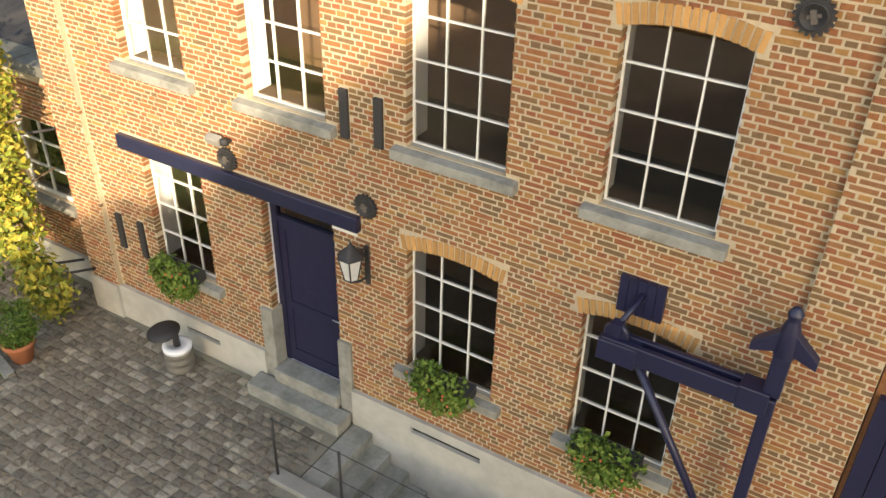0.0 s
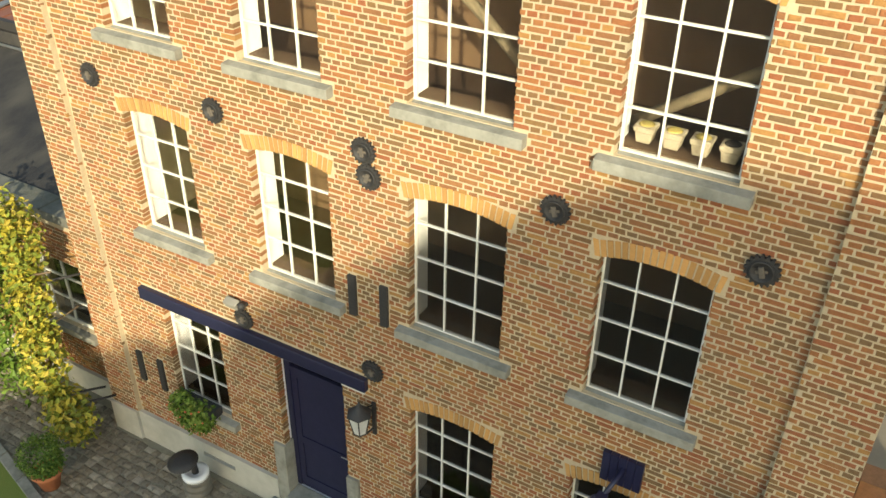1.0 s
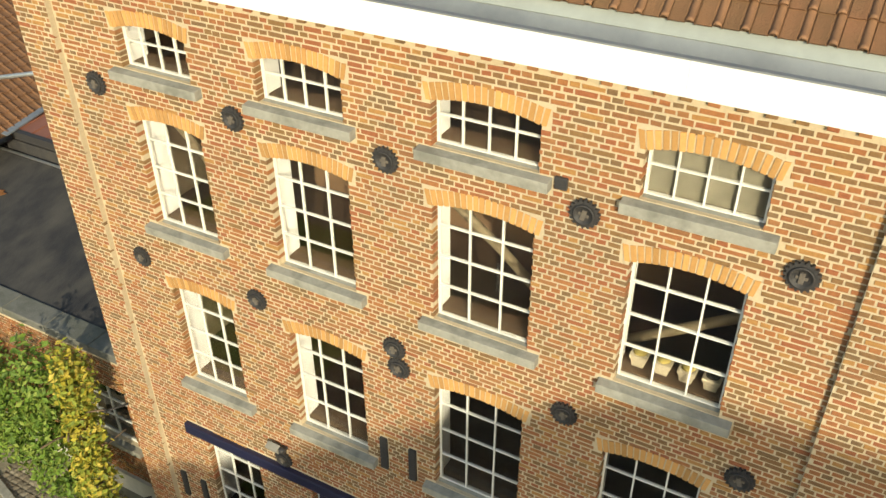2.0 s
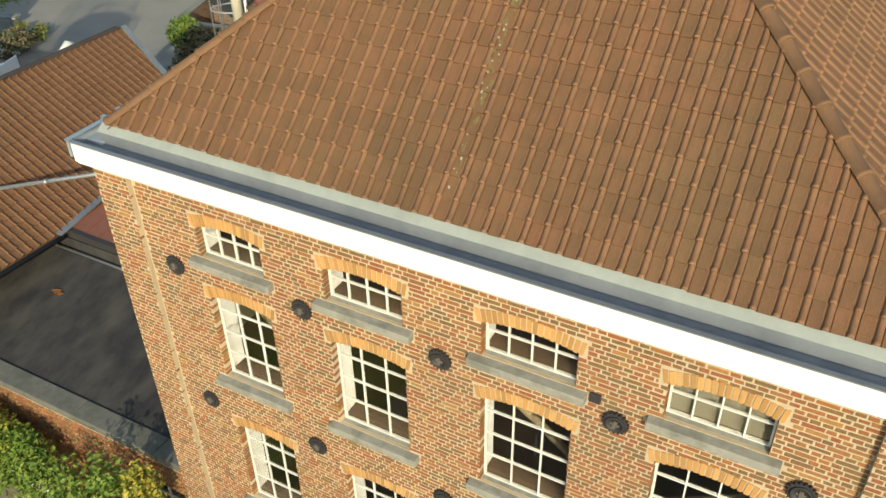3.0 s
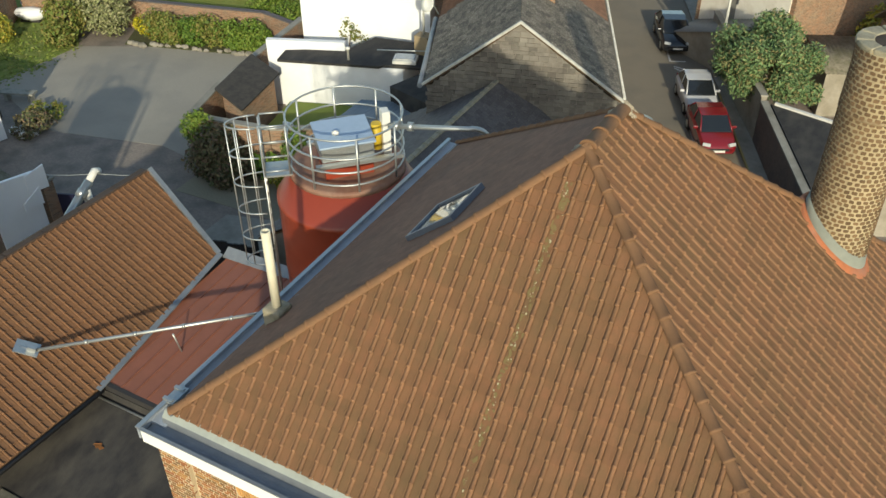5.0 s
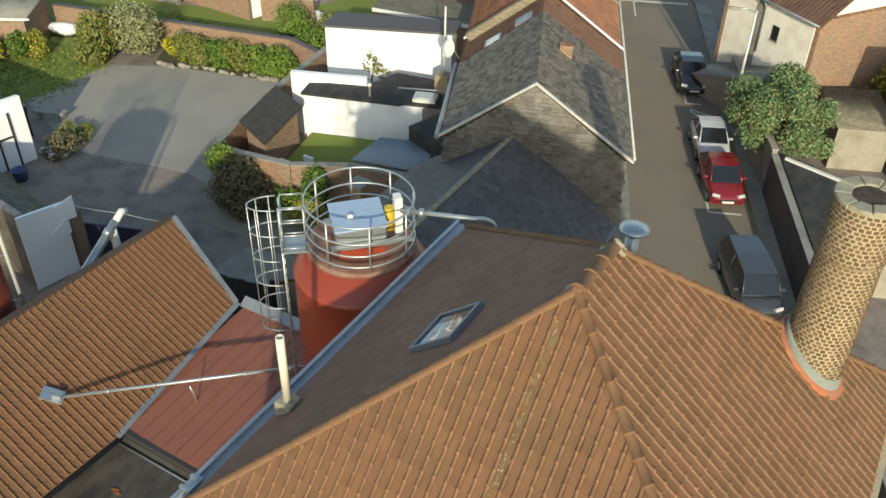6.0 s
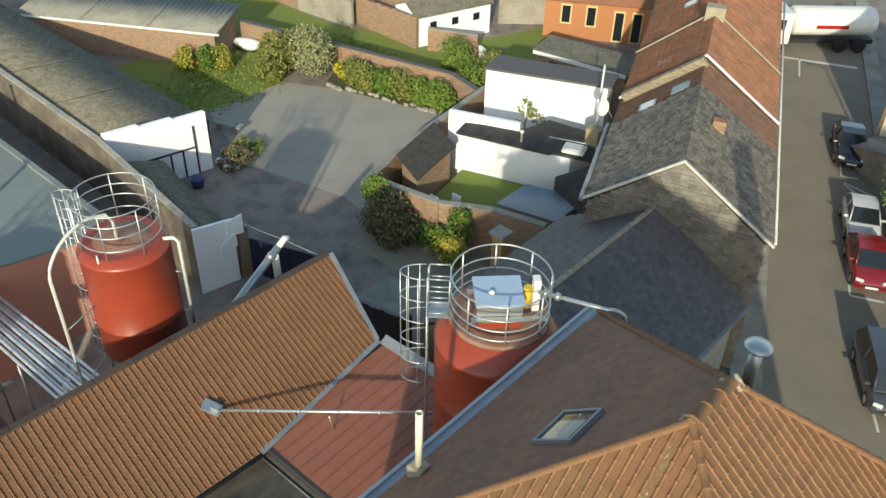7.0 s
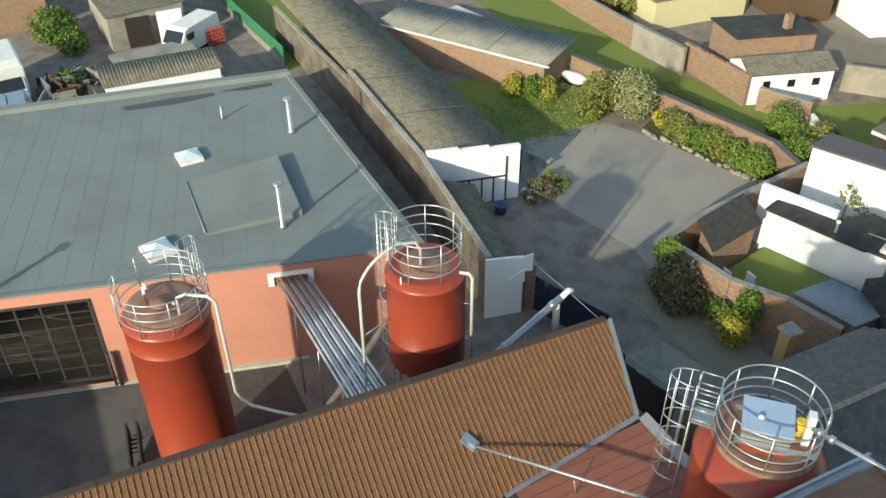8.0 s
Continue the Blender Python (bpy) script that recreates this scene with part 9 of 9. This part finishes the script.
corrugated(gs, [st_p(20.4, 29.6, 2.2), st_p(23.2, 29.6, 2.2), st_p(23.2, 33.4, 2.5), st_p(20.4, 33.4, 2.5)], 0.2, 0.02, M_CORR)
b = BM()
prism(b, [st_p(20.5, 29.7)[:2], st_p(23.1, 29.7)[:2], st_p(23.1, 33.3)[:2], st_p(20.5, 33.3)[:2]], -0.03, 2.15)
part("wall", b, M_GREYWALL, gs)
p = st_p(24.6, 34.9)
shrub("airy yellow-green tree in a back garden", [(p.x, p.y, 2.1, 1.3, 1.2, 1.5), (p.x - 0.5, p.y + 0.3, 1.2, 1.1, 1.0, 1.0)], L_GOLD, 2200, 0.15, 95)
shrub("dark hedge in a back garden", [(p.x + 1.6, p.y - 0.8, 0.8, 1.8, 0.8, 0.9)], L_DARK, 1300, 0.16, 96)
b = BM()
prism(b, [st_p(23.4, 33.2)[:2], st_p(60, 33.2)[:2], st_p(60, 60)[:2], st_p(23.4, 60)[:2]], -0.05, -0.01)
solo("back_garden_soil", b, M_BED, "dark soil of the back gardens", "soil", "structure")
fb2 = thing("far_brick_house", "red-brown brick house behind the gardens", "house")
b = BM()
prism(b, [st_p(26, 38.5)[:2], st_p(36, 38.5)[:2], st_p(36, 46)[:2], st_p(26, 46)[:2]], -0.03, 5.5)
part("wall", b, M_FARBRICK, fb2)
b = BM()
slab(b, [st_p(25.8, 38.2, 5.5), st_p(36.2, 38.2, 5.5), st_p(36.2, 42, 8.0), st_p(25.8, 42, 8.0)], 0.12)
slab(b, [st_p(25.8, 46.3, 5.5), st_p(36.2, 46.3, 5.5), st_p(36.2, 42, 8.0), st_p(25.8, 42, 8.0)], 0.12)
part("roof", b, M_TERR2, fb2)

# ---- far gardens and buildings ----
def block(name, label, cat, poly, h, wall, roof_m, rise=0.0, over=0.15):
    """A low building: walls, and a roof that is flat or rises to the middle of its long side."""
    t = thing(name, label, cat)
    b = BM()
    prism(b, poly, -0.03, h)
    P = [Vector((p[0], p[1], h)) for p in poly]
    if rise:
        m0, m1 = (P[0] + P[3]) / 2 + Vector((0, 0, rise)), (P[1] + P[2]) / 2 + Vector((0, 0, rise))
        b.faces.new([b.verts.new(p) for p in (P[1], P[2], m1)])
        b.faces.new([b.verts.new(p) for p in (P[3], P[0], m0)])
    part("wall", b, wall, t)
    c = sum(P, Vector()) / 4
    G = [p + (p - c).normalized() * over * 1.6 for p in P]
    b = BM()
    if rise:
        d = (P[1] - P[0]).normalized() * over
        slab(b, [G[0], G[1], m1 + d + Vector((0, 0, 0.06)), m0 - d + Vector((0, 0, 0.06))], 0.1)
        slab(b, [G[2], G[3], m0 - d + Vector((0, 0, 0.06)), m1 + d + Vector((0, 0, 0.06))], 0.1)
    else:
        prism(b, [g[:2] for g in G], h, h + 0.12)
    part("roof", b, roof_m, t)
    return t


g2 = thing("long_garage", "long brick garage row with wavy fibre-cement roof", "garage")
b = BM()
prism(b, [(-46.5, 16.4), (-35.2, 23.2), (-37.2, 26.3), (-48.5, 19.5)], -0.03, 2.2)
part("wall", b, M_FARBRICK, g2)
for k in range(3):
    a0, a1 = Vector((-46.7, 16.1, 2.3)), Vector((-34.9, 23.2, 2.3))
    c0, c1 = Vector((-48.7, 19.7, 2.75)), Vector((-36.9, 26.8, 2.75))
    corrugated(g2, [a0.lerp(a1, k / 3), a0.lerp(a1, (k + 0.985) / 3), c0.lerp(c1, (k + 0.985) / 3), c0.lerp(c1, k / 3)], 0.35, 0.04, material("pale_corrugated", (0.24, 0.235, 0.2), (0.17, 0.165, 0.14), scale=3, stain=(0.12, 0.12, 0.09), stain_scale=1.0, stain_amt=0.5, rough=0.95))
b = BM()
slab(b, [(-46.7, 16.05, 2.32), (-34.9, 23.15, 2.32), (-34.8, 23.3, 2.32), (-46.6, 16.2, 2.32)], 0.12)
part("white_edge", b, M_WHITE, g2)


def delivery_van(label, x, y, rz, L=4.9):
    v = thing("van", label, "van", "vans", at=(x, y, -0.03), rz=rz)
    b = BM()
    secs = []
    for yy, z1, w in ((-L / 2, 0.8, 0.85), (-L / 2 + 0.6, 1.05, 0.95), (-L / 2 + 1.3, 1.9, 0.97), (-L / 2 + 1.7, 2.05, 0.97), (L / 2 - 0.1, 2.05, 0.97), (L / 2, 1.95, 0.93)):
        secs.append([(-w, yy, 0.3), (w, yy, 0.3), (w, yy, z1 * 0.6), (w * 0.88, yy, z1), (-w * 0.88, yy, z1), (-w, yy, z1 * 0.6)])
    loft(b, secs)
    soften(part("body", b, M_WHITE, v), 0.05)
    b = BM()
    slab(b, [(-0.78, -L / 2 + 0.66, 1.14), (0.78, -L / 2 + 0.66, 1.14), (0.76, -L / 2 + 1.26, 1.88), (-0.76, -L / 2 + 1.26, 1.88)], 0.03)
    box(b, -0.97, -L / 2 + 1.3, 1.2, -0.9, -L / 2 + 2.1, 1.7)
    box(b, 0.9, -L / 2 + 1.3, 1.2, 0.97, -L / 2 + 2.1, 1.7)
    part("window", b, M_CARGLASS, v)
    for sx in (-0.85, 0.85):
        for yy in (-L / 2 + 0.9, L / 2 - 0.9):
            wh = BM()
            lathe(wh, 0, 0, [(0.0, -0.1), (0.32, -0.1), (0.32, 0.1), (0.0, 0.1)], 16, pose(sx, yy, 0.32, 0, 90, 0))
            part("wheel", wh, M_RUBBER, v)
    return v


delivery_van("white delivery van parked behind the garages", -45.2, 23.0, 105)
vv = delivery_van("white van with red and blue chevron stripes", -53.6, 4.2, 40, 5.2)
for k in range(4):
    b = BM()
    box(b, -0.9 + k * 0.46, -2.74, 0.55, -0.68 + k * 0.46, -2.7, 0.95)
    part("chevron", b, M_RED_LAMP, vv)
barrier = thing("barrier_stack", "stack of orange road barriers", "barriers", at=(-52.4, 6.2, -0.03), rz=15)
M_BARRIER = material("orange_barrier", (0.5, 0.1, 0.06), rough=0.6)
for k in range(5):
    b = BM()
    box(b, -1.1, -0.5 + k * 0.3, 0.0, -0.95, -0.4 + k * 0.3, 1.3)
    part("upright", b, M_BARRIER, barrier)
    b = BM()
    box(b, -1.15, -0.5, 0.2 + k * 0.25, -0.9, 0.9, 0.28 + k * 0.25)
    part("board", b, M_BARRIER, barrier)
fence = thing("green_fence", "green and cream panel fence", "fence")
for k in range(14):
    p, q = Vector((-47.5, 9.4)).lerp(Vector((-64, 8.0)), k / 14), Vector((-47.5, 9.4)).lerp(Vector((-64, 8.0)), (k + 0.96) / 14)
    b = BM()
    prism(b, [(p.x, p.y), (q.x, q.y), (q.x, q.y + 0.06), (p.x, p.y + 0.06)], 0.5, 1.5)
    part("panel", b, material("green_panel", (0.05, 0.2, 0.1), (0.04, 0.16, 0.08), scale=4, rough=0.6) if k == 0 else bpy.data.materials["green_panel"], fence)
    b = BM()
    prism(b, [(p.x, p.y), (q.x, q.y), (q.x, q.y + 0.09), (p.x, p.y + 0.09)], -0.03, 0.5)
    part("base_slab", b, M_CONCRETE, fence)
b = BM()
prism(b, [(-47, 9.6), (-80, 8.0), (-80, 16), (-52.3, 16), (-52.3, 10.5), (-47, 10.5)], -0.05, -0.006)
solo("verge_lawn", b, M_GRASS, "grass behind the green fence", "lawn", "structure")
block("workshop", "low workshop with open garage bay", "building", [(-62, -1.5), (-55.5, -1.0), (-56.5, 4.6), (-62, 4.0)], 2.6, M_GREYWALL, M_CORR)
# Dark panel on the closed wall: the bay's shade put into colour.
b = BM()
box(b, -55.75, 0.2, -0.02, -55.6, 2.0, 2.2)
solo("bay_shade_panel", b, M_DARK, "dark panel standing in for the shade of an open bay", "opening", "structure")
b = BM()
box(b, -55.85, 2.5, -0.02, -55.7, 4.3, 2.3, pose(0, 0, 0))
solo("door_3", b, M_WALLWHITE, "white closed garage door", "door", "structure")
ws = thing("white_shed", "long white shed with open bays and corrugated roof", "shed")
b = BM()
prism(b, [(-43.5, -2.9), (-43.2, 4.1), (-43.45, 4.1), (-43.75, -2.9)], 2.05, 2.75)
part("fascia", b, M_WALLWHITE, ws)
for y in (-2.9, -0.3, 2.0, 4.0):
    b = BM()
    box(b, -43.7, y, -0.03, -43.35, y + 0.3, 2.04)
    part("pier", b, M_WALLWHITE, ws)
b = BM()
prism(b, [(-45.9, -2.9), (-45.6, 4.2), (-45.75, 4.2), (-46.05, -2.9)], -0.03, 3.0)
part("rear_wall", b, M_DARKWALL, ws)
corrugated(ws, [(-43.4, -3.0, 2.78), (-43.1, 4.3, 2.78), (-45.9, 4.4, 3.1), (-46.2, -3.0, 3.1)], 0.22, 0.025, M_CORR)
block("brown_house", "brown brick house with dark openings", "house", [(-70, -12), (-62.5, -11), (-62.8, -4.5), (-70, -4.5)], 3.2, M_FARBRICK, M_CORR, 0.8)
block("flat_store", "low concrete store beside the yard", "building", [(-52.0, -1.5), (-48.0, -1.2), (-48.6, 4.0), (-52.4, 3.8)], 1.1, M_CONCRETE, M_CONCRETE)
camper = thing("camper_van", "white camper van with a cab-over bed", "camper van", at=(-51.6, -8.3, -0.03), rz=95)
b = BM()
secs = [[(-1.05, y, 0.4), (1.05, y, 0.4), (1.08, y, z), (0.95, y, z + 0.15), (-0.95, y, z + 0.15), (-1.08, y, z)] for y, z in ((-1.9, 2.5), (-1.2, 2.7), (2.6, 2.7), (2.7, 2.5))]
loft(b, secs)
soften(part("living_box", b, M_WHITE, camper), 0.08)
b = BM()
secs = [[(-0.9, y, 0.4), (0.9, y, 0.4), (0.88, y, z), (-0.88, y, z)] for y, z in ((-3.0, 0.95), (-2.5, 1.15), (-1.9, 1.9))]
loft(b, secs)
soften(part("cab", b, M_WHITE, camper), 0.06)
b = BM()
box(b, -1.1, 0.0, 1.6, 1.1, 1.2, 2.1)
part("side_window", b, M_CARGLASS, camper)
b = BM()
slab(b, [(-0.78, -2.46, 1.24), (0.78, -2.46, 1.24), (0.78, -1.93, 1.88), (-0.78, -1.93, 1.88)], 0.03)
part("windscreen", b, M_CARGLASS, camper)
for sx in (-0.85, 0.85):
    for yy in (-2.3, 1.4):
        wh = BM()
        lathe(wh, 0, 0, [(0.0, -0.1), (0.33, -0.1), (0.33, 0.1), (0.0, 0.1)], 16, pose(sx, yy, 0.33, 0, 90, 0))
        part("wheel", wh, M_RUBBER, camper)
rj = random.Random(101)
scrap = thing("scrap_heap", "heap of racks, frames and old boards", "scrap")
for k in range(70):
    b = BM()
    x, y = rj.uniform(-51.5, -46.4), rj.uniform(-6.4, -2.9)
    m = pose(x, y, 0, rj.uniform(-10, 10), rj.uniform(-10, 10), rj.uniform(0, 180))
    box(b, -0.7, -0.05, -0.02, 0.7, 0.05, rj.uniform(0.3, 1.3), m) if k % 3 else box(b, -0.5, -0.4, -0.02, 0.5, 0.4, rj.uniform(0.2, 0.7), m)
    part("piece", b, (M_CONCRETE, M_BOARDS, M_GALV, M_IRON)[k % 4], scrap)
skip = thing("blue_crates", "stack of pale blue crates", "crates")
for k in range(4):
    b = BM()
    box(b, -48.5 - (k % 2) * 1.1, -9.6 + (k // 2) * 1.1, -0.02, -47.5 - (k % 2) * 1.1, -8.6 + (k // 2) * 1.1, 1.2)
    part("crate", b, material("crate_blue", (0.22, 0.32, 0.42), (0.16, 0.25, 0.34), scale=5, rough=0.7) if k == 0 else bpy.data.materials["crate_blue"], skip)
shrub("overgrown hedge beside the workshop", [(-60.0, -4.5, 1.0, 2.4, 1.8, 1.2), (-57.0, -3.6, 0.7, 1.6, 1.2, 0.9), (-50.5, -4.6, 0.6, 1.2, 1.0, 0.7)], L_GREEN, 3500, 0.2, 102)

# houses at the far right
block("yellow_house", "pale yellow rendered bungalow", "house", [(-41.0, 36.6), (-40.4, 45.0), (-46.0, 45.5), (-46.6, 37.0)], 2.2, material("yellow_render", (0.55, 0.5, 0.3), (0.47, 0.42, 0.25), scale=4, rough=0.9), M_CORR)
block("dark_roof_house", "low house with dark felt roof and chimney", "house", [(-31.2, 35.6), (-29.6, 40.9), (-32.6, 41.8), (-34.6, 36.4)], 3.2, M_FARBRICK, M_BITUMEN)
gh = block("grey_roof_house", "low white house with grey sheet roof", "house", [(-28.3, 34.4), (-26.6, 39.8), (-29.4, 40.7), (-31.0, 35.0)], 2.1, M_WALLWHITE, M_CORR, 0.6)
b = BM()
prism(b, [(-34.8, 34.35), (-28.2, 34.05), (-28.2, 34.3), (-34.8, 34.6)], -0.03, [1.9, 2.2, 2.2, 1.9])
part("brick_gable", b, M_FARBRICK, gh, "patched red brick end wall")
for f in (0.2, 0.5, 0.8):
    b = BM()
    x, y = -28.3 + 1.7 * f, 34.4 + 5.4 * f
    box(b, -0.03, -0.25, 1.1, 0.03, 0.25, 1.6, pose(x, y, 0, 0, 0, -17.5))
    part("window", b, M_CARGLASS, gh)
b = BM()
box(b, -31.2, 39.3, 3.3, -30.8, 39.8, 4.3)
solo("house_chimney", b, M_FARBRICK, "brick chimney on the dark roof", "chimney")
block("carport", "carport under a white metal roof", "carport", [(-37.4, 46.4), (-36.4, 50.0), (-41.0, 51.0), (-42.0, 47.0)], 2.6, M_BOARDS, M_WALLWHITE)
block("tall_white_house", "white rendered two-storey house", "house", [(-32.6, 50.2), (-30.5, 56.0), (-36.0, 58.0), (-37.0, 51.4)], 5.0, M_WALLWHITE, M_SLATE, 1.8)
b = BM()
box(b, -34.3, 50.75, 1.8, -33.5, 50.85, 3.2, pose(0, 0, 0))
solo("window_25", b, M_CARGLASS, "dark window in the white house", "window", "structure")
b = BM()
prism(b, [(-26.8, 37.0), (-21.8, 35.6), (-19.0, 41.5), (-24.0, 44.0)], -0.05, -0.004)
solo("small_lawn", b, M_GRASS, "small green lawn of a far garden", "lawn", "structure")
oh = block("orange_brick_house", "bright orange brick house with tiled roof", "house", [(-23.6, 42.0), (-17.6, 45.6), (-20.2, 49.8), (-26.2, 46.2)], 2.6, material("orange_brick", (0.4, 0.17, 0.075), (0.33, 0.135, 0.065), scale=8, rough=0.9), M_TERR, 2.8)
ow = Vector((-23.6, 42.0, 0)).lerp(Vector((-17.6, 45.6, 0)), 0.5)
od = Vector((6.0, 3.6, 0)).normalized()
on = Vector((od.y, -od.x, 0))
for k, (u, z0, z1) in enumerate([(-2.4, 1.0, 2.4), (-0.7, 0.9, 2.4), (1.2, 0.0, 2.2), (2.4, 0.0, 2.2)]):
    w = thing("window_%d" % (21 + k), "pale framed window in orange brick", "window", kind="structure")
    b = BM()
    p = ow + od * u
    q = [p, p + od * 0.75, p + od * 0.75 + on * 0.06, p + on * 0.06]
    prism(b, [v[:2] for v in q], z0, z1)
    part("window_frame", b, material("pale_frame", (0.6, 0.5, 0.25), rough=0.7) if k == 0 else bpy.data.materials["pale_frame"], w)
    b = BM()
    q = [p + od * 0.1 + on * 0.06, p + od * 0.65 + on * 0.06, p + od * 0.65 + on * 0.075, p + od * 0.1 + on * 0.075]
    prism(b, [v[:2] for v in q], z0 + 0.12, z1 - 0.12)
    part("pane", b, M_CARGLASS, w)
fs = block("open_shed", "open-fronted shed with grey felt roof", "shed", [(-18.9, 34.7), (-13.2, 35.6), (-13.6, 38.0), (-19.4, 37.0)], 2.6, M_FARBRICK, M_CORR)
b = BM()
prism(b, [(-19.0, 34.45), (-13.1, 35.35), (-13.1, 35.45), (-19.0, 34.55)], 2.5, 2.7)
part("white_edge", b, M_WHITE, fs)
# Dark sheet on the shed front paints the shade of its open bay.
b = BM()
prism(b, [(-18.0, 34.78), (-14.0, 35.4), (-14.0, 35.45), (-18.0, 34.85)], 0.0, 2.2)
part("bay_shade_sheet", b, M_DARK, fs)
for k, (x, y) in enumerate([(-66, 24), (-72, 34), (-58, 40), (-78, 15), (-50, 48), (-66, 48), (-40, 52), (-82, -2), (-84, 28)]):
    block("far_house", "distant house with tiled roof", "house", [(x, y), (x + 8, y + 2), (x + 6.5, y + 8), (x - 1.5, y + 6)], 4.5 + (k % 3) * 0.6, (M_FARBRICK, M_WALLWHITE, M_GREYWALL)[k % 3], (M_TERR, M_TERR2, M_CORR)[k % 3], 2.2)
for k, (x, y) in enumerate([(-60, 20), (-66, 19), (-55, 36), (-47, 36), (-70, 10), (-76, 22)]):
    shrub("garden bushes and small trees in the distance", [(x, y, 1.2, 2.6, 1.8, 1.4), (x + 2, y + 1, 0.9, 1.8, 1.5, 1.0)], (L_GREEN, L_AUTUMN)[k % 2], 1300, 0.28, 110 + k, "distant bushes")

# ---- the bricks of the pier between two window columns, each on its own ----
shared_bricks = {}
for x0, x1, z0, z1 in near_bricks:
    k = (round(x1 - x0, 2), round(z1 - z0, 3))
    if k not in shared_bricks:
        b = BM()
        add_brick(b, -k[0] / 2, k[0] / 2, -k[1] / 2, k[1] / 2, 0.0, 0.03)
        shared_bricks[k] = mesh_of("brick", b, M_BRICK_PIECE)
    ob = new("brick", shared_bricks[k])
    ob.parent = mill
    ob.location = ((x0 + x1) / 2, 0.0, (z0 + z1) / 2)

# ---- single tiles ----
for shared, parent, places, name in later:
    for m in places:
        ob = new(name, shared)
        ob.parent = parent
        ob.matrix_basis = m
shared_setts = {}
for cx, cy, w, l, h in near_setts:
    k = (round(w, 2), round(l, 2), round(h, 2))
    if k not in shared_setts:
        b = BM()
        sett(b, 0, 0, *k)
        shared_setts[k] = mesh_of("sett", b, M_SETT_PIECE)
    ob = new("sett", shared_setts[k])
    ob.parent = court
    ob.location = (cx, cy, 0)
